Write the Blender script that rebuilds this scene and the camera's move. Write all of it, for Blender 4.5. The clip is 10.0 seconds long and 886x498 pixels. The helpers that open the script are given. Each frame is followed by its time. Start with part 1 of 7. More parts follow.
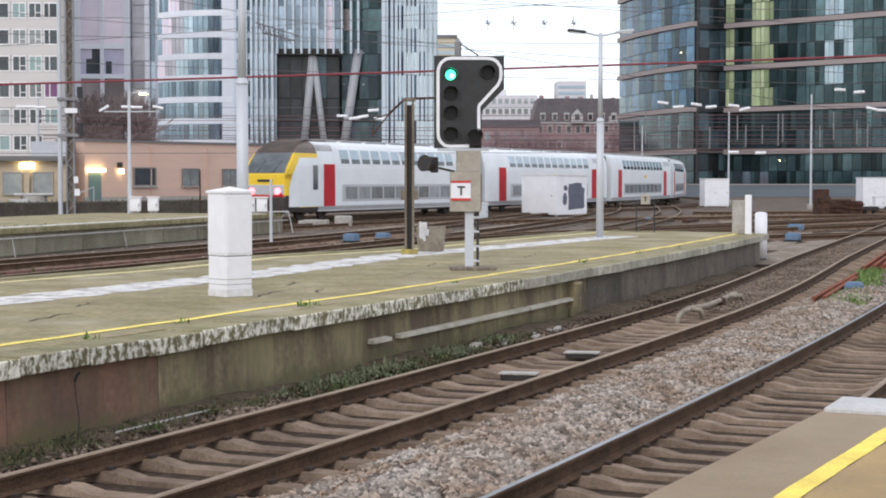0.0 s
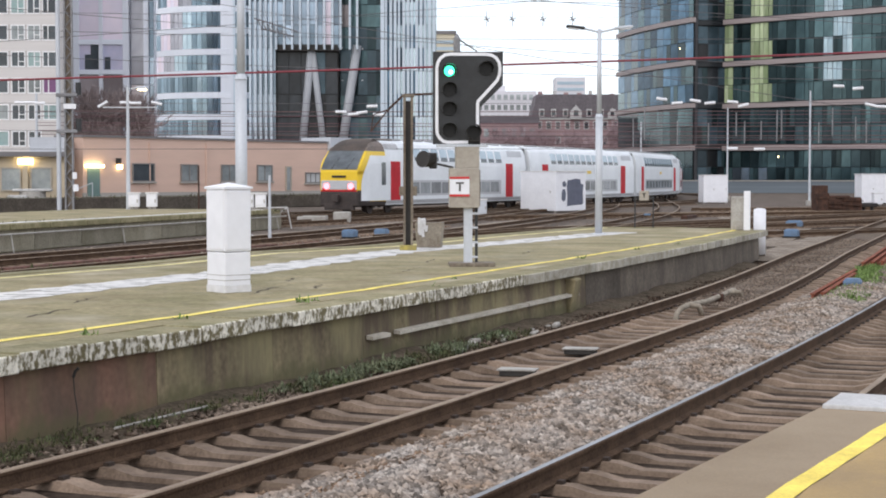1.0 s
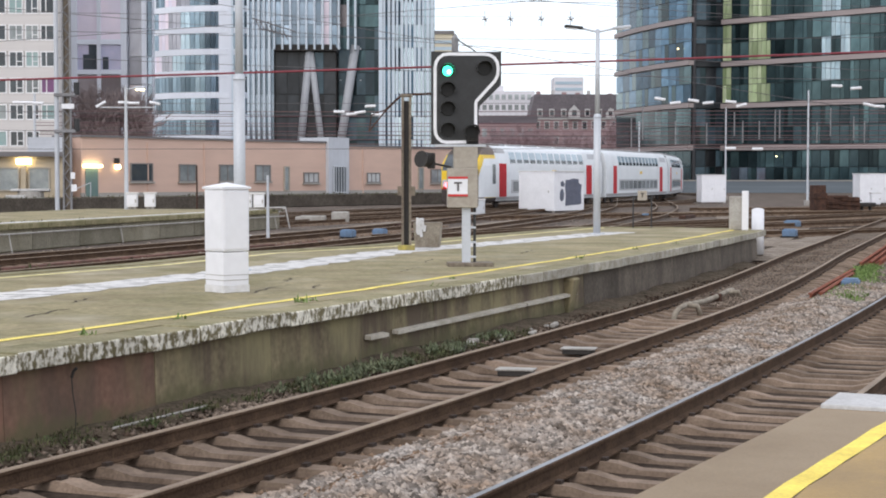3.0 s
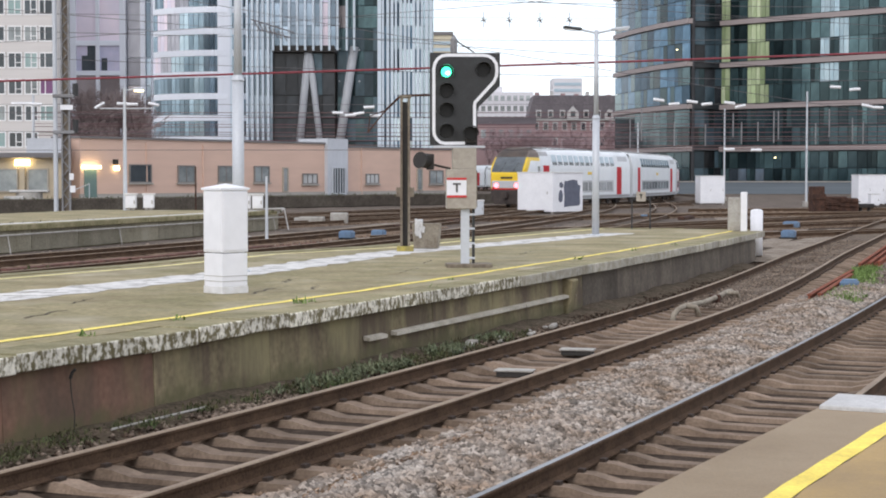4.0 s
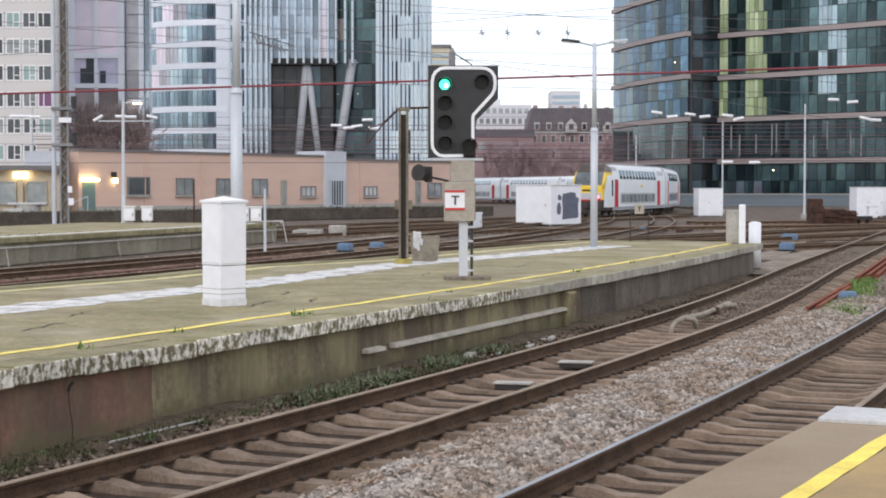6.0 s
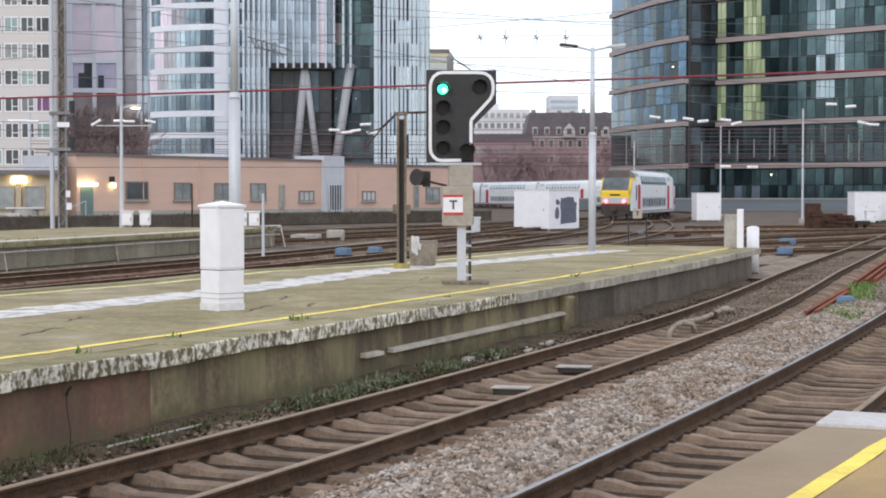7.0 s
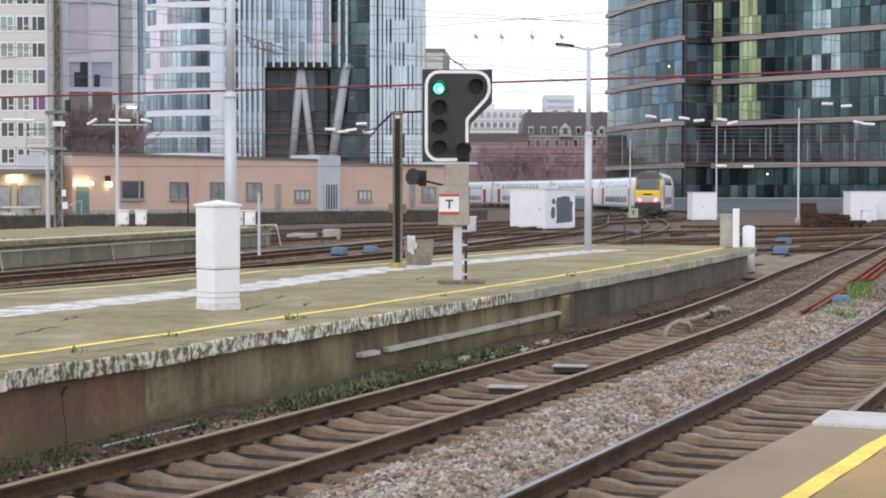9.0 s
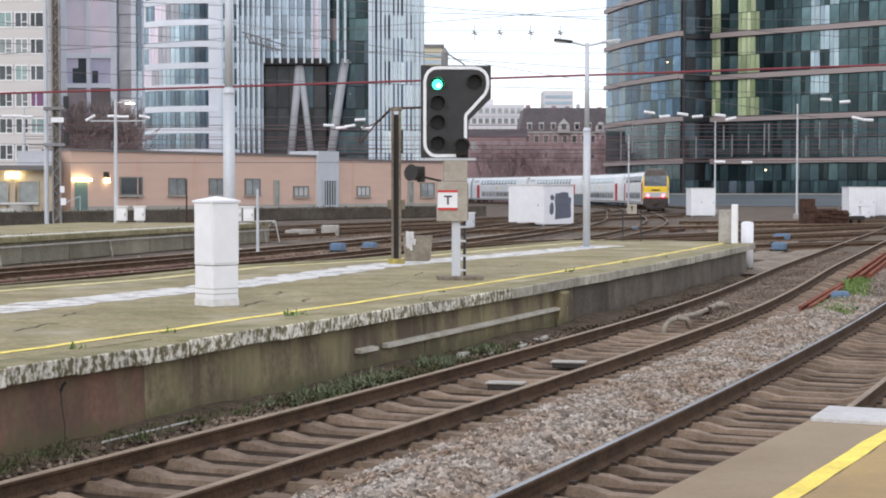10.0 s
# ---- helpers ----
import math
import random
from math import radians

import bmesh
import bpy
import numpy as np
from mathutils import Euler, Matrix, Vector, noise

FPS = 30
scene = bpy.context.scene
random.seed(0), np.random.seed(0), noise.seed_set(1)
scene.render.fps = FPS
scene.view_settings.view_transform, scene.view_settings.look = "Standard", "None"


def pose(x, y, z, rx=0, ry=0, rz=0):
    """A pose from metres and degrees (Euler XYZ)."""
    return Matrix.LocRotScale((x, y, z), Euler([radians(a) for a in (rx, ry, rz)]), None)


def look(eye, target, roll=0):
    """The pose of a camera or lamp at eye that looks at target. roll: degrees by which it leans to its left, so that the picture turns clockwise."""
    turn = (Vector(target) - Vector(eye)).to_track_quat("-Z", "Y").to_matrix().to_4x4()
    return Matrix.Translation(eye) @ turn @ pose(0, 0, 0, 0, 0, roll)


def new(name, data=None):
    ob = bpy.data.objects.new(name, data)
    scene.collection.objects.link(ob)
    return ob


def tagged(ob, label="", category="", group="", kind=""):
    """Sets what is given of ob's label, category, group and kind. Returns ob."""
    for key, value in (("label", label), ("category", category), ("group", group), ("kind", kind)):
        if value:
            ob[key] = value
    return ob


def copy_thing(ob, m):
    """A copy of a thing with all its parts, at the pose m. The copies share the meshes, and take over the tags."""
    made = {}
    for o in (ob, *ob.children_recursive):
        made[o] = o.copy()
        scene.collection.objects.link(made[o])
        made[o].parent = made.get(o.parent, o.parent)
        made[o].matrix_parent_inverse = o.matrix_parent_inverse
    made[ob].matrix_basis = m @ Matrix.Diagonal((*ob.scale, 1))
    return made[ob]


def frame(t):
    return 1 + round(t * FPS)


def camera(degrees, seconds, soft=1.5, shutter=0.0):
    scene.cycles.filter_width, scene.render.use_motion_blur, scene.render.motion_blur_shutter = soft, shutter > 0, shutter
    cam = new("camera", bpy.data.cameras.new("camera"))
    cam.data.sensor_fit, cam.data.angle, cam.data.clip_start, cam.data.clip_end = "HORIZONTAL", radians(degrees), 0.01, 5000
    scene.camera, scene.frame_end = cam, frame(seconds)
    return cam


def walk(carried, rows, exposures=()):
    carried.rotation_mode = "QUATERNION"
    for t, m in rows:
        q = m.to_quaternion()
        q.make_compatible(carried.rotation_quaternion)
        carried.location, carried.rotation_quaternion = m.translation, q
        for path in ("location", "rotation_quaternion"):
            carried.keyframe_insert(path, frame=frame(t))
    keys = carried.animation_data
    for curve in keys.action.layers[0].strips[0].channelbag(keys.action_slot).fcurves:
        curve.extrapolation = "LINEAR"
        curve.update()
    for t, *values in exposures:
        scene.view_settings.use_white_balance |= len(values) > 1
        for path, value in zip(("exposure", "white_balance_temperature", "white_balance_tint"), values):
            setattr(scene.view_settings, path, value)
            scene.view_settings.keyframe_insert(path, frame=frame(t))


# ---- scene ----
cam = camera(30.26, 10.0, soft=1.9)
EYE = Vector((0.0, 0.0, 2.4))


def aim(yaw, pitch, roll):
    y, p = radians(yaw), radians(pitch)
    return look(EYE, EYE + Vector((math.sin(y) * math.cos(p), math.cos(y) * math.cos(p), -math.sin(p))), roll)


# held by a standing traveller: seconds, turn to the right, tilt down, lean
SWAY = [(0.0, 0.000, 2.389, 0.000), (0.5, 0.003, 2.464, 0.029), (1.0, 0.045, 2.528, 0.040), (1.5, 0.061, 2.552, 0.030), (2.0, 0.062, 2.558, 0.023), (2.5, 0.078, 2.552, 0.027), (4.0, 0.149, 2.493, 0.027), (4.5, 0.150, 2.492, 0.032), (5.0, 0.164, 2.448, 0.028), (5.5, 0.179, 2.228, 0.020), (7.0, 0.272, 1.895, 0.009), (7.5, 0.295, 1.820, 0.025), (8.0, 0.335, 1.769, 0.049), (8.5, 0.385, 1.752, 0.017), (9.0, 0.413, 1.918, 0.037), (9.5, 0.426, 2.035, 0.042), (10.0, 0.461, 2.058, 0.005)]
walk(cam, [(t, aim(a, b, c)) for t, a, b, c in SWAY])

# ---- light: an overcast winter sky before dusk ----
SUN_EL, SUN_ROT = radians(35), radians(200)
world = bpy.data.worlds.new("overcast_sky")
scene.world = world
world.use_nodes = True
wt = world.node_tree
wt.nodes.clear()
sky = wt.nodes.new("ShaderNodeTexSky")
sky.sky_type, sky.sun_disc = "NISHITA", False
sky.sun_elevation, sky.sun_rotation = SUN_EL, SUN_ROT
sky_bg = wt.nodes.new("ShaderNodeBackground")
sky_bg.inputs["Strength"].default_value = 0.05
wt.links.new(sky.outputs[0], sky_bg.inputs["Color"])
cloud_tc = wt.nodes.new("ShaderNodeTexCoord")
cloud_noise = wt.nodes.new("ShaderNodeTexNoise")
cloud_noise.inputs["Scale"].default_value = 2.2
cloud_noise.inputs["Detail"].default_value = 5
wt.links.new(cloud_tc.outputs["Generated"], cloud_noise.inputs["Vector"])
cloud_ramp = wt.nodes.new("ShaderNodeValToRGB")
cloud_ramp.color_ramp.elements[0].position, cloud_ramp.color_ramp.elements[0].color = 0.3, (0.80, 0.86, 0.97, 1)
cloud_ramp.color_ramp.elements[1].position, cloud_ramp.color_ramp.elements[1].color = 0.7, (1.0, 0.97, 1.0, 1)
wt.links.new(cloud_noise.outputs["Fac"], cloud_ramp.inputs["Fac"])
cloud_bg = wt.nodes.new("ShaderNodeBackground")
cloud_bg.inputs["Strength"].default_value = 1.12
wt.links.new(cloud_ramp.outputs["Color"], cloud_bg.inputs["Color"])
add_bg = wt.nodes.new("ShaderNodeAddShader")
wt.links.new(sky_bg.outputs[0], add_bg.inputs[0])
wt.links.new(cloud_bg.outputs[0], add_bg.inputs[1])
wout = wt.nodes.new("ShaderNodeOutputWorld")
wt.links.new(add_bg.outputs[0], wout.inputs["Surface"])

sun = new("sun", bpy.data.lights.new("sun", "SUN"))
sun.data.energy, sun.data.angle, sun.data.color = 0.8, radians(25), (1.0, 0.97, 0.94)
sun.matrix_world = look((0, 0, 60), Vector((0, 0, 60)) - Vector((math.sin(SUN_ROT) * math.cos(SUN_EL), math.cos(SUN_ROT) * math.cos(SUN_EL), math.sin(SUN_EL))))
scene.view_settings.exposure = 0.0


# ---- materials ----
def mat(name, col, col2=None, rough=0.8, metal=0.0, scale=1.5, fine=30.0, contrast=0.5, bump=0.25, rnd=0.0, stretch=(1, 1, 1), island=0.0, grain=0.3, spec=0.5, mid=0.5):
    """Two-scale procedural surface: stains between col and col2, fine grain, relief, and a tint for each piece."""
    m = bpy.data.materials.new(name)
    m.use_nodes = True
    nt = m.node_tree
    bsdf = nt.nodes["Principled BSDF"]
    bsdf.inputs["Roughness"].default_value, bsdf.inputs["Metallic"].default_value = rough, metal
    bsdf.inputs["Specular IOR Level"].default_value = spec
    tc = nt.nodes.new("ShaderNodeTexCoord")
    mp = nt.nodes.new("ShaderNodeMapping")
    mp.inputs["Scale"].default_value = stretch
    nt.links.new(tc.outputs["Object"], mp.inputs["Vector"])
    if rnd:
        own = nt.nodes.new("ShaderNodeObjectInfo")
        shift = nt.nodes.new("ShaderNodeMath")
        shift.operation = "MULTIPLY"
        shift.inputs[1].default_value = 40.0
        nt.links.new(own.outputs["Random"], shift.inputs[0])
        nt.links.new(shift.outputs[0], mp.inputs["Location"])
    big = nt.nodes.new("ShaderNodeTexNoise")
    big.inputs["Scale"].default_value, big.inputs["Detail"].default_value, big.inputs["Roughness"].default_value = scale, 6, 0.65
    nt.links.new(mp.outputs[0], big.inputs["Vector"])
    ramp = nt.nodes.new("ShaderNodeValToRGB")
    ramp.color_ramp.elements[0].position, ramp.color_ramp.elements[1].position = mid - contrast / 2 * 0.6, mid + contrast / 2 * 0.6
    ramp.color_ramp.elements[0].color = (*col, 1)
    ramp.color_ramp.elements[1].color = (*(col2 or [c * 0.7 for c in col]), 1)
    nt.links.new(big.outputs["Fac"], ramp.inputs["Fac"])
    small = nt.nodes.new("ShaderNodeTexNoise")
    small.inputs["Scale"].default_value, small.inputs["Detail"].default_value = fine, 3
    nt.links.new(tc.outputs["Object"], small.inputs["Vector"])
    gr = nt.nodes.new("ShaderNodeMapRange")
    gr.inputs["From Min"].default_value, gr.inputs["From Max"].default_value = 0.25, 0.75
    gr.inputs["To Min"].default_value, gr.inputs["To Max"].default_value = 1 - grain, 1 + grain
    nt.links.new(small.outputs["Fac"], gr.inputs["Value"])
    value = gr.outputs[0]
    for amount, node, socket in ((rnd, "ShaderNodeObjectInfo", "Random"), (island, "ShaderNodeNewGeometry", "Random Per Island")):
        if amount:
            info = nt.nodes.new(node)
            r = nt.nodes.new("ShaderNodeMapRange")
            r.inputs["To Min"].default_value, r.inputs["To Max"].default_value = 1 - amount, 1 + amount
            nt.links.new(info.outputs[socket], r.inputs["Value"])
            mul = nt.nodes.new("ShaderNodeMath")
            mul.operation = "MULTIPLY"
            nt.links.new(value, mul.inputs[0])
            nt.links.new(r.outputs[0], mul.inputs[1])
            value = mul.outputs[0]
    mix = nt.nodes.new("ShaderNodeVectorMath")
    mix.operation = "SCALE"
    nt.links.new(ramp.outputs["Color"], mix.inputs[0])
    nt.links.new(value, mix.inputs["Scale"])
    nt.links.new(mix.outputs[0], bsdf.inputs["Base Color"])
    if bump:
        b = nt.nodes.new("ShaderNodeBump")
        b.inputs["Strength"].default_value, b.inputs["Distance"].default_value = bump, 0.01
        nt.links.new(small.outputs["Fac"], b.inputs["Height"])
        nt.links.new(b.outputs[0], bsdf.inputs["Normal"])
    return m


def glow(name, col, strength):
    m = bpy.data.materials.new(name)
    m.use_nodes = True
    b = m.node_tree.nodes["Principled BSDF"]
    b.inputs["Base Color"].default_value = (*col, 1)
    b.inputs["Emission Color"].default_value, b.inputs["Emission Strength"].default_value = (*col, 1), strength
    return m


def worn_paint(name, col, gone=0.45, scale=6.0, stretch=(1, 1, 1), width=0.08):
    """Road paint with worn-through holes."""
    m = mat(name, col, [c * 0.75 for c in col], rough=0.7, scale=3, fine=50, grain=0.15)
    nt = m.node_tree
    bsdf, out = nt.nodes["Principled BSDF"], nt.nodes["Material Output"]
    tc = nt.nodes.new("ShaderNodeTexCoord")
    mp = nt.nodes.new("ShaderNodeMapping")
    mp.inputs["Scale"].default_value = stretch
    nt.links.new(tc.outputs["Object"], mp.inputs["Vector"])
    n = nt.nodes.new("ShaderNodeTexNoise")
    n.inputs["Scale"].default_value, n.inputs["Detail"].default_value, n.inputs["Roughness"].default_value = scale, 8, 0.7
    nt.links.new(mp.outputs[0], n.inputs["Vector"])
    r = nt.nodes.new("ShaderNodeMapRange")
    r.inputs["From Min"].default_value, r.inputs["From Max"].default_value = gone - width, gone + width
    nt.links.new(n.outputs["Fac"], r.inputs["Value"])
    clear = nt.nodes.new("ShaderNodeBsdfTransparent")
    mixer = nt.nodes.new("ShaderNodeMixShader")
    nt.links.new(r.outputs[0], mixer.inputs["Fac"])
    nt.links.new(clear.outputs[0], mixer.inputs[1])
    nt.links.new(bsdf.outputs[0], mixer.inputs[2])
    nt.links.new(mixer.outputs[0], out.inputs["Surface"])
    return m


def streaked(m, col, scale=2.2, gone=0.52, width=0.09, stretch=(1, 1, 0.16)):
    """Upright runs of algae and dirt over a wall's own colour."""
    nt = m.node_tree
    bsdf = nt.nodes["Principled BSDF"]
    under = bsdf.inputs["Base Color"].links[0].from_socket
    tc = nt.nodes.new("ShaderNodeTexCoord")
    own = nt.nodes.new("ShaderNodeObjectInfo")
    mp = nt.nodes.new("ShaderNodeMapping")
    mp.inputs["Scale"].default_value = stretch
    shift = nt.nodes.new("ShaderNodeMath")
    shift.operation = "MULTIPLY"
    shift.inputs[1].default_value = 23.0 + scale
    nt.links.new(own.outputs["Random"], shift.inputs[0])
    nt.links.new(shift.outputs[0], mp.inputs["Location"])
    nt.links.new(tc.outputs["Object"], mp.inputs["Vector"])
    n = nt.nodes.new("ShaderNodeTexNoise")
    n.inputs["Scale"].default_value, n.inputs["Detail"].default_value, n.inputs["Roughness"].default_value = scale, 5, 0.6
    nt.links.new(mp.outputs[0], n.inputs["Vector"])
    r = nt.nodes.new("ShaderNodeMapRange")
    r.inputs["From Min"].default_value, r.inputs["From Max"].default_value = gone - width, gone + width
    r.inputs["To Max"].default_value = 0.85
    nt.links.new(n.outputs["Fac"], r.inputs["Value"])
    mixer = nt.nodes.new("ShaderNodeMix")
    mixer.data_type = "RGBA"
    nt.links.new(r.outputs[0], mixer.inputs["Factor"])
    nt.links.new(under, mixer.inputs["A"])
    mixer.inputs["B"].default_value = (*col, 1)
    nt.links.new(mixer.outputs["Result"], bsdf.inputs["Base Color"])
    return m


M = {
    "ground": mat("yard_ground", (0.185, 0.152, 0.13), (0.085, 0.07, 0.058), scale=0.5, fine=7, grain=0.5, bump=0.6, rough=1.0, spec=0.05, contrast=0.6),
    "ballast": mat("ballast_bed", (0.07, 0.052, 0.04), (0.04, 0.029, 0.022), scale=0.8, fine=14, grain=0.5, bump=1.0, rough=1.0, spec=0.05),
    "stone": mat("ballast_stone", (0.345, 0.305, 0.268), (0.225, 0.165, 0.12), scale=1.4, fine=25, contrast=0.45, island=0.58, mid=0.5, rough=0.95, spec=0.12),
    "stone_rusty": mat("ballast_stone_rusty", (0.27, 0.185, 0.125), (0.13, 0.085, 0.06), scale=1.2, fine=25, contrast=0.5, island=0.6, rough=1.0, spec=0.08),
    "stone_dust": mat("ballast_stone_fine", (0.31, 0.265, 0.225), (0.2, 0.15, 0.12), scale=1.1, fine=25, contrast=0.45, island=0.4, rough=1.0, spec=0.08),
    "stone_brown_dust": mat("ballast_stone_dusty_brown", (0.24, 0.19, 0.15), (0.12, 0.09, 0.07), scale=1.1, fine=25, contrast=0.45, island=0.55, rough=1.0, spec=0.06),
    "dusty_ballast": mat("dusty_ballast", (0.18, 0.142, 0.112), (0.10, 0.078, 0.06), scale=0.8, fine=22, grain=0.5, bump=0.7, rough=1.0, spec=0.06),
    "stone_brown": mat("ballast_stone_stained", (0.085, 0.06, 0.045), (0.04, 0.028, 0.021), scale=1.2, fine=25, island=0.6, rough=1.0, spec=0.05),
    "rail": mat("rail_rust", (0.06, 0.037, 0.024), (0.105, 0.066, 0.042), scale=2.5, fine=40, rough=0.9, spec=0.12),
    "railhead": mat("rail_worn_steel", (0.34, 0.34, 0.36), (0.2, 0.195, 0.19), scale=1.2, rough=0.36, metal=1.0, grain=0.1, bump=0.05),
    "railhead_dull": mat("rail_dull_steel", (0.225, 0.165, 0.118), (0.305, 0.235, 0.168), scale=2, rough=0.65, metal=0.1, grain=0.2, bump=0.1, spec=0.25),
    "sleeper": mat("sleeper_weathered", (0.28, 0.207, 0.154), (0.148, 0.105, 0.075), scale=2.2, fine=35, rnd=0.25, bump=0.2, grain=0.2, spec=0.15),
    "clip": mat("rail_clip_iron", (0.07, 0.05, 0.04), rough=0.7, metal=0.5),
    "platform": mat("platform_asphalt", (0.36, 0.30, 0.18), (0.17, 0.155, 0.075), scale=0.7, fine=14, grain=0.28, bump=0.4, contrast=0.7, spec=0.15),
    "platform2": mat("platform_asphalt_damp", (0.30, 0.222, 0.135), (0.2, 0.135, 0.07), scale=0.55, fine=60, grain=0.12, bump=0.2, contrast=0.6, rough=0.6, spec=0.35),
    "platform_ochre": mat("ochre_damp_asphalt", (0.42, 0.265, 0.075), (0.26, 0.165, 0.06), scale=0.8, fine=60, grain=0.12, bump=0.2, contrast=0.6, rough=0.55, spec=0.4),
    "wall": mat("platform_wall_concrete", (0.28, 0.225, 0.135), (0.115, 0.095, 0.06), scale=0.8, fine=14, stretch=(1.5, 1.5, 0.4), grain=0.3, bump=0.5, rnd=0.22, contrast=0.7, spec=0.15),
    "wall_brown": mat("platform_wall_rust_stained", (0.265, 0.138, 0.096), (0.16, 0.1, 0.072), scale=0.8, fine=14, stretch=(1, 1, 0.5), grain=0.18, bump=0.4, contrast=0.7, rnd=0.12, spec=0.15),
    "coping": mat("coping_worn_white", (0.72, 0.68, 0.58), (0.16, 0.135, 0.075), scale=11.0, fine=24, contrast=0.2, mid=0.495, stretch=(1, 1.2, 0.9), grain=0.2, bump=0.6, rnd=0.16, spec=0.15),
    "coping_top": mat("coping_top_stone", (0.31, 0.27, 0.165), (0.18, 0.165, 0.085), scale=2, fine=30, grain=0.25, rnd=0.12, spec=0.15),
    "yellow_line": worn_paint("yellow_paint", (0.98, 0.79, 0.17), 0.37, 6.0),
    "yellow_faded": worn_paint("yellow_paint_faded", (0.88, 0.78, 0.36), 0.38, 5.0),
    "yellow_line_own": worn_paint("yellow_paint_fresh", (0.97, 0.74, 0.12), 0.26, 4.0),
    "white_line": worn_paint("white_paint_worn", (0.70, 0.68, 0.65), 0.39, 2.6, (1, 1, 1), 0.12),
    "concrete": mat("concrete_grey", (0.42, 0.40, 0.37), (0.27, 0.25, 0.22), scale=2, fine=30, grain=0.2),
    "concrete_pale": mat("concrete_pale", (0.56, 0.55, 0.54), (0.44, 0.43, 0.42), scale=2, fine=30, grain=0.15),
    "white": mat("white_painted_metal", (0.82, 0.82, 0.85), (0.76, 0.76, 0.79), scale=1.2, fine=6, grain=0.03, rough=0.45, bump=0.03),
    "white_dirty": mat("white_painted_dirty", (0.76, 0.76, 0.78), (0.58, 0.56, 0.53), scale=4, fine=12, grain=0.08, rough=0.55, contrast=0.9),
    "beige": mat("beige_painted_metal", (0.42, 0.38, 0.32), (0.33, 0.29, 0.24), scale=3, fine=15, grain=0.1, rough=0.55),
    "grey_paint": mat("grey_galvanised", (0.56, 0.585, 0.62), (0.50, 0.52, 0.555), scale=1.2, fine=20, grain=0.05, rough=0.5, metal=0.15, bump=0.05),
    "dark_paint": mat("dark_grey_paint", (0.03, 0.031, 0.032), (0.022, 0.022, 0.022), scale=4, rough=0.55, grain=0.1, bump=0.05),
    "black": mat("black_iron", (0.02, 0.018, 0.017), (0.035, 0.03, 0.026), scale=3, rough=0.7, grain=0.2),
    "rust": mat("rusty_iron", (0.10, 0.052, 0.036), (0.045, 0.028, 0.023), scale=3, fine=25, rough=0.9, grain=0.3, spec=0.2),
    "rust_post": mat("rusty_post", (0.13, 0.10, 0.078), (0.25, 0.215, 0.165), scale=3, fine=25, rough=0.8, stretch=(1, 1, 0.2), spec=0.2),
    "red": mat("red_paint", (0.62, 0.035, 0.035), (0.5, 0.03, 0.03), scale=2, rough=0.45, grain=0.08, bump=0),
    "red_cable": mat("red_cable_sheath", (0.24, 0.035, 0.048), (0.19, 0.038, 0.05), scale=2, rough=0.6, grain=0.1, bump=0),
    "blue_box": mat("blue_painted_box", (0.12, 0.2, 0.32), (0.10, 0.15, 0.22), scale=3, rough=0.7, grain=0.2),
    "grass": mat("weeds", (0.19, 0.27, 0.09), (0.12, 0.18, 0.055), scale=2, fine=30, island=0.4, rough=0.85, bump=0, spec=0.15),
    "weed_dull": mat("dull_weeds", (0.16, 0.2, 0.12), (0.13, 0.13, 0.08), scale=3, fine=30, island=0.5, rough=0.9, bump=0, spec=0.1),
    "weed_dark": mat("dark_weeds", (0.07, 0.092, 0.04), (0.09, 0.07, 0.042), scale=3, fine=30, island=0.65, rough=0.9, bump=0, spec=0.1),
    "wire": mat("overhead_wire", (0.10, 0.09, 0.10), (0.16, 0.15, 0.15), scale=1, rough=0.5, metal=0.4, bump=0),
    "insulator": mat("white_insulator", (0.86, 0.86, 0.88), (0.8, 0.8, 0.82), scale=3, rough=0.25, grain=0.05, bump=0),
    "green_lamp": glow("green_signal_lamp", (0.06, 0.95, 0.5), 3.2),
    "warm_lamp": glow("warm_lamp", (1.0, 0.82, 0.45), 9.0),
    "red_lamp": glow("red_tail_lamp", (1.0, 0.2, 0.24), 3.2),
    "train_white": mat("train_silver_white", (0.80, 0.83, 0.855), (0.70, 0.73, 0.755), scale=0.4, fine=4, grain=0.025, rough=0.4, bump=0),
    "train_grey": mat("train_roof_grey", (0.42, 0.42, 0.43), (0.3, 0.29, 0.29), scale=0.7, fine=6, grain=0.1, rough=0.5, bump=0.05),
    "train_strip": mat("train_grey_strip", (0.48, 0.49, 0.51), (0.42, 0.43, 0.45), scale=1, fine=6, grain=0.06, rough=0.4, bump=0),
    "train_roof_dirty": mat("train_sooty_roof", (0.22, 0.17, 0.14), (0.13, 0.11, 0.10), scale=1.0, fine=6, grain=0.15, rough=0.7),
    "train_yellow": mat("train_yellow", (0.85, 0.58, 0.02), (0.78, 0.52, 0.03), scale=1, grain=0.05, rough=0.4, bump=0),
    "train_red": mat("train_red_door", (0.52, 0.012, 0.022), (0.43, 0.012, 0.02), scale=1, grain=0.06, rough=0.6, bump=0, spec=0.25),
    "train_under": mat("train_underframe", (0.035, 0.028, 0.026), (0.06, 0.045, 0.04), scale=2, grain=0.3, rough=0.8),
    "train_window": mat("train_lower_window", (0.15, 0.165, 0.175), (0.27, 0.29, 0.30), scale=0.8, rough=0.12, grain=0.1, bump=0, rnd=0.4),
    "windscreen": mat("cab_windscreen", (0.16, 0.18, 0.2), (0.27, 0.30, 0.325), scale=0.9, rough=0.12, grain=0.1, bump=0),
    "train_bellows": mat("rubber_bellows", (0.05, 0.05, 0.055), scale=3, rough=0.7),
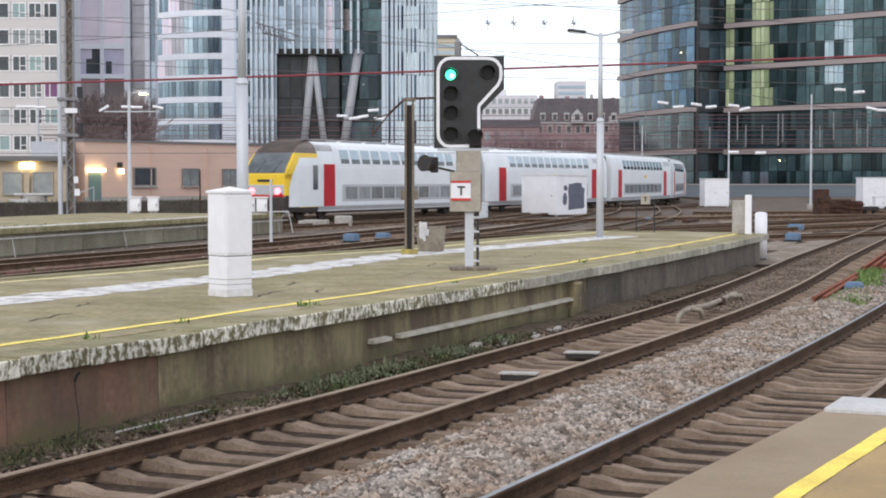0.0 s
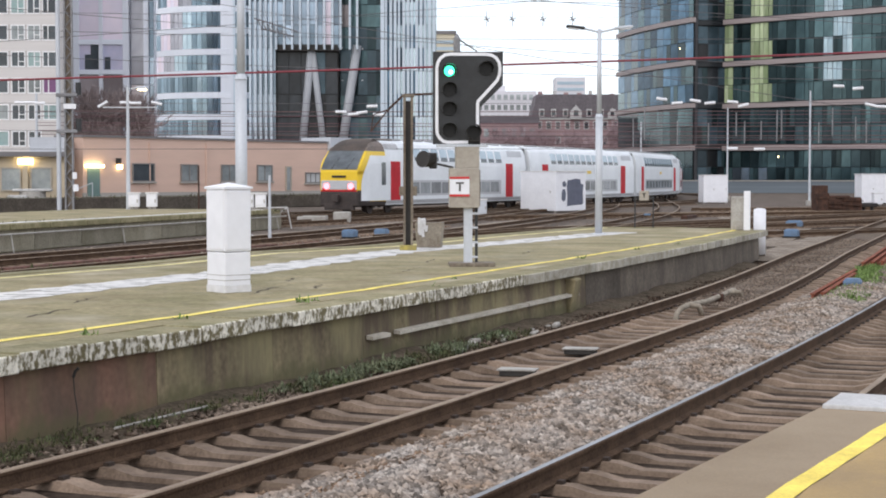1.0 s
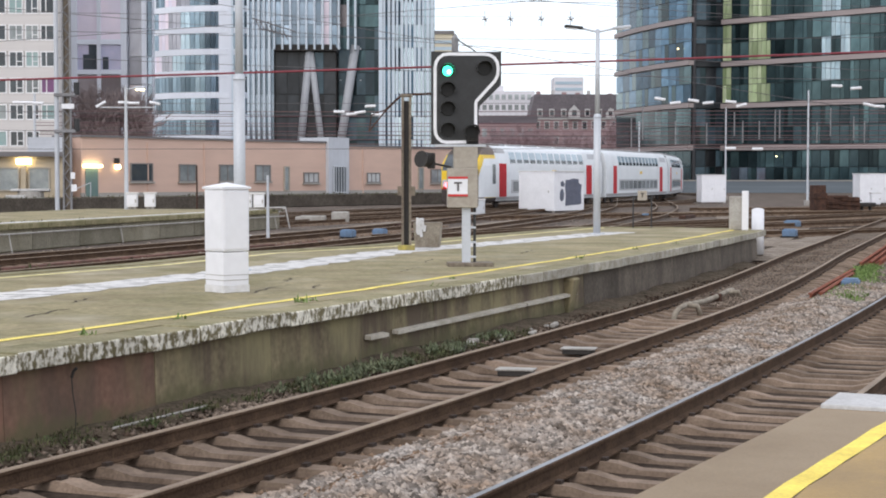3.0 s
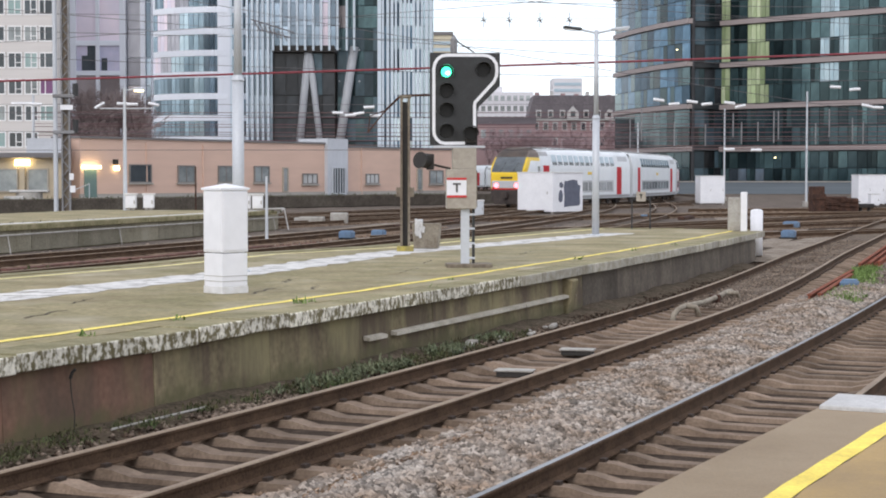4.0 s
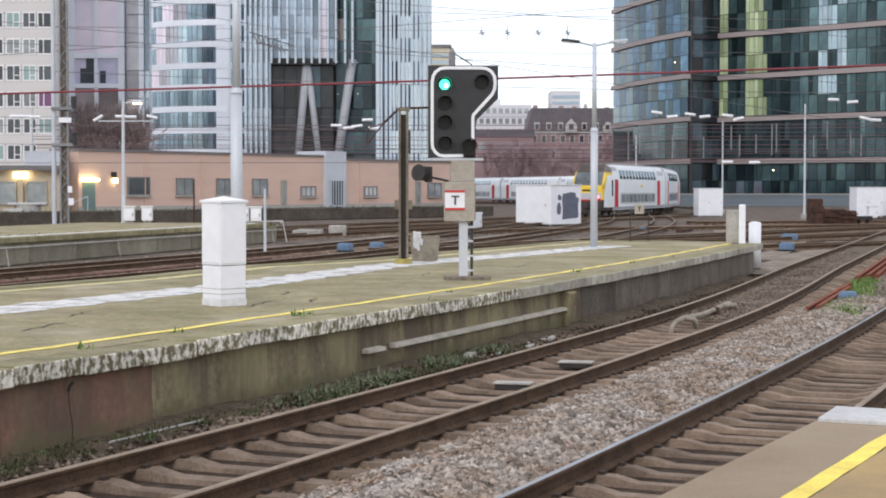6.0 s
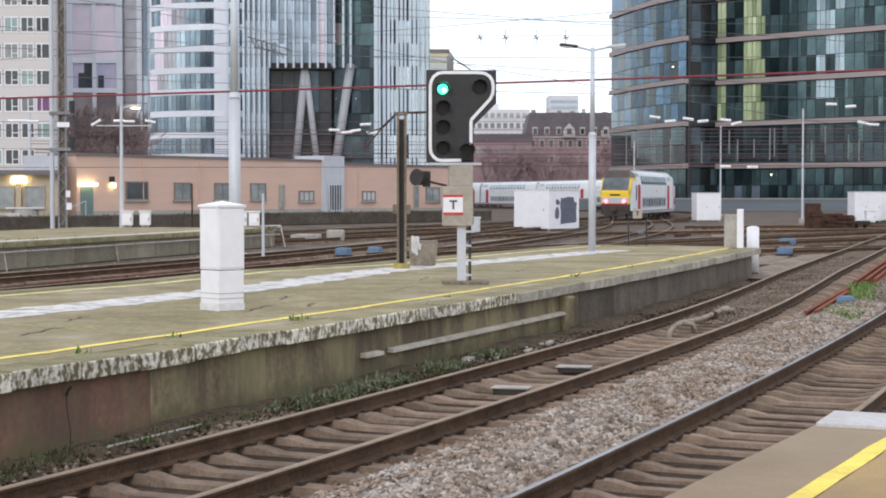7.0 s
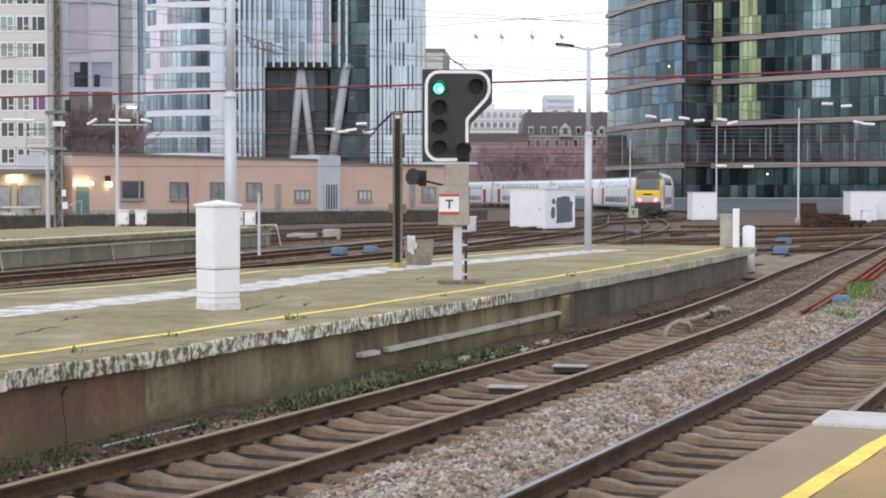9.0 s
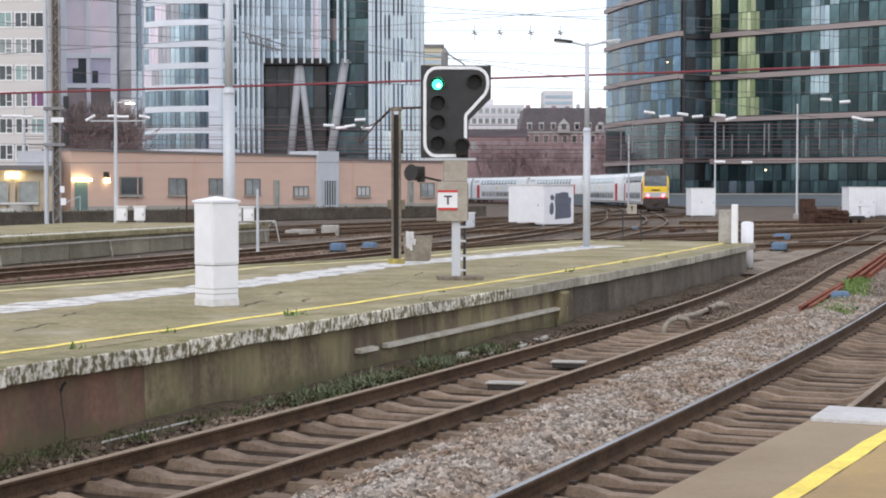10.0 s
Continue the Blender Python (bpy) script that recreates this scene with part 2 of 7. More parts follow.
    "glass_sky": mat("pale_tinted_glass", (0.42, 0.52, 0.58), (0.34, 0.43, 0.5), scale=1.2, rough=0.08, grain=0.05, bump=0, rnd=0.12),
    "glass_dark": mat("dark_tinted_glass", (0.035, 0.045, 0.055), (0.06, 0.075, 0.085), scale=1.0, rough=0.06, grain=0.1, bump=0, rnd=0.3),
    "glass_room": mat("window_glass_room", (0.16, 0.18, 0.185), (0.32, 0.35, 0.35), scale=0.9, rough=0.1, grain=0.1, bump=0, rnd=0.5),
    "pink_wall": mat("salmon_render", (0.66, 0.46, 0.37), (0.58, 0.41, 0.33), scale=0.35, fine=8, grain=0.06, bump=0.15, contrast=0.8),
    "grey_block": mat("blue_grey_cladding", (0.54, 0.56, 0.60), (0.46, 0.48, 0.52), scale=0.6, fine=8, grain=0.06),
    "roof_edge": mat("roof_edge_grey", (0.2, 0.19, 0.19), (0.14, 0.13, 0.13), scale=1, fine=8),
    "cream": mat("cream_render", (0.50, 0.42, 0.30), (0.4, 0.33, 0.24), scale=0.5, fine=8, grain=0.1),
    "green_door": mat("green_painted_door", (0.16, 0.24, 0.22), (0.12, 0.19, 0.18), scale=1.5, grain=0.08),
    "apartment": mat("apartment_panels", (0.65, 0.62, 0.60), (0.52, 0.495, 0.475), scale=0.25, fine=4, grain=0.08),
    "frame_white": mat("white_window_frame", (0.88, 0.88, 0.89), (0.75, 0.75, 0.75), scale=2, grain=0.04, rough=0.5, bump=0),
    "frame_dark": mat("dark_window_frame", (0.05, 0.05, 0.055), scale=2, grain=0.08, rough=0.5, bump=0),
    "panel_white": mat("white_facade_panel", (0.74, 0.77, 0.83), (0.66, 0.69, 0.76), scale=0.2, fine=3, grain=0.05, rough=0.4, bump=0, rnd=0.06),
    "fin": mat("metal_facade_fin", (0.59, 0.66, 0.72), (0.47, 0.54, 0.61), scale=0.15, fine=3, grain=0.05, rough=0.4, bump=0, rnd=0.1),
    "pane_blue": mat("blue_grey_facade_glass", (0.14, 0.19, 0.24), (0.36, 0.42, 0.5), scale=0.12, fine=0.7, grain=0.3, rough=0.1, metal=0.7, bump=0, rnd=0.4),
    "pane_pink_reflect": mat("facade_glass_rose_reflection", (0.90, 0.77, 0.83), (0.66, 0.64, 0.76), scale=0.12, fine=0.7, grain=0.1, rough=0.3, metal=0.15, bump=0, rnd=0.12),
    "pane_mauve_reflect": mat("facade_glass_mauve_reflection", (0.42, 0.47, 0.66), (0.66, 0.6, 0.72), scale=0.25, fine=0.9, grain=0.15, rough=0.25, metal=0.15, bump=0, rnd=0.12),
    "pane_haze": mat("facade_glass_grey_haze", (0.31, 0.31, 0.345), (0.43, 0.43, 0.47), scale=0.2, fine=0.9, grain=0.25, rough=0.2, metal=0.3, bump=0, rnd=0.2),
    "pane_ice": mat("ice_blue_facade_glass", (0.26, 0.37, 0.43), (0.42, 0.52, 0.56), scale=0.2, fine=0.9, grain=0.25, rough=0.15, metal=0.3, bump=0, rnd=0.25),
    "pane_tower": mat("round_tower_glass", (0.10, 0.155, 0.195), (0.27, 0.35, 0.41), scale=0.15, fine=0.7, grain=0.3, rough=0.1, metal=0.6, bump=0, rnd=0.45),
    "pane_bright": mat("bright_facade_glass", (0.42, 0.55, 0.62), (0.55, 0.66, 0.72), scale=0.2, fine=0.8, grain=0.2, rough=0.1, metal=0.5, bump=0, rnd=0.3),
    "dark_wall": mat("dark_brown_wall", (0.075, 0.062, 0.052), (0.12, 0.105, 0.085), scale=0.8, fine=8, grain=0.3, rough=0.95, spec=0.1),
    "soil": mat("dark_brown_soil", (0.13, 0.10, 0.075), (0.065, 0.055, 0.038), scale=3, fine=20, grain=0.5, bump=1.0, rough=1.0, spec=0.05),
    "cable_dull": mat("faded_red_cable", (0.17, 0.07, 0.08), (0.13, 0.06, 0.07), scale=2, rough=0.7, grain=0.1, bump=0),
    "pane_deep": mat("deep_teal_glass", (0.024, 0.045, 0.052), (0.06, 0.095, 0.105), scale=0.15, fine=0.8, grain=0.4, rough=0.12, metal=0.4, bump=0, rnd=0.6, spec=0.2),
    "wall_grey": mat("platform_wall_grey_brown", (0.175, 0.145, 0.115), (0.085, 0.07, 0.056), scale=0.8, fine=14, stretch=(1, 1, 0.5), grain=0.3, bump=0.5, rnd=0.2, contrast=0.7, spec=0.15),
    "coping_far": mat("coping_grey_white", (0.50, 0.47, 0.41), (0.27, 0.24, 0.17), scale=4.0, fine=30, contrast=0.6, grain=0.2, bump=0.5, rnd=0.2, spec=0.15),
    "gravel": mat("pale_yard_gravel", (0.30, 0.26, 0.215), (0.16, 0.125, 0.098), scale=1.2, fine=16, grain=0.6, bump=1.0, contrast=0.5, rough=1.0, spec=0.05),
    "wall_pale": mat("grey_platform_wall", (0.33, 0.30, 0.235), (0.19, 0.17, 0.12), scale=1.0, fine=14, stretch=(1, 1, 0.5), grain=0.25, bump=0.4, rnd=0.15, contrast=0.7, spec=0.15),
    "yellow_foot": mat("yellow_painted_concrete", (0.46, 0.38, 0.09), (0.26, 0.22, 0.1), scale=6, fine=25, grain=0.2, spec=0.15),
    "ledge_pale": mat("pale_worn_ledge", (0.58, 0.535, 0.46), (0.4, 0.36, 0.29), scale=3, fine=25, grain=0.2, spec=0.15),
    "conduit": mat("weathered_conduit", (0.34, 0.30, 0.24), (0.2, 0.165, 0.125), scale=4, fine=25, grain=0.2, spec=0.2),
    "podium": mat("blue_grey_low_wall", (0.145, 0.172, 0.195), (0.105, 0.125, 0.145), scale=0.4, fine=5, grain=0.12, rough=0.7),
    "rust_red": mat("fresh_red_rust", (0.26, 0.085, 0.05), (0.16, 0.06, 0.04), scale=2, fine=20, grain=0.3, rough=0.9, spec=0.1),
    "column": mat("pale_grey_column", (0.38, 0.39, 0.41), (0.31, 0.32, 0.34), scale=0.3, fine=4, grain=0.06, rough=0.5, bump=0),
    "duct_red": mat("dusty_red_duct", (0.2, 0.105, 0.085), (0.11, 0.07, 0.055), scale=2.5, fine=20, grain=0.3, rough=0.95, rnd=0.2, spec=0.1),
    "rust_gravel": mat("rust_stained_gravel", (0.17, 0.085, 0.068), (0.09, 0.055, 0.045), scale=0.8, fine=10, grain=0.5, bump=0.8, rough=1.0, spec=0.05),
    "moss": mat("mossy_ground", (0.12, 0.135, 0.055), (0.09, 0.08, 0.045), scale=1.2, fine=12, grain=0.4, bump=0.8, rough=1.0, spec=0.05),
    "pane_brown_reflect": mat("facade_glass_brown_reflection", (0.27, 0.225, 0.225), (0.40, 0.36, 0.37), scale=0.2, fine=1.0, grain=0.35, rough=0.15, metal=0.35, bump=0, rnd=0.25),
    "pane_teal": mat("teal_facade_glass", (0.036, 0.066, 0.074), (0.09, 0.145, 0.152), scale=0.15, fine=0.8, grain=0.4, rough=0.1, metal=0.5, bump=0, rnd=0.65, spec=0.3),
    "pane_sky": mat("sky_blue_facade_glass", (0.05, 0.105, 0.155), (0.135, 0.225, 0.31), scale=0.15, fine=0.8, grain=0.35, rough=0.15, metal=0.3, bump=0, rnd=0.55, spec=0.1),
    "pane_lime": mat("facade_glass_lime_reflection", (0.40, 0.52, 0.27), (0.70, 0.78, 0.52), scale=0.2, fine=0.8, grain=0.25, rough=0.1, metal=0.3, bump=0, rnd=0.35),
    "band": mat("terracotta_band", (0.36, 0.305, 0.295), (0.29, 0.245, 0.24), scale=0.2, fine=3, grain=0.08, rough=0.6, bump=0),
    # distance haze is painted into the far brick and branch colours as lightening
    "brick_hazed": mat("red_brick_far_hazed", (0.39, 0.25, 0.25), (0.31, 0.235, 0.24), scale=0.12, fine=2, grain=0.2),
    "slate": mat("dark_slate_roof", (0.12, 0.105, 0.115), (0.16, 0.14, 0.15), scale=0.2, fine=2, grain=0.2),
    "trunk": mat("bare_branches_hazed", (0.42, 0.31, 0.315), (0.3, 0.23, 0.24), scale=1, rough=0.95, spec=0.1),
    "trunk_near": mat("dark_bare_branches", (0.29, 0.235, 0.225), (0.2, 0.16, 0.155), scale=1, rough=0.95, spec=0.1),
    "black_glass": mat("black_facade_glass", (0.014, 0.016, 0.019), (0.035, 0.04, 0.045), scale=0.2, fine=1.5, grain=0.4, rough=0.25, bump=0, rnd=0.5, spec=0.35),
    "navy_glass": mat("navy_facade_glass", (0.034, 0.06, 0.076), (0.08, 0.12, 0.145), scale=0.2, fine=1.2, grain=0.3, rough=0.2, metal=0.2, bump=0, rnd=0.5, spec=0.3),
    "curtain_teal": mat("teal_curtained_window", (0.24, 0.36, 0.35), (0.34, 0.44, 0.43), scale=1, rough=0.3, grain=0.1, bump=0, rnd=0.2),
    "curtain_purple": mat("purple_curtained_window", (0.2, 0.07, 0.19), (0.14, 0.06, 0.14), scale=1, rough=0.3, grain=0.1, bump=0),
    "curtain_pale": mat("pale_curtained_window", (0.55, 0.55, 0.54), (0.42, 0.43, 0.43), scale=1, rough=0.3, grain=0.1, bump=0, rnd=0.2),
    "lattice": mat("weathered_lattice_steel", (0.30, 0.3, 0.31), (0.21, 0.205, 0.205), scale=2, rough=0.7, metal=0.2, spec=0.2),
    "depot_frame": mat("grey_brown_window_frame", (0.22, 0.2, 0.19), (0.16, 0.15, 0.145), scale=2, grain=0.08, rough=0.5, bump=0),
    "green_core": glow("green_signal_core", (0.55, 1.0, 0.85), 5.0),
    "cable_brown": mat("rust_brown_cable", (0.16, 0.085, 0.08), (0.12, 0.07, 0.07), scale=2, rough=0.7, grain=0.1, bump=0),
    "far_grey": mat("far_grey_building", (0.70, 0.69, 0.72), (0.6, 0.59, 0.62), scale=0.1, fine=2, grain=0.06),
    "far_yellow": mat("far_cream_building", (0.62, 0.56, 0.42), (0.52, 0.47, 0.36), scale=0.1, fine=2, grain=0.06),
    "graffiti": worn_paint("graffiti_grey_blue", (0.13, 0.14, 0.19), 0.3, 3.0),
    "lens_dark": mat("unlit_signal_lens", (0.008, 0.008, 0.008), (0.014, 0.013, 0.012), scale=4, rough=0.35, grain=0.1, bump=0, spec=0.3),
    "letter": mat("grey_lettering", (0.12, 0.11, 0.11), scale=2, grain=0.05, bump=0),
}
streaked(streaked(M["wall_brown"], (0.22, 0.18, 0.095), 1.3, 0.68, 0.14, (1, 1, 0.3)), (0.1, 0.075, 0.057), 2.2, 0.6, 0.16, (1, 1, 0.35))
streaked(streaked(M["wall"], (0.27, 0.235, 0.13), 1.8, 0.52, 0.1, (1, 1, 0.22)), (0.10, 0.072, 0.056), 1.5, 0.54, 0.08, (1, 1, 0.25))


def mossy_base(m, col, height=0.3):
    """Algae creeping up from a panel's foot with a ragged upper edge."""
    nt = m.node_tree
    bsdf = nt.nodes["Principled BSDF"]
    under = bsdf.inputs["Base Color"].links[0].from_socket
    tc = nt.nodes.new("ShaderNodeTexCoord")
    sep = nt.nodes.new("ShaderNodeSeparateXYZ")
    nt.links.new(tc.outputs["Object"], sep.inputs[0])
    n = nt.nodes.new("ShaderNodeTexNoise")
    n.inputs["Scale"].default_value, n.inputs["Detail"].default_value = 4.0, 5
    nt.links.new(tc.outputs["Object"], n.inputs["Vector"])
    add = nt.nodes.new("ShaderNodeMath")
    add.operation = "MULTIPLY_ADD"
    add.inputs[1].default_value = -0.5
    nt.links.new(n.outputs["Fac"], add.inputs[0])
    nt.links.new(sep.outputs["Z"], add.inputs[2])
    r = nt.nodes.new("ShaderNodeMapRange")
    r.inputs["From Min"].default_value, r.inputs["From Max"].default_value = height - 0.25, height - 0.4
    r.inputs["To Max"].default_value = 0.75
    nt.links.new(add.outputs[0], r.inputs["Value"])
    mixer = nt.nodes.new("ShaderNodeMix")
    mixer.data_type = "RGBA"
    nt.links.new(r.outputs[0], mixer.inputs["Factor"])
    nt.links.new(under, mixer.inputs["A"])
    mixer.inputs["B"].default_value = (*col, 1)
    nt.links.new(mixer.outputs["Result"], bsdf.inputs["Base Color"])


mossy_base(M["wall_brown"], (0.12, 0.11, 0.058), 0.17)
mossy_base(M["wall"], (0.12, 0.11, 0.058), 0.2)
streaked(M["wall_grey"], (0.085, 0.068, 0.054), 1.6, 0.57, 0.12, stretch=(1, 1, 0.8))
streaked(streaked(M["platform"], (0.41, 0.365, 0.27), 0.55, 0.62, 0.12, (1, 1, 1)), (0.2, 0.16, 0.09), 0.9, 0.63, 0.1, (1, 1, 1))


# ---- building blocks ----
def box(bm, c, size, rz=0.0, rx=0.0, ry=0.0, bevel=0.0):
    m = pose(*c, rx, ry, rz) @ Matrix.Diagonal((*size, 1))
    r = bmesh.ops.create_cube(bm, size=1, matrix=m)
    if bevel:
        edges = list({e for v in r["verts"] for e in v.link_edges})
        bmesh.ops.bevel(bm, geom=edges, offset=bevel, segments=2, affect="EDGES", profile=0.5)
    return bm


def rod(bm, a, b, r, r2=None, n=8):
    a, b = Vector(a), Vector(b)
    d = b - a
    turn = d.to_track_quat("Z", "Y").to_matrix().to_4x4()
    bmesh.ops.create_cone(bm, cap_ends=True, segments=n, radius1=r, radius2=r if r2 is None else r2, depth=d.length, matrix=Matrix.Translation((a + b) / 2) @ turn)
    return bm


def prism(bm, poly, lo, hi, axis="z"):
    """An upright prism over a polygon; axis y: the polygon lies in x and z and is drawn out along y."""
    put = (lambda u, v, w: (u, v, w)) if axis == "z" else (lambda u, v, w: (u, w, v))
    a = [bm.verts.new(put(u, v, lo)) for u, v in poly]
    b = [bm.verts.new(put(u, v, hi)) for u, v in poly]
    n = len(poly)
    bm.faces.new(a[::-1])
    bm.faces.new(b)
    for i in range(n):
        bm.faces.new((a[i], a[(i + 1) % n], b[(i + 1) % n], b[i]))
    bmesh.ops.recalc_face_normals(bm, faces=bm.faces[:])
    return bm


def sweep(bm, section, stations, closed=True):
    """A section of (across, height) drawn along stations of (place, heading), ends capped."""
    rings = []
    for (x, y, z), th in stations:
        rings.append([bm.verts.new((x + math.cos(th) * a, y - math.sin(th) * a, z + h)) for a, h in section])
    n = len(section)
    for p, q in zip(rings, rings[1:]):
        for i in range(n if closed else n - 1):
            bm.faces.new((p[i], p[(i + 1) % n], q[(i + 1) % n], q[i]))
    if closed:
        bm.faces.new(rings[0][::-1])
        bm.faces.new(rings[-1])
    bmesh.ops.recalc_face_normals(bm, faces=bm.faces[:])
    return bm


def tube(bm, pts, r, n=6):
    """One unbroken round tube along points."""
    pts = [Vector(p) for p in pts]
    rings = []
    for i, p in enumerate(pts):
        d = (pts[min(i + 1, len(pts) - 1)] - pts[max(i - 1, 0)]).normalized()
        u = d.orthogonal().normalized() if i == 0 else (u - d * u.dot(d)).normalized()
        v = d.cross(u)
        rings.append([bm.verts.new(p + (u * math.cos(a) + v * math.sin(a)) * r) for a in np.linspace(0, 2 * math.pi, n, endpoint=False)])
    for p, q in zip(rings, rings[1:]):
        for i in range(n):
            bm.faces.new((p[i], p[(i + 1) % n], q[(i + 1) % n], q[i]))
    bm.faces.new(rings[0][::-1])
    bm.faces.new(rings[-1])
    bmesh.ops.recalc_face_normals(bm, faces=bm.faces[:])
    return bm


def mesh_of(name, bm, *materials, smooth=False):
    me = bpy.data.meshes.new(name)
    bm.to_mesh(me)
    bm.free()
    for m in materials:
        me.materials.append(M[m])
    if smooth:
        me.polygons.foreach_set("use_smooth", [True] * len(me.polygons))
    return me


def part(name, bm, material, parent=None, label="", smooth=False):
    ob = new(name, bm if isinstance(bm, bpy.types.Mesh) else mesh_of(name, bm, material, smooth=smooth))
    ob.parent = parent
    if label:
        tagged(ob, label)
    return ob


def thing(name, label, category, m=None, group="", kind=""):
    ob = new(name)
    ob.empty_display_size = 0.3
    if m is not None:
        ob.matrix_world = m
    return tagged(ob, label, category, group, kind)


def B():
    return bmesh.new()


# ---- the plan: tracks and platforms bend together round one wide curve ----
TH0, RAD, START = radians(23.88), 389.5, 15.0


def along(s, off=0.0, z=0.0, bend_to=62.0):
    """Place and heading s metres along the near line, off metres to its left; straight past bend_to."""
    u = min(s, bend_to)
    th = TH0 - u / RAD
    x, y = RAD * (math.cos(th) - math.cos(TH0)), START + RAD * (math.sin(TH0) - math.sin(th))
    x, y = x + (s - u) * math.sin(th), y + (s - u) * math.cos(th)
    return (x - math.cos(th) * off, y + math.sin(th) * off, z), th


def stations(s0, s1, off, z=0.0, step=2.0, bend_to=62.0):
    n = max(1, round((s1 - s0) / step))
    return [along(s0 + (s1 - s0) * i / n, off, z, bend_to) for i in range(n + 1)]


# the departing train's line: straight, then a curve to the left
LINE = (-9.56, 88.1, 0.4275, 46.9, 200.2, radians(-19))


def line_at(s, off=0.0, z=0.0):
    x0, y0, th, s0, r, th_end = LINE
    u = min(max(s - s0, 0.0), r * (th - th_end))
    t2 = th - u / r
    a = min(s, s0)
    x, y = x0 + a * math.sin(th) + r * (math.cos(t2) - math.cos(th)), y0 + a * math.cos(th) + r * (math.sin(th) - math.sin(t2))
    e = max(0.0, s - s0 - u)
    x, y = x + e * math.sin(t2), y + e * math.cos(t2)
    return (x - math.cos(t2) * off, y + math.sin(t2) * off, z), t2


# ---- ground ----
bm = B()
bmesh.ops.create_grid(bm, x_segments=40, y_segments=40, size=1500, matrix=Matrix.Translation((0, 1300, -0.05)))
tagged(part("ground", bm, "ground"), "brown trampled yard ground of dirt and old ballast", "ground", kind="structure")

RAIL = [(-0.07, 0), (0.07, 0), (0.07, 0.014), (0.014, 0.035), (0.012, 0.115), (0.034, 0.125), (0.036, 0.15), (0.026, 0.16), (-0.026, 0.16), (-0.036, 0.15), (-0.034, 0.125), (-0.012, 0.115), (-0.014, 0.035), (-0.07, 0.014)]


def rail_mesh(sts, head="railhead_dull"):
    """One rail with its rusty web and a running surface of its own look."""
    bm = sweep(B(), RAIL, sts)
    bm.faces.ensure_lookup_table()
    n = len(RAIL)
    for i, f in enumerate(bm.faces):
        if i < (len(sts) - 1) * n and i % n in ((7,) if head == "railhead" else (6, 7, 8)):
            f.material_index = 1
    return mesh_of("rail", bm, "rail", head)


def sleeper_mesh(w=1.0):
    """A concrete sleeper: high at the rail seats, dipped in the middle."""
    prof = [(-1.28, 0.0), (-1.28, -0.02), (-1.05, 0.035), (-0.55, 0.035), (-0.35, -0.01), (0.35, -0.01), (0.55, 0.035), (1.05, 0.035), (1.28, -0.02), (1.28, 0.0)]
    bm = B()
    rows = []
    for dy, drop in ((-0.125, 0.07), (-0.1, 0), (0.1, 0), (0.125, 0.07)):
        rows.append([bm.verts.new((x, dy * w, z - drop)) for x, z in prof[1:-1]])
    for p, q in zip(rows, rows[1:]):
        for i in range(len(p) - 1):
            bm.faces.new((p[i], p[i + 1], q[i + 1], q[i]))
    lo = [[bm.verts.new((v.co.x, v.co.y, -0.16)) for v in r] for r in (rows[0], rows[-1])]
    for r, l in zip((rows[0], rows[-1]), lo):
        for i in range(len(r) - 1):
            bm.faces.new((r[i], r[i + 1], l[i + 1], l[i]))
    for k in (0, -1):
        bm.faces.new([r[k] for r in rows] + [lo[1][k], lo[0][k]])
    for sx in (-0.7525, 0.7525):
        for dx in (-0.095, 0.095):
            n0 = len(bm.faces)
            box(bm, (sx + dx, 0, 0.045), (0.05, 0.09 * w, 0.04))
            bm.faces.ensure_lookup_table()
            for f in bm.faces[n0:]:
                f.material_index = 1
    bmesh.ops.recalc_face_normals(bm, faces=bm.faces[:])
    return mesh_of("sleeper", bm, "sleeper", "clip")


SLEEPER, SLIM_SLEEPER = sleeper_mesh(), sleeper_mesh(0.76)


def track(name, label, sts_of, s0, s1, head="railhead_dull", singles=0, spacing=0.6, z=0.04):
    """Two rails on sleepers; the first ones are pieces, the rest one joined mesh."""
    top = thing(name, label, "railway track", kind="structure")
    for side in (-0.7525, 0.7525):
        part("rail", rail_mesh(sts_of(s0, s1, side, z), head if side < 0 else "railhead_dull"), "", top)
    n = int((s1 - s0) / spacing)
    far = B()
    for i in range(n):
        (x, y, zz), th = sts_of.at(s0 + (i + 0.5) * spacing, 0, z)
        m = pose(x, y, zz - 0.035 + 0.012 * math.sin(i * 7.3), 0.6 * math.sin(i * 3.1), 0, -math.degrees(th) + 0.8 * math.sin(i * 5.7))
        if i < singles:
            ob = part("sleeper", SLEEPER if spacing > 0.58 else SLIM_SLEEPER, "", top)
            ob.matrix_world = m
        elif i - singles < 160:
            box(far, m.translation + Vector((0, 0, -0.03)), (2.5, 0.24, 0.12), rz=-math.degrees(th))
    if n > singles:
        tagged(part("far_sleepers", far, "sleeper", top), kind="stuff")
    else:
        far.free()
    return top


class Near:
    def __init__(self, off, bend_to=62.0, drift=0.0):
        self.off, self.bend, self.drift = off, bend_to, drift

    def at(self, s, side, z):
        u = min(1.0, max(0.0, (s - 12) / 24))
        return along(s, self.off - side + self.drift * u * u * (3 - 2 * u), z, self.bend)

    def __call__(self, s0, s1, side, z):
        n = round((s1 - s0) / 1.5)
        return [self.at(s0 + (s1 - s0) * i / n, side, z) for i in range(n + 1)]


class Departing:
    def __init__(self, off=0.0):
        self.off = off

    def __call__(self, s0, s1, side, z):
        n = int((s1 - s0) / 2.5)
        return [line_at(s0 + (s1 - s0) * i / n, self.off - side, z) for i in range(n + 1)]

    def at(self, s, side, z):
        return line_at(s, self.off - side, z)


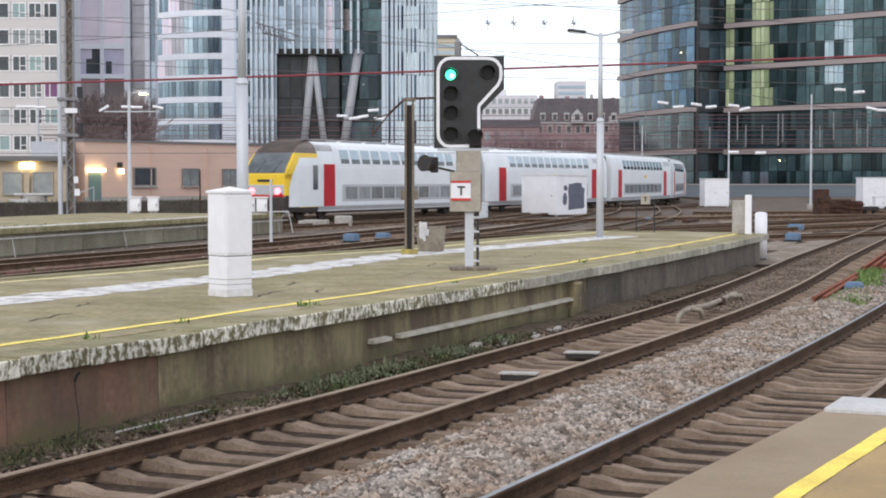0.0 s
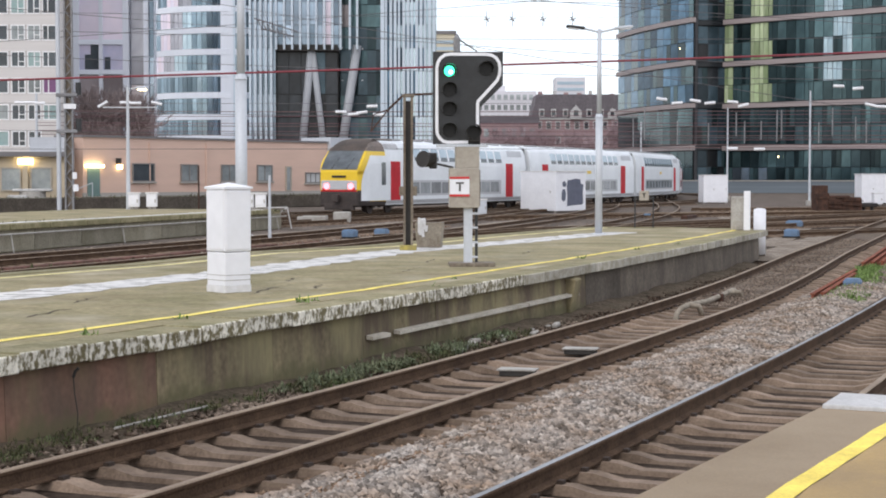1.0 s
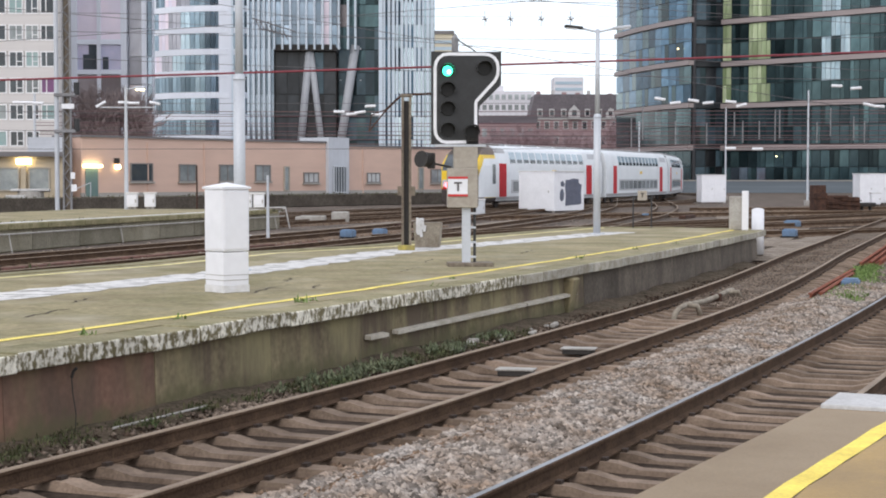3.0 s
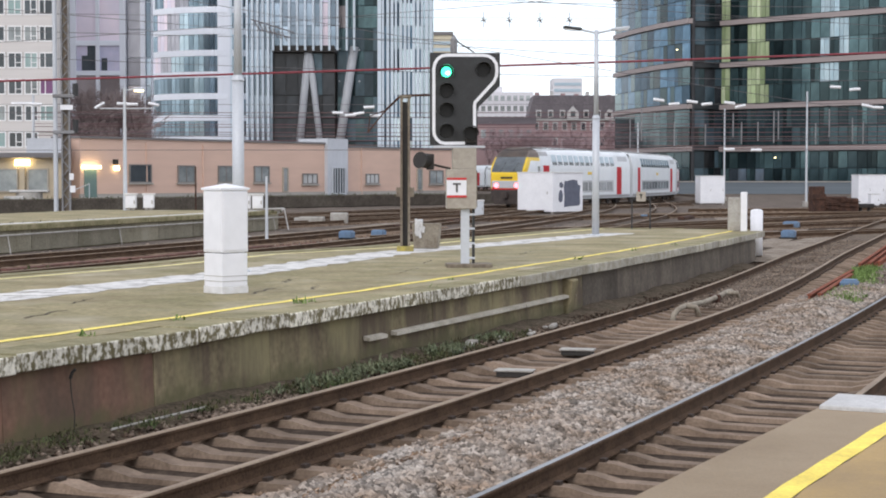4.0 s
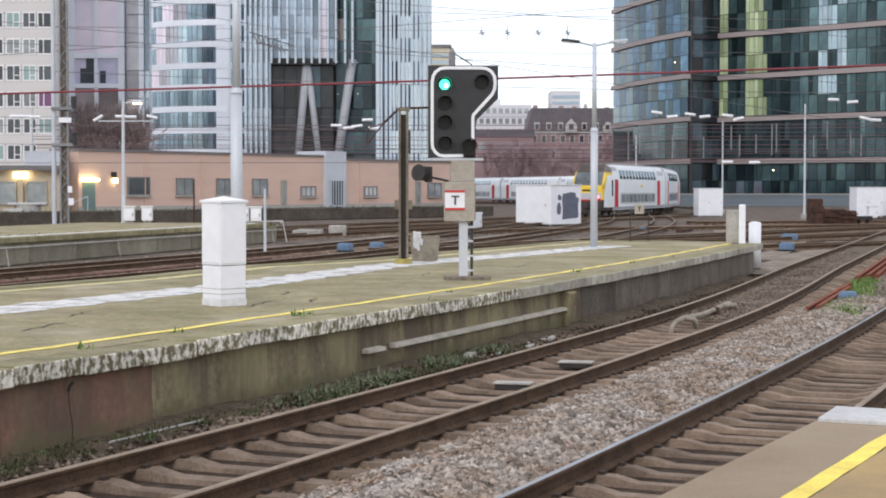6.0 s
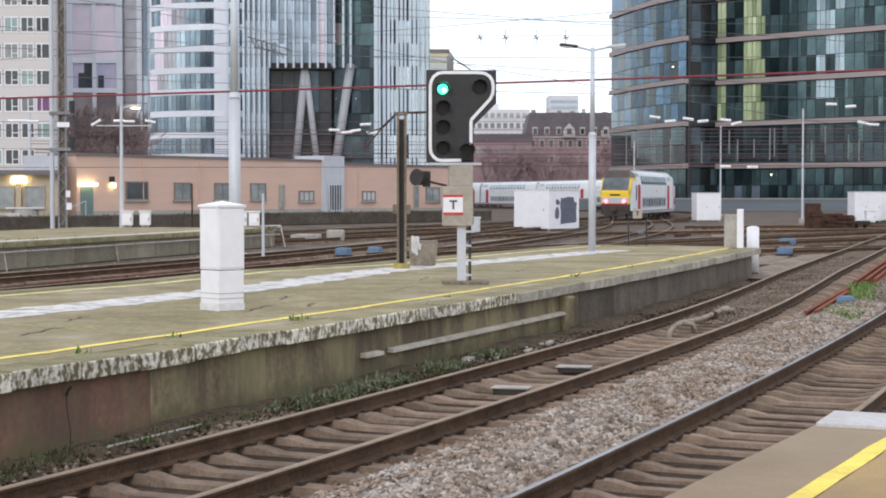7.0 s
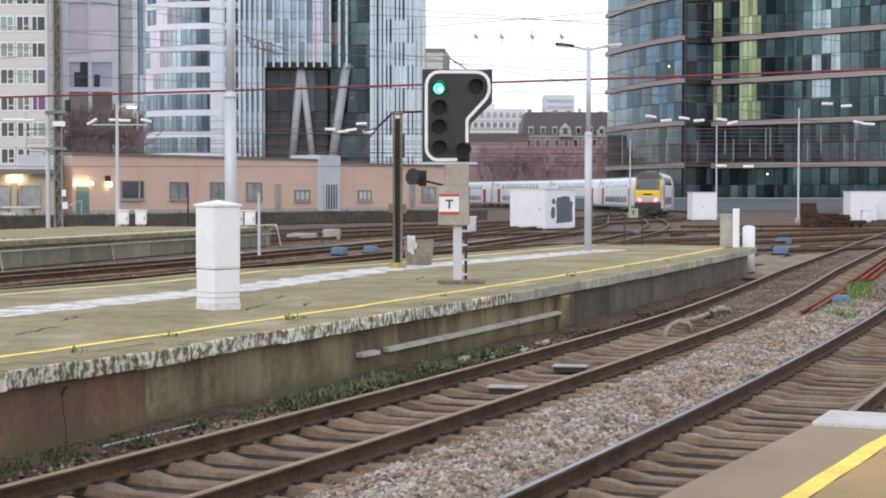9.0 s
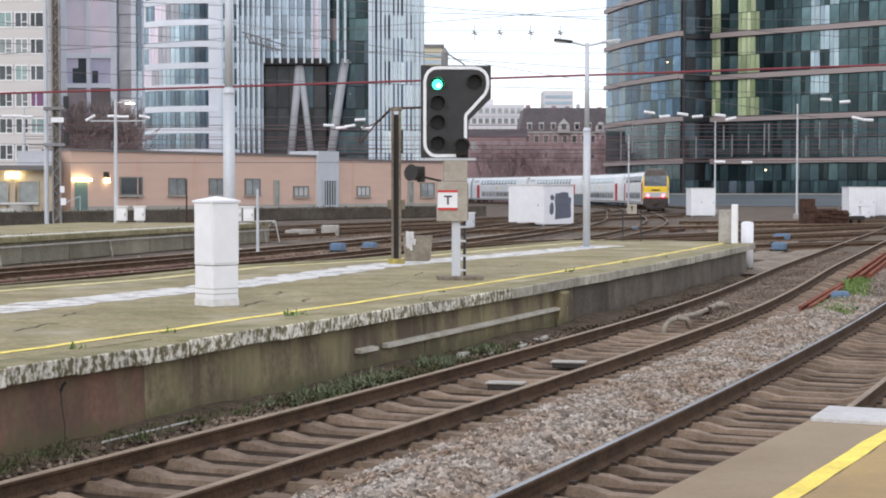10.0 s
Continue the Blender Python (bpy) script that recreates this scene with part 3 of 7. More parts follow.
TRACK_A, TRACK_B = 1.10, -2.52
track("railway_track", "rusty rails on weathered concrete sleepers beside the platform", Near(TRACK_A, 34, 0.56), -33, 175, singles=150)
track("railway_track", "railway track with a shiny running rail on weathered sleepers", Near(TRACK_B, 40), -33, 175, head="railhead", singles=160, spacing=0.55)
for off, bend in ((13.0, 120), (17.6, 120), (22.2, 120)):
    track("railway_track", "rusty yard track beyond the platform", Near(off, bend), -33, 160, singles=0)
for off in (0.0, -4.6, 4.8):
    track("railway_track", "yard track curving away to the towers", Departing(off), -75, 300, singles=0)

# ballast bed under the near tracks, higher between them
bm = B()
bed = [(5.2, -0.045), (3.3, -0.03), (2.5, -0.035), (1.1, -0.04), (-0.1, -0.03), (-0.35, 0.05), (-0.6, 0.1), (-0.9, 0.1), (-1.2, 0.04), (-1.4, -0.03), (-2.5, -0.04), (-3.8, -0.035), (-5.2, -0.04), (-9.0, -0.045)]
sweep(bm, [(-a, h) for a, h in bed], [along(s, 0.0, 0.0) for s in range(-38, 170, 3)], closed=False)
tagged(part("ballast_bed", bm, "ballast"), "grey and rust-brown ballast between the tracks", "ballast", kind="stuff")


# pale gravel walkways between the yard lines
for off, s0, s1, w in ((15.3, -10, 70, 1.0), (19.9, 0, 90, 1.3), (25.0, 10, 110, 1.8), (8.5, 42, 110, 1.6), (4.2, 44, 120, 1.4)):
    bm = sweep(B(), [(-w / 2, 0.0), (w / 2, 0.0)], [along(s, off + 0.25 * math.sin(s * 0.3), -0.035, 90) for s in np.arange(s0, s1, 3.0)], closed=False)
    tagged(part("gravel_path", bm, "gravel"), "pale gravel walkway between the yard tracks", "gravel", kind="stuff")


for off, w, mt, label in ((20.7, 1.3, "rust_gravel", "rust-stained gravel beside the yard track"), (19.5, 0.9, "moss", "mossy strip along the platform's far side")):
    bm = sweep(B(), [(-w / 2, 0.0), (w / 2, 0.0)], [along(s, off + 0.2 * math.sin(s * 0.5), -0.028, 90) for s in np.arange(4, 46, 2.0)], closed=False)
    tagged(part("gravel_path", bm, mt), label, "gravel", kind="stuff")
bm = sweep(B(), [(-0.72, -0.04), (-0.5, 0.02), (-0.2, 0.07), (0.2, 0.07), (0.5, 0.02), (0.72, -0.04)], [along(s, -0.74, 0.0, 40) for s in range(-36, 100, 3)], closed=False)
tagged(part("ballast_ridge", bm, "gravel"), "pale ballast ridge between the two near tracks", "ballast", kind="stuff")


# dirt and dust filling the near track further out, and a pale walkway past the platform's end
bm = sweep(B(), [(-0.66, 0.04), (-0.5, 0.062), (-0.1, 0.05), (0.25, 0.064), (0.66, 0.04)], [Near(TRACK_A, 34, 0.56).at(s, 0.02 * math.sin(s * 2.1), 0.006 * math.sin(s * 1.3) - max(0, 17.5 - s) * 0.06) for s in np.arange(15.5, 90, 0.8)], closed=False)
tagged(part("ballast_infill", bm, "dusty_ballast"), "dark dusty ballast packed between the far rails", "ballast", kind="stuff")
bm = sweep(B(), [(-1.0, -0.01), (-0.4, 0.012), (0.9, 0.0)], [along(s, 3.1 + 0.15 * math.sin(s * 0.7), 0.0, 34) for s in np.arange(33, 66, 1.5)], closed=False)
tagged(part("gravel_path", bm, "gravel"), "pale gravel past the platform's end", "gravel", kind="stuff")


# ---- platforms ----
PZ = 0.82
EDGE = 3.26
FAR_EDGE = [(-22.0, -12.0), (-11.2, 15.0), (-7.5, 25.4), (-5.5, 29.3), (-3.9, 34.0), (-1.6, 37.2), (1.4, 44.2), (4.55, 51.0), (7.6, 50.7)]
near_pts = [along(s, EDGE)[0][:2] for s in np.linspace(-30, 35.6, 50)]
END = near_pts[-1]
slab = near_pts + [(END[0] - 0.2, END[1] + 1.4)] + FAR_EDGE[::-1]
platform = thing("platform", "mossy island platform with worn white coping stones", "platform", kind="structure")
bm = B()
inner = [along(s, EDGE + 0.432)[0][:2] for s in np.linspace(-30, 35.4, 50)]
prism(bm, inner + [(END[0] - 0.3, END[1] + 1.2)] + FAR_EDGE[::-1], 0.0, PZ)
part("deck", bm, "platform", platform)
COPING = box(B(), (0, 0, -0.085), (0.5, 0.985, 0.17), bevel=0.015)
COPING.faces.ensure_lookup_table()
for f in COPING.faces:
    f.material_index = 0 if f.normal.x > 0.3 else 1
COPING_FAR = mesh_of("coping_stone", COPING.copy(), "coping_far", "coping_top")
COPING = mesh_of("coping_stone", COPING, "coping", "coping_top")
for i in range(-21, 44):
    (x, y, z), th = along(-8.5 + i, EDGE + 0.19, PZ + (0.012 if i < 12 else 0.004) * math.sin(i * 4.7))
    ob = part("coping_stone", COPING if i < 20 else COPING_FAR, "", platform)
    ob.matrix_world = pose(x, y, z, 0, 0.4 * math.sin(i * 2.3), -math.degrees(th) + 0.5 * math.sin(i * 3.3))
PANEL = mesh_of("wall_panel", box(B(), (0, 0, 0.33), (0.25, 2.375, 0.72), bevel=0.008), "wall")
PANEL_BROWN = mesh_of("wall_panel", box(B(), (0, 0, 0.33), (0.25, 2.375, 0.72), bevel=0.008), "wall_brown")
PANEL_GREY = mesh_of("wall_panel", box(B(), (0, 0, 0.33), (0.25, 2.375, 0.72), bevel=0.008), "wall_grey")
for i in range(-9, 18):
    (x, y, z), th = along(-8.08 + 2.4 * i, EDGE + 0.17)
    ob = part("wall_panel", PANEL_BROWN if i < 4 else PANEL if i < 10 else PANEL_GREY, "", platform)
    ob.matrix_world = pose(x, y, z, 0, -2.0 + 0.5 * math.sin(i * 1.9), -math.degrees(th))



def stripe(name, s0, s1, off, width, material, parent, z=PZ + 0.006, step=0.4, wobble=0.0, lean=0.0):
    bm = B()
    prev = None
    n = int((s1 - s0) / step)
    for i in range(n + 1):
        s = s0 + (s1 - s0) * i / n
        w = wobble * math.sin(s * 2.1) * math.sin(s * 0.7) + wobble * 0.45 * math.sin(s * 5.3) + lean * max(0.0, s + 5.2)
        a, b = (bm.verts.new(along(s, off + k * width / 2 + w, z)[0]) for k in (-1, 1))
        if prev:
            bm.faces.new((prev[0], a, b, prev[1]))
        prev = (a, b)
    bmesh.ops.recalc_face_normals(bm, faces=bm.faces[:])
    return part(name, bm, material, parent)


stripe("yellow_line", -30, 35.0, 4.12, 0.135, "yellow_line", platform, wobble=0.03)


def path_strip(name, pts, width, material, parent, z=PZ + 0.006):
    bm = B()
    prev = None
    for i, (x, y) in enumerate(pts):
        x2, y2 = pts[min(i + 1, len(pts) - 1)]
        x1, y1 = pts[max(i - 1, 0)]
        d = Vector((x2 - x1, y2 - y1)).normalized()
        w = width / 2 * (1 + 0.18 * math.sin(i * 2.7))
        a, b = bm.verts.new((x + d.y * w, y - d.x * w, z)), bm.verts.new((x - d.y * w, y + d.x * w, z))
        if prev:
            bm.faces.new((prev[0], a, b, prev[1]))
        prev = (a, b)
    bmesh.ops.recalc_face_normals(bm, faces=bm.faces[:])
    return part(name, bm, material, parent)


def polyline(pts, step):
    out = []
    for (x, y), (x2, y2) in zip(pts, pts[1:]):
        n = max(1, int(math.hypot(x2 - x, y2 - y) / step))
        out += [(x + (x2 - x) * i / n, y + (y2 - y) * i / n) for i in range(n)]
    return out + [pts[-1]]


path_strip("yellow_line", polyline([(x + 0.55, y - 0.25) for x, y in FAR_EDGE[:-1]], 1.0), 0.16, "yellow_faded", platform)
path_strip("white_line", polyline([(-9.2, 15.0), (-5.85, 21.3), (-3.2, 27.4), (-1.0, 34.4), (1.9, 40.0), (4.6, 45.6), (5.2, 46.6)], 0.5), 1.02, "white_line", platform, z=PZ + 0.005)
# far side wall and the end of the platform
for (x, y), (x2, y2) in zip(FAR_EDGE, FAR_EDGE[1:]):
    d = math.hypot(x2 - x, y2 - y)
    ob = part("coping_stone", box(B(), (0, 0, 0), (0.4, d - 0.02, 0.16), bevel=0.015), "coping_top", platform)
    ob.matrix_world = pose((x + x2) / 2, (y + y2) / 2, PZ - 0.06, 0, 0, -math.degrees(math.atan2(x2 - x, y2 - y)))

# soil heaped against the wall's foot
bm = B()
rows = []
for i in range(90):
    s = -9 + 0.45 * i
    w = 0.03 * math.sin(s * 1.3) + 0.015 * math.sin(s * 5.1)
    rows.append([bm.verts.new(along(s, o, z)[0]) for o, z in ((EDGE + 0.06, 0.05 + w), (EDGE - 0.15, 0.02 + w * 0.8), (EDGE - 0.4 + w, -0.01 + w * 0.4), (EDGE - 0.75 + w, -0.06))])
for p, q in zip(rows, rows[1:]):
    for i in range(3):
        bm.faces.new((p[i], p[i + 1], q[i + 1], q[i]))
bmesh.ops.recalc_face_normals(bm, faces=bm.faces[:])
tagged(part("soil_bank", bm, "soil"), "dark soil and dirt banked against the platform wall", "soil", kind="stuff")

# the platform on which the camera's owner stands
OWN = -3.74
own = thing("platform", "damp brown asphalt platform with a yellow safety line", "platform", kind="structure")
bm = B()
end_s = -1.8
a = [along(s, OWN - 0.06 * max(0.0, s + 5.6))[0][:2] for s in np.linspace(-25, end_s, 24)]
b = [along(s, OWN - 6)[0][:2] for s in np.linspace(-25, end_s, 12)]
prism(bm, a + b[::-1], 0.0, PZ)
part("deck", bm, "platform2", own)
stripe("yellow_line", -25, end_s - 0.68, -4.41, 0.125, "yellow_line_own", own, lean=-0.05, wobble=0.012)
bm = sweep(B(), [(0, 0.0), (5.2, 0.0)], [along(q, -4.475 - 0.05 * max(0.0, q + 5.2) + 0.015 * math.sin(q * 9), PZ + 0.004) for q in np.linspace(-25, end_s - 0.66, 80)], closed=False)
part("inner_paving", bm, "platform_ochre", own, "ochre-brown paving behind the safety line")
(x, y, z), th = along(end_s - 0.33, OWN - 1.46)
ob = part("end_slab", box(B(), (0, 0, 0), (2.5, 0.66, 0.06), bevel=0.01), "concrete_pale", own, "pale concrete end slab")
ob.matrix_world = pose(x, y, PZ, 0, 0, -math.degrees(th))


# ---- the double-deck train ----
HALF = [(0.0, 4.46), (0.45, 4.44), (0.8, 4.36), (1.06, 4.2), (1.2, 4.0), (1.285, 3.7), (1.345, 3.4), (1.39, 3.1), (1.405, 2.9), (1.405, 2.3), (1.405, 1.9), (1.405, 1.1), (1.405, 0.75), (1.33, 0.5)]
CAB_HALF = HALF[:10] + [(1.405, 2.55), (1.405, 2.0), (1.405, 1.4), (1.405, 1.1), (1.405, 0.75), (1.33, 0.5)]
CAB_RING = [(-x, z) for x, z in CAB_HALF[::-1]] + CAB_HALF[1:]
RING = [(-x, z) for x, z in HALF[::-1]] + HALF[1:]


NOSE_Y = [0.0, 0.04, 0.12, 0.25, 0.4, 0.6, 0.8, 1.0, 1.25, 1.55, 1.9, 2.3, 2.8, 3.4]
NOSE_W = [0.86, 0.885, 0.91, 0.935, 0.955, 0.97, 0.98, 0.99, 1, 1, 1, 1, 1, 1]
NOSE_H = [2.5, 2.62, 2.76, 2.93, 3.1, 3.31, 3.51, 3.7, 3.9, 4.07, 4.22, 4.34, 4.42, 4.46]


def shell(y0, y1, nose=False):
    """The car's skin between two stations; with a nose the front is cut back in a slope."""
    bm = B()
    if nose:
        ys = [0.0, 0.04, 0.12, 0.25, 0.4, 0.6, 0.8, 1.0, 1.25, 1.55, 1.9, 2.3, 2.8, 3.4]
        hs = NOSE_H
        ws = NOSE_W
    else:
        ys, hs, ws = [y0, y1], [9, 9], [1, 1]
    ring = RING if not nose else CAB_RING
    rings = []
    for y, h, w in zip(ys, hs, ws):
        rings.append([bm.verts.new((x * w, y, min(z, h))) for x, z in ring])
    n = len(ring)
    for p, q in zip(rings, rings[1:]):
        for i in range(n - 1):
            bm.faces.new((p[i], p[i + 1], q[i + 1], q[i]))
        bm.faces.new((p[n - 1], p[0], q[0], q[n - 1]))
    bm.faces.new(rings[0][::-1])
    bm.faces.new(rings[-1])
    bmesh.ops.remove_doubles(bm, verts=bm.verts[:], dist=0.0005)
    bmesh.ops.recalc_face_normals(bm, faces=bm.faces[:])
    if nose:
        for f in bm.faces:
            c = f.calc_center_median()
            f.material_index = 3 if c.z < 1.4 and c.y < 1.2 or c.z < 0.9 else 2 if c.z > 3.72 else 0
    return bm


def side_x(z):
    """Half width of the skin at a height."""
    for (x1, z1), (x2, z2) in zip(HALF, HALF[1:]):
        if z2 <= z <= z1:
            return x1 + (x2 - x1) * (z1 - z) / (z1 - z2)
    return 1.405


def skin_plate(side, y0, y1, z0, z1, out=0.012, steps=4):
    """A plate that follows the skin, standing slightly proud of it."""
    bm = B()
    zs = [z0 + (z1 - z0) * i / steps for i in range(steps + 1)]
    rows = [[bm.verts.new((side * (side_x(z) + o), y, z)) for z in zs] for y in (y0, y1) for o in (out, -0.02)]
    a, ai, b, bi = rows
    for i in range(steps):
        bm.faces.new((a[i], a[i + 1], b[i + 1], b[i]))
        bm.faces.new((a[i], a[i + 1], ai[i + 1], ai[i]))
        bm.faces.new((b[i], b[i + 1], bi[i + 1], bi[i]))
    for i in (0, steps):
        bm.faces.new((a[i], b[i], bi[i], ai[i]))
    bmesh.ops.recalc_face_normals(bm, faces=bm.faces[:])
    return bm


def add_bogie(parent, y):
    bm = B()
    for sx in (-1.0, 1.0):
        box(bm, (sx, y, 0.56), (0.16, 3.3, 0.26), bevel=0.03)
        for dy in (-1.25, 1.25):
            box(bm, (sx, y + dy, 0.5), (0.24, 0.36, 0.3), bevel=0.03)
        rod(bm, (sx, y - 0.35, 0.35), (sx, y - 0.35, 0.8), 0.12)
        rod(bm, (sx, y + 0.35, 0.35), (sx, y + 0.35, 0.8), 0.12)
    box(bm, (0, y, 0.6), (1.9, 0.5, 0.25))
    bogie = part("bogie", bm, "train_under", parent, "dark sooty bogie frame")
    for dy in (-1.25, 1.25):
        bm = B()
        for sx in (-0.75, 0.75):
            rod(bm, (sx - 0.065, y + dy, 0.46), (sx + 0.065, y + dy, 0.46), 0.46, n=20)
        rod(bm, (-0.8, y + dy, 0.46), (0.8, y + dy, 0.46), 0.08)
        part("wheelset", bm, "train_under", bogie)
    return bogie


LEN = 26.4


ROOF_PANEL = mesh_of("roof_panel", box(B(), (0, 0, 0), (1.3, 2.6, 0.1), bevel=0.03), "train_grey")


def train_car(cab):
    top = thing("driving_trailer" if cab else "train_car", "double-deck silver train car with a yellow cab end and red doors" if cab else "double-deck silver-white train car with red doors", "train", group="cars of the departing train")
    y0 = 3.4 if cab else 0.25
    part("body", shell(y0, LEN - 0.25), "train_white", top)
    for side in (-1, 1):
        door_ys = (4.0, LEN - 4.1) if cab else (2.8, LEN - 4.1)
        for y in door_ys:
            door = part("door", skin_plate(side, y, y + 1.3, 0.78, 3.12, 0.02), "train_red", top, "red sliding door")
            part("door_window", skin_plate(side, y + 0.4, y + 0.9, 1.9, 2.8, 0.026), "train_red", door)
        w0, w1 = door_ys[0] + 1.9, door_ys[1] - 0.6
        n = 12
        step = (w1 - w0) / n
        part("upper_window_band", skin_plate(side, w0, w1, 3.12, 3.98, 0.006, 6), "train_white", top)
        for i in range(n):
            part("upper_window", skin_plate(side, w0 + step * i + 0.14, w0 + step * (i + 1) - 0.14, 3.4, 3.94, 0.016), "glass_sky", top, "pale tinted upper-deck window")
            part("upper_window", skin_plate(side, w0 + step * i + 0.2, w0 + step * (i + 1) - 0.14, 3.17, 3.42, 0.02), "glass_dark", top)
        part("lower_window_band", skin_plate(side, w0 + 0.3, w1 - 0.3, 1.02, 1.98, 0.01), "train_strip", top, "grey band round the lower-deck windows")
        for i in range(9):
            st = (w1 - w0 - 1.2) / 9
            part("lower_window", skin_plate(side, w0 + 0.6 + st * i + 0.1, w0 + 0.6 + st * (i + 1) - 0.1, 1.15, 1.85, 0.018), "train_window", top)
        part("sill_stripe", skin_plate(side, y0, LEN - 0.4, 0.58, 0.8, 0.008), "train_strip", top)
        part("roof_vent", skin_plate(side, LEN - 3.6, LEN - 0.9, 3.6, 4.02, 0.012), "train_strip", top)
        part("number_bar", skin_plate(side, w0 + 8.6, w0 + 9.6, 2.45, 2.68, 0.012), "train_yellow", top)
    for y in np.arange(y0 + 1.0, LEN - 1.5, 3.2):
        part("roof_panel", ROOF_PANEL, "", top).location = (0, y + 1.2, 4.47)
    if cab:
        nose = part("cab", mesh_of("cab", shell(0, 3.4, nose=True), "train_yellow", "train_white", "train_roof_dirty", "train_under"), "", top, "yellow cab front under a sooty roof")
        slope = lambda y: float(np.interp(y, NOSE_Y, NOSE_H))

        def on_slope(ya, yb, half_a, half_b, lift, rows=6):
            """A plate on the sloping front, a little proud of it."""
            bm = B()
            prev = None
            for i in range(rows + 1):
                y = ya + (yb - ya) * i / rows
                w = half_a + (half_b - half_a) * i / rows
                cur = [bm.verts.new((k * w, y - lift * 0.7, slope(y) + lift * 0.7)) for k in (-1, -0.5, 0, 0.5, 1)]
                if prev:
                    for j in range(4):
                        bm.faces.new((prev[j], prev[j + 1], cur[j + 1], cur[j]))
                prev = cur
            bmesh.ops.solidify(bm, geom=bm.faces[:], thickness=0.015)
            return bm

        part("windscreen", on_slope(0.03, 1.0, 1.2, 1.17, 0.03), "windscreen", nose, "grey sloping windscreen")
        for sx in (-0.5, 0.5):
            part("wiper", rod(B(), (sx, -0.02, 2.64), (sx + 0.25, 0.55, 3.3), 0.018), "black", nose)
        part("cab_roof", on_slope(1.02, 3.4, 1.14, 0.8, 0.035, 8), "train_roof_dirty", nose, "sooty brown cab roof")
        part("cab_top", box(B(), (0, 4.3, 4.44), (1.5, 2.4, 0.08), bevel=0.02), "train_roof_dirty", nose)
        for side in (-1, 1):
            part("roof_grille", skin_plate(side, 3.45, 5.3, 3.85, 4.25, 0.014), "train_grey", nose)
            bm = B()
            rows = []
            for z in np.linspace(0.78, 3.45, 12):
                y0 = float(np.interp(z, [0.78, 1.9, 2.5, 3.0, 3.45], [0.25, 0.28, 0.55, 0.95, 1.35]))
                rows.append([bm.verts.new((side * (side_x(z) * float(np.interp(y, NOSE_Y, NOSE_W)) + 0.014), y, z)) for y in (y0, max(y0, 1.0), max(y0, 1.8), 3.42)])
            for p, q in zip(rows, rows[1:]):
                for i in range(3):
                    if p[i].co.y < p[i + 1].co.y or q[i].co.y < q[i + 1].co.y:
                        bm.faces.new((p[i], p[i + 1], q[i + 1], q[i]))
            bmesh.ops.remove_doubles(bm, verts=bm.verts[:], dist=0.0005)
            bmesh.ops.recalc_face_normals(bm, faces=bm.faces[:])
            part("cab_side", bm, "train_white", nose, "white cab side")
            part("cab_door", skin_plate(side, 2.75, 3.3, 1.7, 3.05, 0.022), "glass_dark", nose, "narrow dark cab side window")
        part("lower_front", box(B(), (0, 0.03, 1.7), (2.36, 0.12, 0.56), bevel=0.05), "train_strip", nose, "whitish lower front panel")
        part("number_bar", box(B(), (0, -0.02, 2.2), (0.9, 0.06, 0.13)), "black", nose)
        part("bumper", box(B(), (0, 0.03, 1.37), (2.38, 0.16, 0.1), bevel=0.03), "train_red", nose, "dark red bumper edge")
        for sx in (-0.8, 0.8):
            part("tail_lamp", rod(B(), (sx, -0.08, 1.63), (sx, 0.0, 1.63), 0.18, n=20), "red_lamp", nose, "lit red tail lamp")
            part("lamp_bezel", box(B(), (sx * 1.2, -0.03, 1.48), (0.22, 0.06, 0.1), bevel=0.02), "train_red", nose)
        bm = box(B(), (0, 0.2, 0.9), (2.46, 0.52, 0.88), bevel=0.08)
        box(bm, (0, 0.1, 0.45), (1.9, 0.35, 0.4), bevel=0.05)
        part("apron", bm, "train_under", nose, "dark brown lower apron")
        bm = rod(B(), (0, -0.45, 0.95), (0, 0.3, 0.95), 0.13)
        box(bm, (0, -0.42, 0.95), (0.4, 0.3, 0.42), bevel=0.03)
        part("coupler", bm, "train_under", nose, "dark automatic coupler")
    for y in (3.6, LEN - 3.4):
        add_bogie(top, y)
    part("underframe", box(B(), (0, LEN / 2, 0.62), (2.5, LEN - 11, 0.46), bevel=0.05), "train_under", top)
    part("bellows", box(B(), (0, LEN - 0.05, 2.5), (2.3, 0.5, 3.5), bevel=0.1), "train_bellows", top, "dark gangway bellows")
    return top


CAB = train_car(True)
FIRST = train_car(False)
CARS = [CAB, FIRST] + [copy_thing(FIRST, Matrix.Identity(4)) for _ in range(6)]


def tail_at(t):
    return 8.502 * t + 0.055 * t * t


def car_pose(k, t):
    """Car k stands on the line with its two bogies."""
    s = tail_at(t) + k * (LEN + 0.2)
    (x1, y1, z), _ = line_at(s + 3.6, 0, 0.2)
    (x2, y2, _), _ = line_at(s + LEN - 3.4, 0, 0.2)
    th = math.atan2(x2 - x1, y2 - y1)
    return pose(x1 - 3.6 * math.sin(th), y1 - 3.6 * math.cos(th), z, 0, 0, -math.degrees(th))


def motions():
    for k, car in enumerate(CARS):
        walk(car, [(i * 0.5, car_pose(k, i * 0.5)) for i in range(21)])


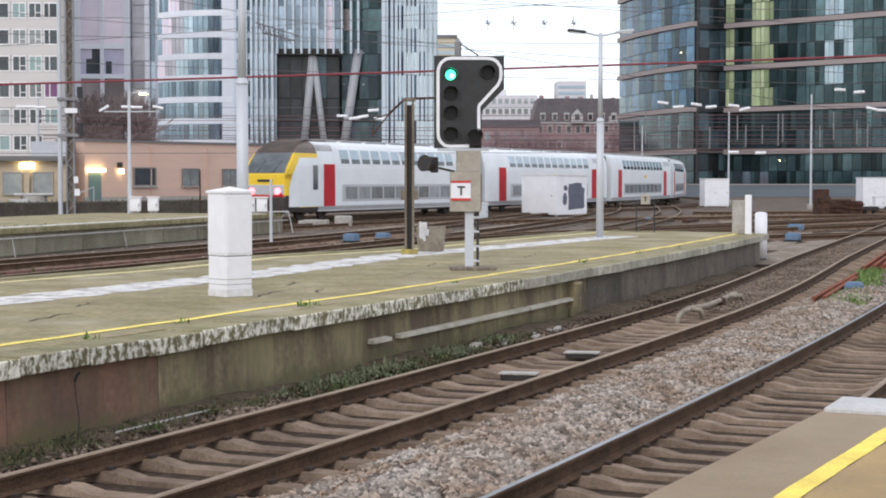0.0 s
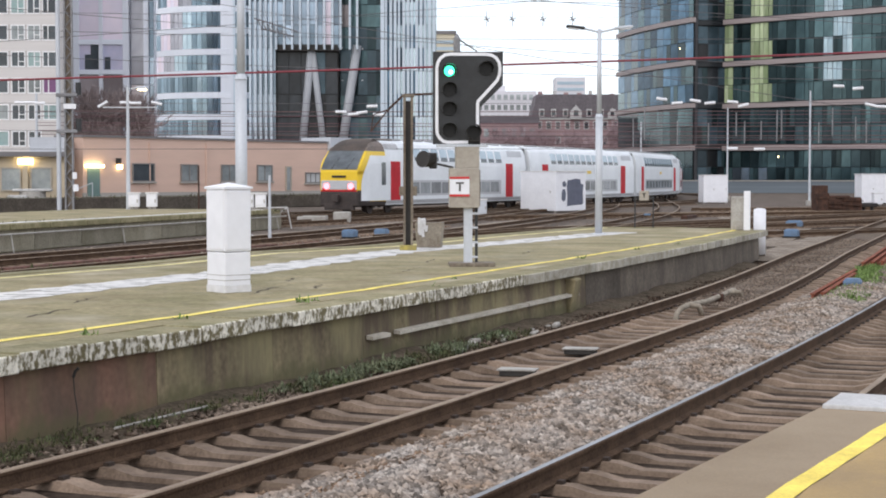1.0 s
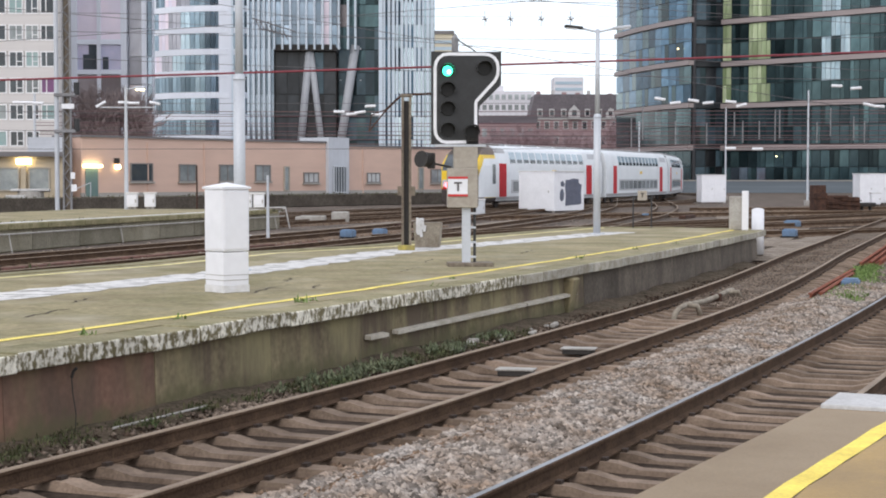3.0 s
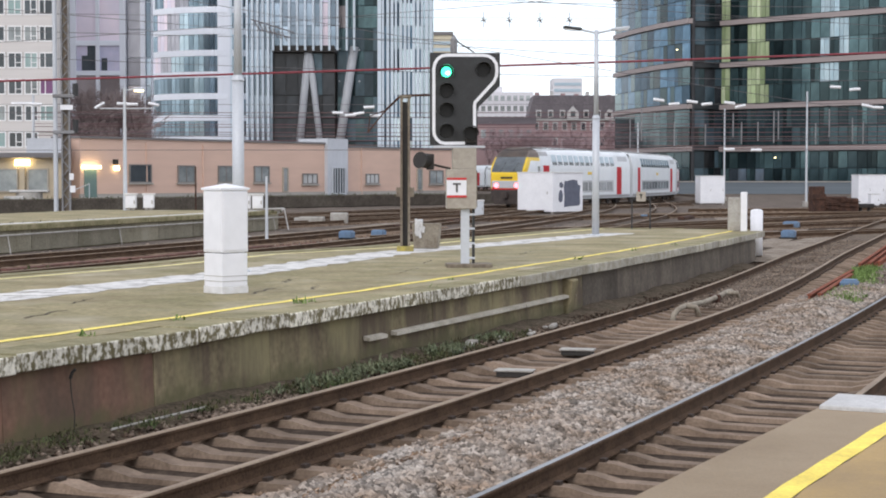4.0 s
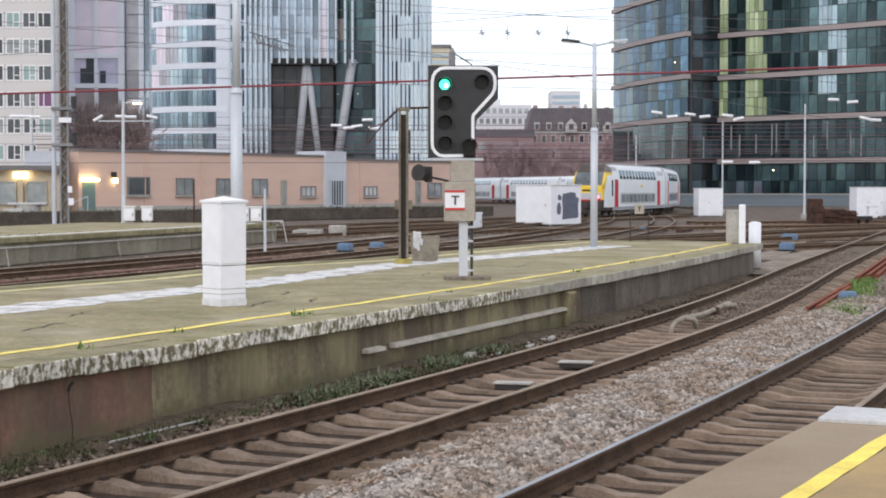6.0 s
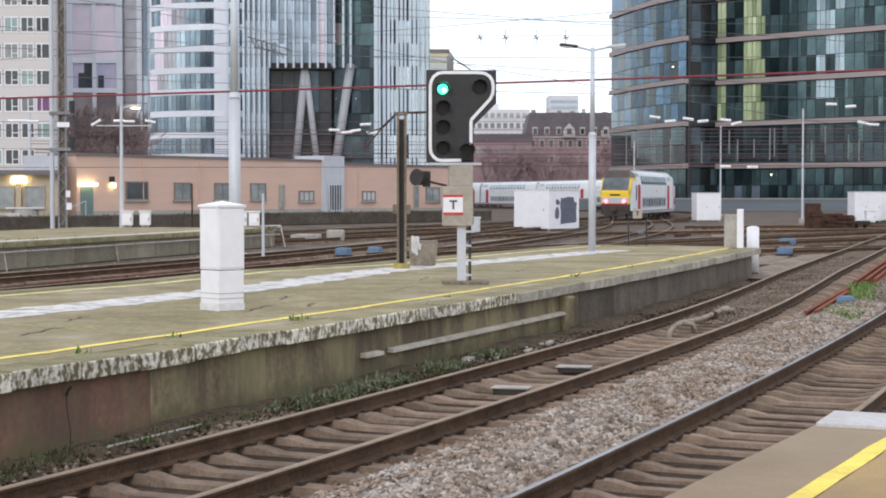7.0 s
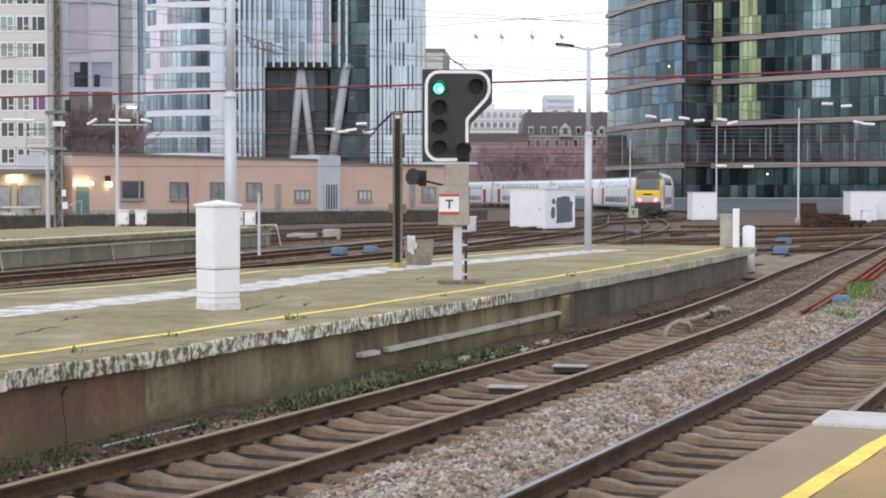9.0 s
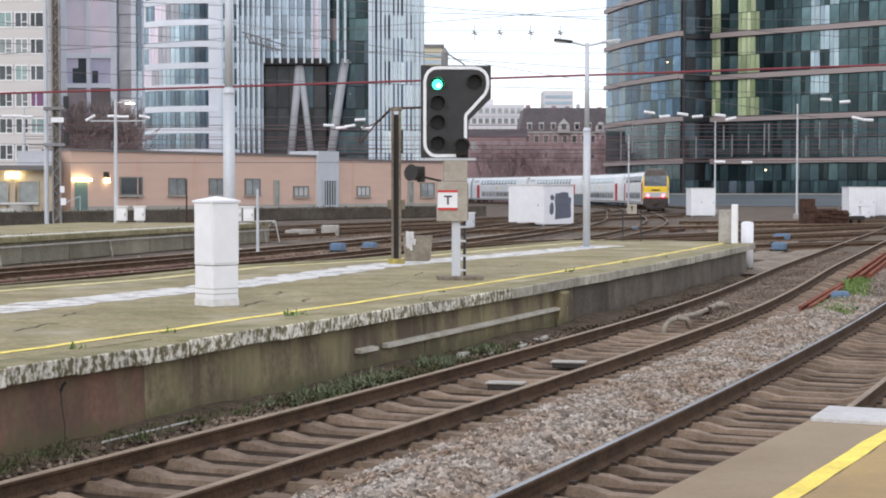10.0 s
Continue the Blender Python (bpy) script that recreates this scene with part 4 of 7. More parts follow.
# ---- things on the platform ----
def cabinet():
    top = thing("electrical_cabinet", "tall white painted metal cabinet with a pyramid lid on the platform", "cabinet", pose(-2.92, 22.45, PZ, 0, 0, 43))
    w = 0.435
    part("plinth", box(B(), (0, 0, 0.05), (w + 0.004, w + 0.004, 0.1), bevel=0.006), "white_dirty", top)
    part("lower_body", box(B(), (0, 0, 0.325), (w - 0.012, w - 0.012, 0.45), bevel=0.008), "white", top)
    part("upper_body", box(B(), (0, 0, 0.985), (w, w, 0.85), bevel=0.01), "white", top)
    for z in (0.17, 0.24):
        part("seam", box(B(), (0, 0, z), (w - 0.004, w - 0.004, 0.008)), "concrete", top)
    for side, rz in (((0, -w / 2 - 0.004), 0), ((-w / 2 - 0.004, 0), 90)):
        part("door", box(B(), (*side, 0.985), (w - 0.05, 0.012, 0.79), rz=rz, bevel=0.004), "white", top)
    bm = B()
    h = w / 2 + 0.02
    prism(bm, [(-h, -h), (h, -h), (h, h), (-h, h)], 1.41, 1.44)
    a = [bm.verts.new((x, y, 1.44)) for x, y in ((-h, -h), (h, -h), (h, h), (-h, h))]
    t = bm.verts.new((0, 0, 1.5))
    for i in range(4):
        bm.faces.new((a[i], a[(i + 1) % 4], t))
    part("lid", bm, "white", top)


def ribbon(bm, pts, width, y, thick):
    """A flat band along points in x and z, facing -y."""
    rows = []
    n = len(pts)
    for i, (x, z) in enumerate(pts):
        x1, z1 = pts[max(i - 1, 0)]
        x2, z2 = pts[min(i + 1, n - 1)]
        d = Vector((x2 - x1, z2 - z1)).normalized()
        u, v = -d.y * width / 2, d.x * width / 2
        rows.append([bm.verts.new(p) for p in ((x + u, y - thick, z + v), (x - u, y - thick, z - v), (x - u, y, z - v), (x + u, y, z + v))])
    for p, q in zip(rows, rows[1:]):
        for i in range(4):
            bm.faces.new((p[i], p[(i + 1) % 4], q[(i + 1) % 4], q[i]))
    bm.faces.new(rows[0])
    bm.faces.new(rows[-1][::-1])
    bmesh.ops.recalc_face_normals(bm, faces=bm.faces[:])
    return bm


def hood(bm, x, z, r, y=-0.02, length=0.16):
    """The upper half of a short tube over a lens."""
    n = 12
    rows = []
    for i in range(n + 1):
        a = math.pi * (-0.12 + 1.24 * i / n)
        cut = length * (0.55 + 0.45 * math.sin(max(a, 0) if a < math.pi else 0))
        rows.append([bm.verts.new((x + math.cos(a) * rr, yy, z + math.sin(a) * rr)) for rr, yy in ((r, y), (r, y - cut), (r * 0.9, y - cut), (r * 0.9, y))])
    for p, q in zip(rows, rows[1:]):
        for i in range(3):
            bm.faces.new((p[i], p[i + 1], q[i + 1], q[i]))
    bmesh.ops.recalc_face_normals(bm, faces=bm.faces[:])
    return bm


def railway_signal():
    top = thing("railway_signal", "railway colour-light signal showing green, with a white-edged dark panel", "signal", pose(0.51, 29.0, PZ, 0, 0, 3))
    part("foot", box(B(), (0.02, 0, 0.03), (0.8, 0.6, 0.07), bevel=0.012), "rust_post", top)
    post = part("post", box(B(), (-0.045, 0, 0.55), (0.15, 0.12, 1.0), bevel=0.008), "grey_paint", top, "grey channel-section post")
    part("post_side", box(B(), (0.105, 0.03, 0.55), (0.045, 0.1, 1.0), bevel=0.005), "dark_paint", post)
    for z in (0.16, 0.42, 0.68, 0.93):
        part("batten", box(B(), (0.075, -0.02, z), (0.1, 0.1, 0.035), bevel=0.004), "grey_paint", post)
    case = part("relay_case", box(B(), (-0.115, 0.03, 1.38), (0.53, 0.34, 0.7), bevel=0.015), "beige", top, "weathered beige relay case")
    part("case_side", box(B(), (0.157, 0.03, 1.38), (0.012, 0.3, 0.64), bevel=0.003), "rust_post", case)
    part("neck", box(B(), (-0.06, 0.04, 1.93), (0.42, 0.26, 0.4), bevel=0.012), "beige", top)
    part("bracket", box(B(), (-0.15, 0.05, 2.125), (0.9, 0.3, 0.04)), "grey_paint", top)
    plate = part("track_plate", box(B(), (-0.205, -0.15, 1.405), (0.35, 0.012, 0.35), bevel=0.003), "white", top, "white plate with red edges and the letter T")
    for z in (1.25, 1.56):
        part("plate_edge", box(B(), (-0.205, -0.158, z), (0.35, 0.008, 0.04)), "red", plate)
    bm = box(B(), (-0.2, -0.16, 1.47), (0.14, 0.008, 0.032))
    box(bm, (-0.2, -0.16, 1.405), (0.034, 0.008, 0.16))
    part("letter_t", bm, "letter", plate)
    board = [(-0.67, 3.78), (0.57, 3.78), (0.57, 3.2), (0.17, 2.80), (0.17, 2.15), (-0.67, 2.15)]
    panel = part("signal_panel", prism(B(), board, -0.015, 0.02, "y"), "dark_paint", top, "dark matt background panel")
    part("lamp_housing", prism(B(), [(-0.56, 3.68), (0.46, 3.68), (0.46, 3.28), (0.1, 2.88), (0.1, 2.24), (-0.56, 2.24)], 0.02, 0.27, "y"), "dark_paint", panel)
    edge = [(-0.05, 2.19), (-0.4, 2.185), (-0.48, 2.2), (-0.55, 2.26), (-0.59, 2.33), (-0.6, 2.42), (-0.6, 3.5), (-0.58, 3.59), (-0.54, 3.66), (-0.46, 3.72), (-0.36, 3.735), (0.27, 3.735), (0.37, 3.72), (0.45, 3.67), (0.5, 3.59), (0.515, 3.48), (0.505, 3.37), (0.46, 3.27), (0.13, 2.91), (0.12, 2.86), (0.12, 2.46)]
    part("white_border", ribbon(B(), edge, 0.055, -0.017, 0.01), "insulator", panel, "white reflective border")
    part("signal_box", box(B(), (0.06, -0.06, 2.32), (0.2, 0.2, 0.26), bevel=0.02), "black", panel)
    for i, (x, z) in enumerate([(-0.38, 3.44), (-0.38, 3.11), (-0.38, 2.77), (-0.38, 2.40), (0.27, 3.48), (0.04, 2.36)]):
        y = -0.17 if i == 5 else -0.02
        lens = part("lens", rod(B(), (x, y + 0.01, z), (x, y - 0.025, z), 0.115 if i else 0.09, n=20), "green_lamp" if i == 0 else "lens_dark", panel, "lit green lens" if i == 0 else "")
        if i == 0:
            part("bulb", rod(B(), (x + 0.025, y - 0.024, z - 0.02), (x + 0.025, y - 0.034, z - 0.02), 0.036, n=16), "green_core", lens)
        part("hood", hood(B(), x, z, 0.135, y, 0.26), "dark_paint", lens)
    bm = rod(B(), (-0.24, 0.1, 3.6), (-0.24, 0.1, 4.02), 0.06)
    rod(bm, (-0.24, 0.1, 4.02), (-0.24, 0.1, 4.1), 0.06, 0.015)
    part("top_tube", bm, "lattice", top)
    part("ladder_stay", rod(B(), (-0.2, 0.1, 4.0), (0.12, 0.15, 3.8), 0.012), "black", top)
    arm = part("side_arm", rod(B(), (-0.3, 0.1, 1.74), (-0.74, 0.05, 1.84), 0.02), "black", top)
    lamp = rod(B(), (-0.8, 0.0, 1.88), (-0.72, 0.1, 1.88), 0.13, n=20)
    rod(lamp, (-0.8, 0.0, 1.88), (-0.85, -0.06, 1.89), 0.13, 0.15, n=20)
    box(lamp, (-0.66, 0.1, 1.86), (0.14, 0.14, 0.28), bevel=0.02)
    part("loudspeaker", lamp, "black", arm, "round dark brown loudspeaker")


def rusty_mast():
    top = thing("iron_mast", "short rust-brown iron mast with a bent arm on the platform", "mast", pose(-0.72, 35.2, PZ))
    bm = box(B(), (-0.08, 0, 1.65), (0.05, 0.2, 3.3))
    box(bm, (0.08, 0, 1.65), (0.05, 0.2, 3.3))
    part("post", bm, "rust_post", top)
    part("web", box(B(), (0, 0, 1.6), (0.13, 0.02, 3.2)), "black", top)
    part("cap", box(B(), (0, 0, 3.31), (0.26, 0.2, 0.06), bevel=0.008), "rust_post", top)
    bm = rod(B(), (-0.1, 0, 3.33), (0.7, 0.1, 3.36), 0.025)
    rod(bm, (-0.1, 0, 3.33), (-0.42, 0, 3.02), 0.025)
    rod(bm, (-0.42, 0, 3.02), (-0.8, 0, 2.55), 0.015)
    rod(bm, (-0.42, 0, 3.02), (-0.75, 0, 2.9), 0.012)
    rod(bm, (-0.75, 0, 2.9), (-0.8, 0, 2.55), 0.012)
    part("arm", bm, "rust", top)
    for sx in (-0.14, 0.14):
        part("junction_box", box(B(), (sx, -0.02, 1.27), (0.1, 0.16, 0.2), bevel=0.015), "rust_post", top)
    part("foot", box(B(), (0, 0, 0.05), (0.36, 0.34, 0.12), bevel=0.02), "yellow_foot", top, "worn yellow-painted concrete foot")


def concrete_block():
    top = thing("concrete_pedestal", "tapered mossy concrete pedestal with a torn white cover", "pedestal", pose(-0.27, 36.6, PZ, 0, 0, -8))
    bm = B()
    prism(bm, [(-0.26, 0), (0.26, 0), (0.31, 0.56), (-0.31, 0.56)], -0.2, 0.2, "y")
    bmesh.ops.bevel(bm, geom=bm.edges[:], offset=0.015, segments=2, affect="EDGES")
    part("block", bm, "conduit", top)
    bm = B()
    for i in range(5):
        box(bm, (-0.2 + 0.04 * i, -0.24, 0.5 - 0.07 * (i % 3)), (0.06, 0.015, 0.34 - 0.05 * i), ry=8 * math.sin(i * 2), bevel=0.004)
    box(bm, (-0.14, -0.1, 0.6), (0.1, 0.3, 0.1), bevel=0.03)
    part("torn_cover", bm, "white_dirty", top, "torn white plastic cover")


def lamp_post(m, label):
    top = thing("platform_lamp", label, "lamp post", m, group="platform lamps")
    part("base_plate", box(B(), (0, 0, 0.015), (0.36, 0.36, 0.04), bevel=0.008), "grey_paint", top)
    part("lower_pole", rod(B(), (0, 0, 0), (0, 0, 3.25), 0.1, 0.098, n=20), "grey_paint", top, smooth=True)
    part("upper_pole", rod(B(), (0, 0, 3.2), (0, 0, 5.6), 0.072, 0.055, n=20), "grey_paint", top, smooth=True)
    part("collar", rod(B(), (0, 0, 3.2), (0, 0, 3.29), 0.115, 0.08, n=20), "grey_paint", top)
    for sx in (-1, 1):
        arm = part("arm", rod(B(), (0, 0, 5.52), (sx * 0.45, 0, 5.62), 0.03), "grey_paint", top)
        bm = box(B(), (sx * 0.66, 0, 5.65), (0.5, 0.2, 0.08), ry=-sx * 6, bevel=0.025)
        head = part("lamp_head", bm, "dark_paint" if sx < 0 else "grey_paint", arm)
        part("lamp_glass", box(B(), (sx * 0.72, 0, 5.61), (0.3, 0.16, 0.03), ry=-sx * 6, bevel=0.01), "insulator", head)
    return top


def stop_board():
    top = thing("small_sign", "small cream board with a dark mark on two thin posts", "sign", pose(6.25, 50.6, PZ, 0, 0, -10))
    for sx in (-0.28, 0.28):
        part("post", rod(B(), (sx, 0, 0), (sx, 0, 0.98), 0.022), "dark_paint", top)
    part("crossbar", box(B(), (0, 0, 0.92), (0.6, 0.03, 0.04)), "dark_paint", top)
    board = part("board", box(B(), (0, -0.03, 1.0), (0.29, 0.02, 0.3), bevel=0.006), "beige", top, "cream board with a dark edge")
    part("mark", box(B(), (0, -0.045, 1.0), (0.035, 0.008, 0.12)), "black", board)
    part("mark", box(B(), (0, -0.045, 1.06), (0.1, 0.008, 0.035)), "black", board)
    part("blue_tag", box(B(), (0.1, -0.02, 0.42), (0.2, 0.02, 0.06)), "blue_box", top)


cabinet()
railway_signal()
rusty_mast()
concrete_block()
far_lamp = lamp_post(pose(4.3, 44.9, PZ, 0, 0, 4), "light grey double-arm platform lamp post")
copy_thing(far_lamp, pose(-3.36, 27.5, PZ, 0, 0, 12))
stop_board()

top = thing("end_post", "weathered concrete post at the platform's end", "post", pose(8.78, 48.6, PZ, 0, 0, -15))
part("post", box(B(), (0, 0, 0.5), (0.38, 0.3, 1.0), bevel=0.03), "concrete", top)
top = thing("end_post", "slim white painted post at the platform's end", "post", pose(9.02, 48.4, PZ, 0, 0, -15))
part("post", box(B(), (0, 0, 0.58), (0.19, 0.16, 1.16), bevel=0.02), "white", top)
top = thing("bollard", "round-topped white marker post beside the track", "bollard", pose(9.63, 49.6, -0.05))
part("foot", box(B(), (0, 0, 0.06), (0.3, 0.3, 0.12), bevel=0.03), "wall_grey", top)
bm = rod(B(), (0, 0, 0.1), (0, 0, 1.45), 0.185, n=24)
bmesh.ops.create_uvsphere(bm, u_segments=24, v_segments=12, radius=0.185, matrix=pose(0, 0, 1.45) @ Matrix.Diagonal((1, 1, 0.3, 1)))
part("body", bm, "white", top, smooth=True)

# things lying in and along the near track
for x, y, rz in ((0.92, 19.7, -14), (1.88, 22.1, -14)):
    top = thing("track_magnet", "flat grey-topped device on the sleepers between the rails", "track device", pose(x, y, 0.035, 0, 0, rz), group="devices between the rails")
    part("base", box(B(), (0, 0, 0.0), (0.42, 0.22, 0.07), bevel=0.01), "black", top)
    part("cover", box(B(), (0, 0, 0.042), (0.47, 0.26, 0.022), bevel=0.008), "concrete", top, "pale worn cover plate")
top = thing("cable_conduit", "weathered pale conduit arching low between the rails", "conduit", pose(3.95, 27.6, -0.04, 0, 0, -20))
part("pipe", tube(B(), [(0, 0, 0), (0, 0.1, 0.12), (0.02, 0.35, 0.19), (0.05, 0.8, 0.22), (0.1, 2.2, 0.18), (0.12, 3.8, 0.2), (0.12, 4.6, 0.22), (0.1, 5.1, 0.2), (0.1, 5.3, 0.0)], 0.047, 12), "conduit", top, smooth=True)
part("stub", tube(B(), [(0.05, 0.8, 0.22), (0.22, 0.9, 0.2), (0.28, 0.95, 0.0)], 0.047, 10), "conduit", top, smooth=True)
part("stub", tube(B(), [(0.12, 4.4, 0.21), (0.3, 4.6, 0.2), (0.36, 4.7, 0.0)], 0.047, 10), "conduit", top, smooth=True)
part("clamp", box(B(), (0.1, 3.4, 0.12), (0.2, 0.16, 0.25), bevel=0.02), "rust", top)
# pale kerb beam at the wall's foot
beam = thing("wall_beam", "pale concrete ledge along the platform wall", "ledge")
for s0, s1 in ((5.2, 5.75), (6.05, 11.2), (11.28, 14.0)):
    part("beam", sweep(B(), [(-0.05, -0.03), (0.045, -0.03), (0.045, 0.015), (-0.05, 0.03)], stations(s0, s1, EDGE + 0.0, 0.325, 1.0)), "ledge_pale", beam)
part("pipe", sweep(B(), [(0.012 * math.cos(a), 0.012 * math.sin(a)) for a in np.linspace(0, 2 * math.pi, 8, endpoint=False)], stations(-1.1, 0.55, EDGE - 0.42, 0.06, 0.5)), "concrete", beam)
part("buttress", box(B(), (*along(13.75, EDGE + 0.05)[0][:2], 0.3), (0.22, 0.4, 0.66), rz=-21, ry=10, bevel=0.03), "wall", beam, "leaning concrete buttress")

# a dead weed stem against the wall, and rubble at its foot
stem = thing("dead_weed", "tall dry dark weed stem leaning on the platform wall", "weed", pose(*along(-1.15, EDGE - 0.03)[0][:2], -0.02))
part("stem", tube(B(), [(0, 0, 0), (0.01, 0, 0.2), (-0.02, 0, 0.4), (-0.03, 0, 0.56)], 0.006, 6), "black", stem)
part("seed_head", tube(B(), [(-0.03, 0, 0.54), (-0.01, 0, 0.6), (0.02, 0, 0.63)], 0.016, 6), "black", stem)
rub = random.Random(21)
for k in range(11):
    s = 6.8 + 0.42 * k + rub.uniform(-0.2, 0.2)
    (x, y, z), th = along(s, EDGE - rub.uniform(0.3, 0.75))
    top = thing("rubble", "broken pale grey concrete lump at the wall's foot", "rubble", pose(x, y, 0.0, rub.uniform(-15, 15), rub.uniform(-15, 15), rub.uniform(0, 180)), group="rubble along the wall")
    w = rub.uniform(0.07, 0.17)
    part("lump", box(B(), (0, 0, 0.03), (w, w * rub.uniform(0.5, 0.9), w * 0.45), bevel=0.025), "concrete", top)

# cracks and dark seams in the deck
crk = random.Random(33)
for s0, off, length in ((1.2, 5.6, 1.1), (3.2, 6.4, 0.8), (5.5, 5.2, 1.3), (8.0, 6.0, 0.9), (11.0, 5.4, 1.4), (2.0, 7.6, 1.0), (14.0, 6.2, 1.2), (6.8, 4.9, 0.7), (18.0, 5.6, 1.3)):
    pts = [along(s0 + length * k / 7, off + crk.uniform(-0.07, 0.07) + 0.25 * k / 7)[0][:2] for k in range(8)]
    path_strip("crack", pts, crk.uniform(0.02, 0.05), "dark_wall", platform, z=PZ + 0.004)


# ---- the buildings ----
UNIT = mesh_of("pane", box(B(), (0.5, 0, 0.5), (1, 1, 1)), "pane_blue")
UNITS = {}


def unit(material, name):
    if (material, name) not in UNITS:
        UNITS[material, name] = mesh_of(name, box(B(), (0.5, 0.5, 0.5), (1, 1, 1)), material)
    return UNITS[material, name]


def block(name, parent, x0, x1, y0, y1, z0, z1, material, label=""):
    """An upright block in its parent's space, on a shared unit mesh."""
    ob = part(name, unit(material, name), "", parent, label)
    ob.location, ob.scale = (x0, y0, z0), (x1 - x0, y1 - y0, z1 - z0)
    return ob


def window(parent, x0, x1, z0, z1, bars=1, frame="frame_white", glass="glass_room", y=-0.06, bar_at=(), t=0.09):
    """A framed window: frame, glass set back, and upright bars."""
    bm = B()
    for a in ((x0, x1, z0, z0 + t), (x0, x1, z1 - t, z1), (x0, x0 + t, z0 + t, z1 - t), (x1 - t, x1, z0 + t, z1 - t)):
        box(bm, ((a[0] + a[1]) / 2, y, (a[2] + a[3]) / 2), (a[1] - a[0], 0.12, a[3] - a[2]))
    for k in bar_at or [(i + 1) / (bars + 1) for i in range(bars)]:
        box(bm, (x0 + (x1 - x0) * k, y, (z0 + z1) / 2), (t * 0.8, 0.1, z1 - z0 - 2 * t))
    w = part("window", bm, frame, parent)
    block("pane", w, x0 + t / 2, x1 - t / 2, y, y + 0.04, z0 + t / 2, z1 - t / 2, glass)
    return w


# long salmon-coloured depot building
depot = thing("depot_building", "long low salmon-pink depot building with small windows", "building", pose(-26.0, 119.0, 0, 0, 0, 53.1))
for x0, x1, ztop in ((-0.0, 27.0, 5.25), (29.7, 46.0, 5.0)):
    block("wall", depot, x0, x1, 0, 3, 0.4, ztop, "pink_wall")
    block("roof_edge", depot, x0 - 0.1, x1 + 0.1, -0.12, 3.1, ztop, ztop + 0.16, "roof_edge")
block("wall", depot, 27.0, 29.7, -0.35, 3, 0.4, 5.75, "grey_block", "blue-grey clad entrance block")
block("plinth", depot, -0.05, 46, -0.06, 0.1, 0.4, 1.2, "concrete")
for x0, x1, z0, z1, bars in ((4.67, 6.92, 2.0, 3.4, 0), (9.68, 11.5, 2.0, 3.35, 1), (14.07, 15.9, 2.0, 3.35, 1), (18.2, 20.0, 2.0, 3.35, 1), (24.1, 26.0, 1.85, 2.75, 2), (32.5, 34.3, 1.85, 2.75, 2), (41.8, 43.9, 1.8, 3.1, 1)):
    window(depot, x0, x1, z0, z1, bars, "depot_frame", "glass_dark" if bars == 0 else "glass_room" if bars < 2 else "curtain_pale")
    block("sill", depot, x0 - 0.1, x1 + 0.1, -0.2, 0, z0 - 0.12, z0, "concrete")
window(depot, 21.65, 22.3, 1.2, 3.25, 0, "beige", "glass_room")
window(depot, 39.9, 40.7, 1.2, 3.25, 0, "beige", "glass_room")
gate = window(depot, 27.5, 29.2, 1.0, 3.3, 4, "grey_paint", "glass_dark", y=-0.45)
door = block("door", depot, 0.35, 1.5, -0.08, 0.1, 0.95, 3.0, "green_door", "dark green door")
lamp = block("door_lamp", depot, 0.1, 1.7, -0.35, -0.05, 3.05, 3.25, "warm_lamp", "lit warm strip lamp over the door")
block("wall_lamp", depot, 3.2, 3.5, -0.3, -0.02, 2.95, 3.25, "warm_lamp", "lit bulkhead lamp")
block("wall_lamp_case", depot, 3.1, 3.45, -0.25, -0.02, 3.35, 3.75, "black")
for x in (0.0, 6.0, 12.0, 31.5, 38.0):
    if x:
        block("downpipe", depot, x + 0.4, x + 0.48, -0.1, 0, 0.5, 5.0, "pink_wall")
bm = B()
for x in (-1.9, -0.2):
    rod(bm, (x, -1.2, 0.9), (x, -1.2, 1.95), 0.03)
rod(bm, (-1.9, -1.2, 1.4), (-0.2, -1.2, 1.95), 0.03)
part("railing", bm, "grey_paint", depot)
bm = B()
prism(bm, [(-45, -4.2), (46.5, -4.2), (46.5, 1), (-45, 1)], 0.0, 0.9)
terrace = tagged(part("terrace", bm, "dark_wall"), "dark raised terrace before the depot building", "terrace", kind="structure")
terrace.matrix_world = pose(-26.0, 119.0, 0, 0, 0, 53.1)

# low cream building with lit lamps
annex = thing("annex_building", "low cream building with wide windows and lit wall lamps", "building", pose(-38.0, 116.5, 0, 0, 0, 3))
block("wall", annex, -8, 11.1, 0, 6, 0.3, 3.8, "cream")
block("roof_edge", annex, -8.2, 11.3, -0.6, 6.2, 3.8, 4.15, "roof_edge")
block("roof_box", annex, 8.6, 11.2, 0.3, 4, 4.15, 5.2, "grey_block")
for x0, x1 in ((6.6, 8.05), (8.7, 10.2), (3.6, 5.9)):
    window(annex, x0, x1, 1.35, 3.05, 0, "beige", "glass_room")
    block("shutter", annex, x0 + 0.1, x1 - 0.1, -0.02, 0.0, 1.45, 2.3, "beige")
block("wall_lamp", annex, 7.9, 8.9, -0.4, -0.1, 3.25, 3.65, "warm_lamp", "lit warm wall lamp")
block("pillar", annex, 8.2, 8.55, -0.3, 0, 0.3, 3.25, "cream")

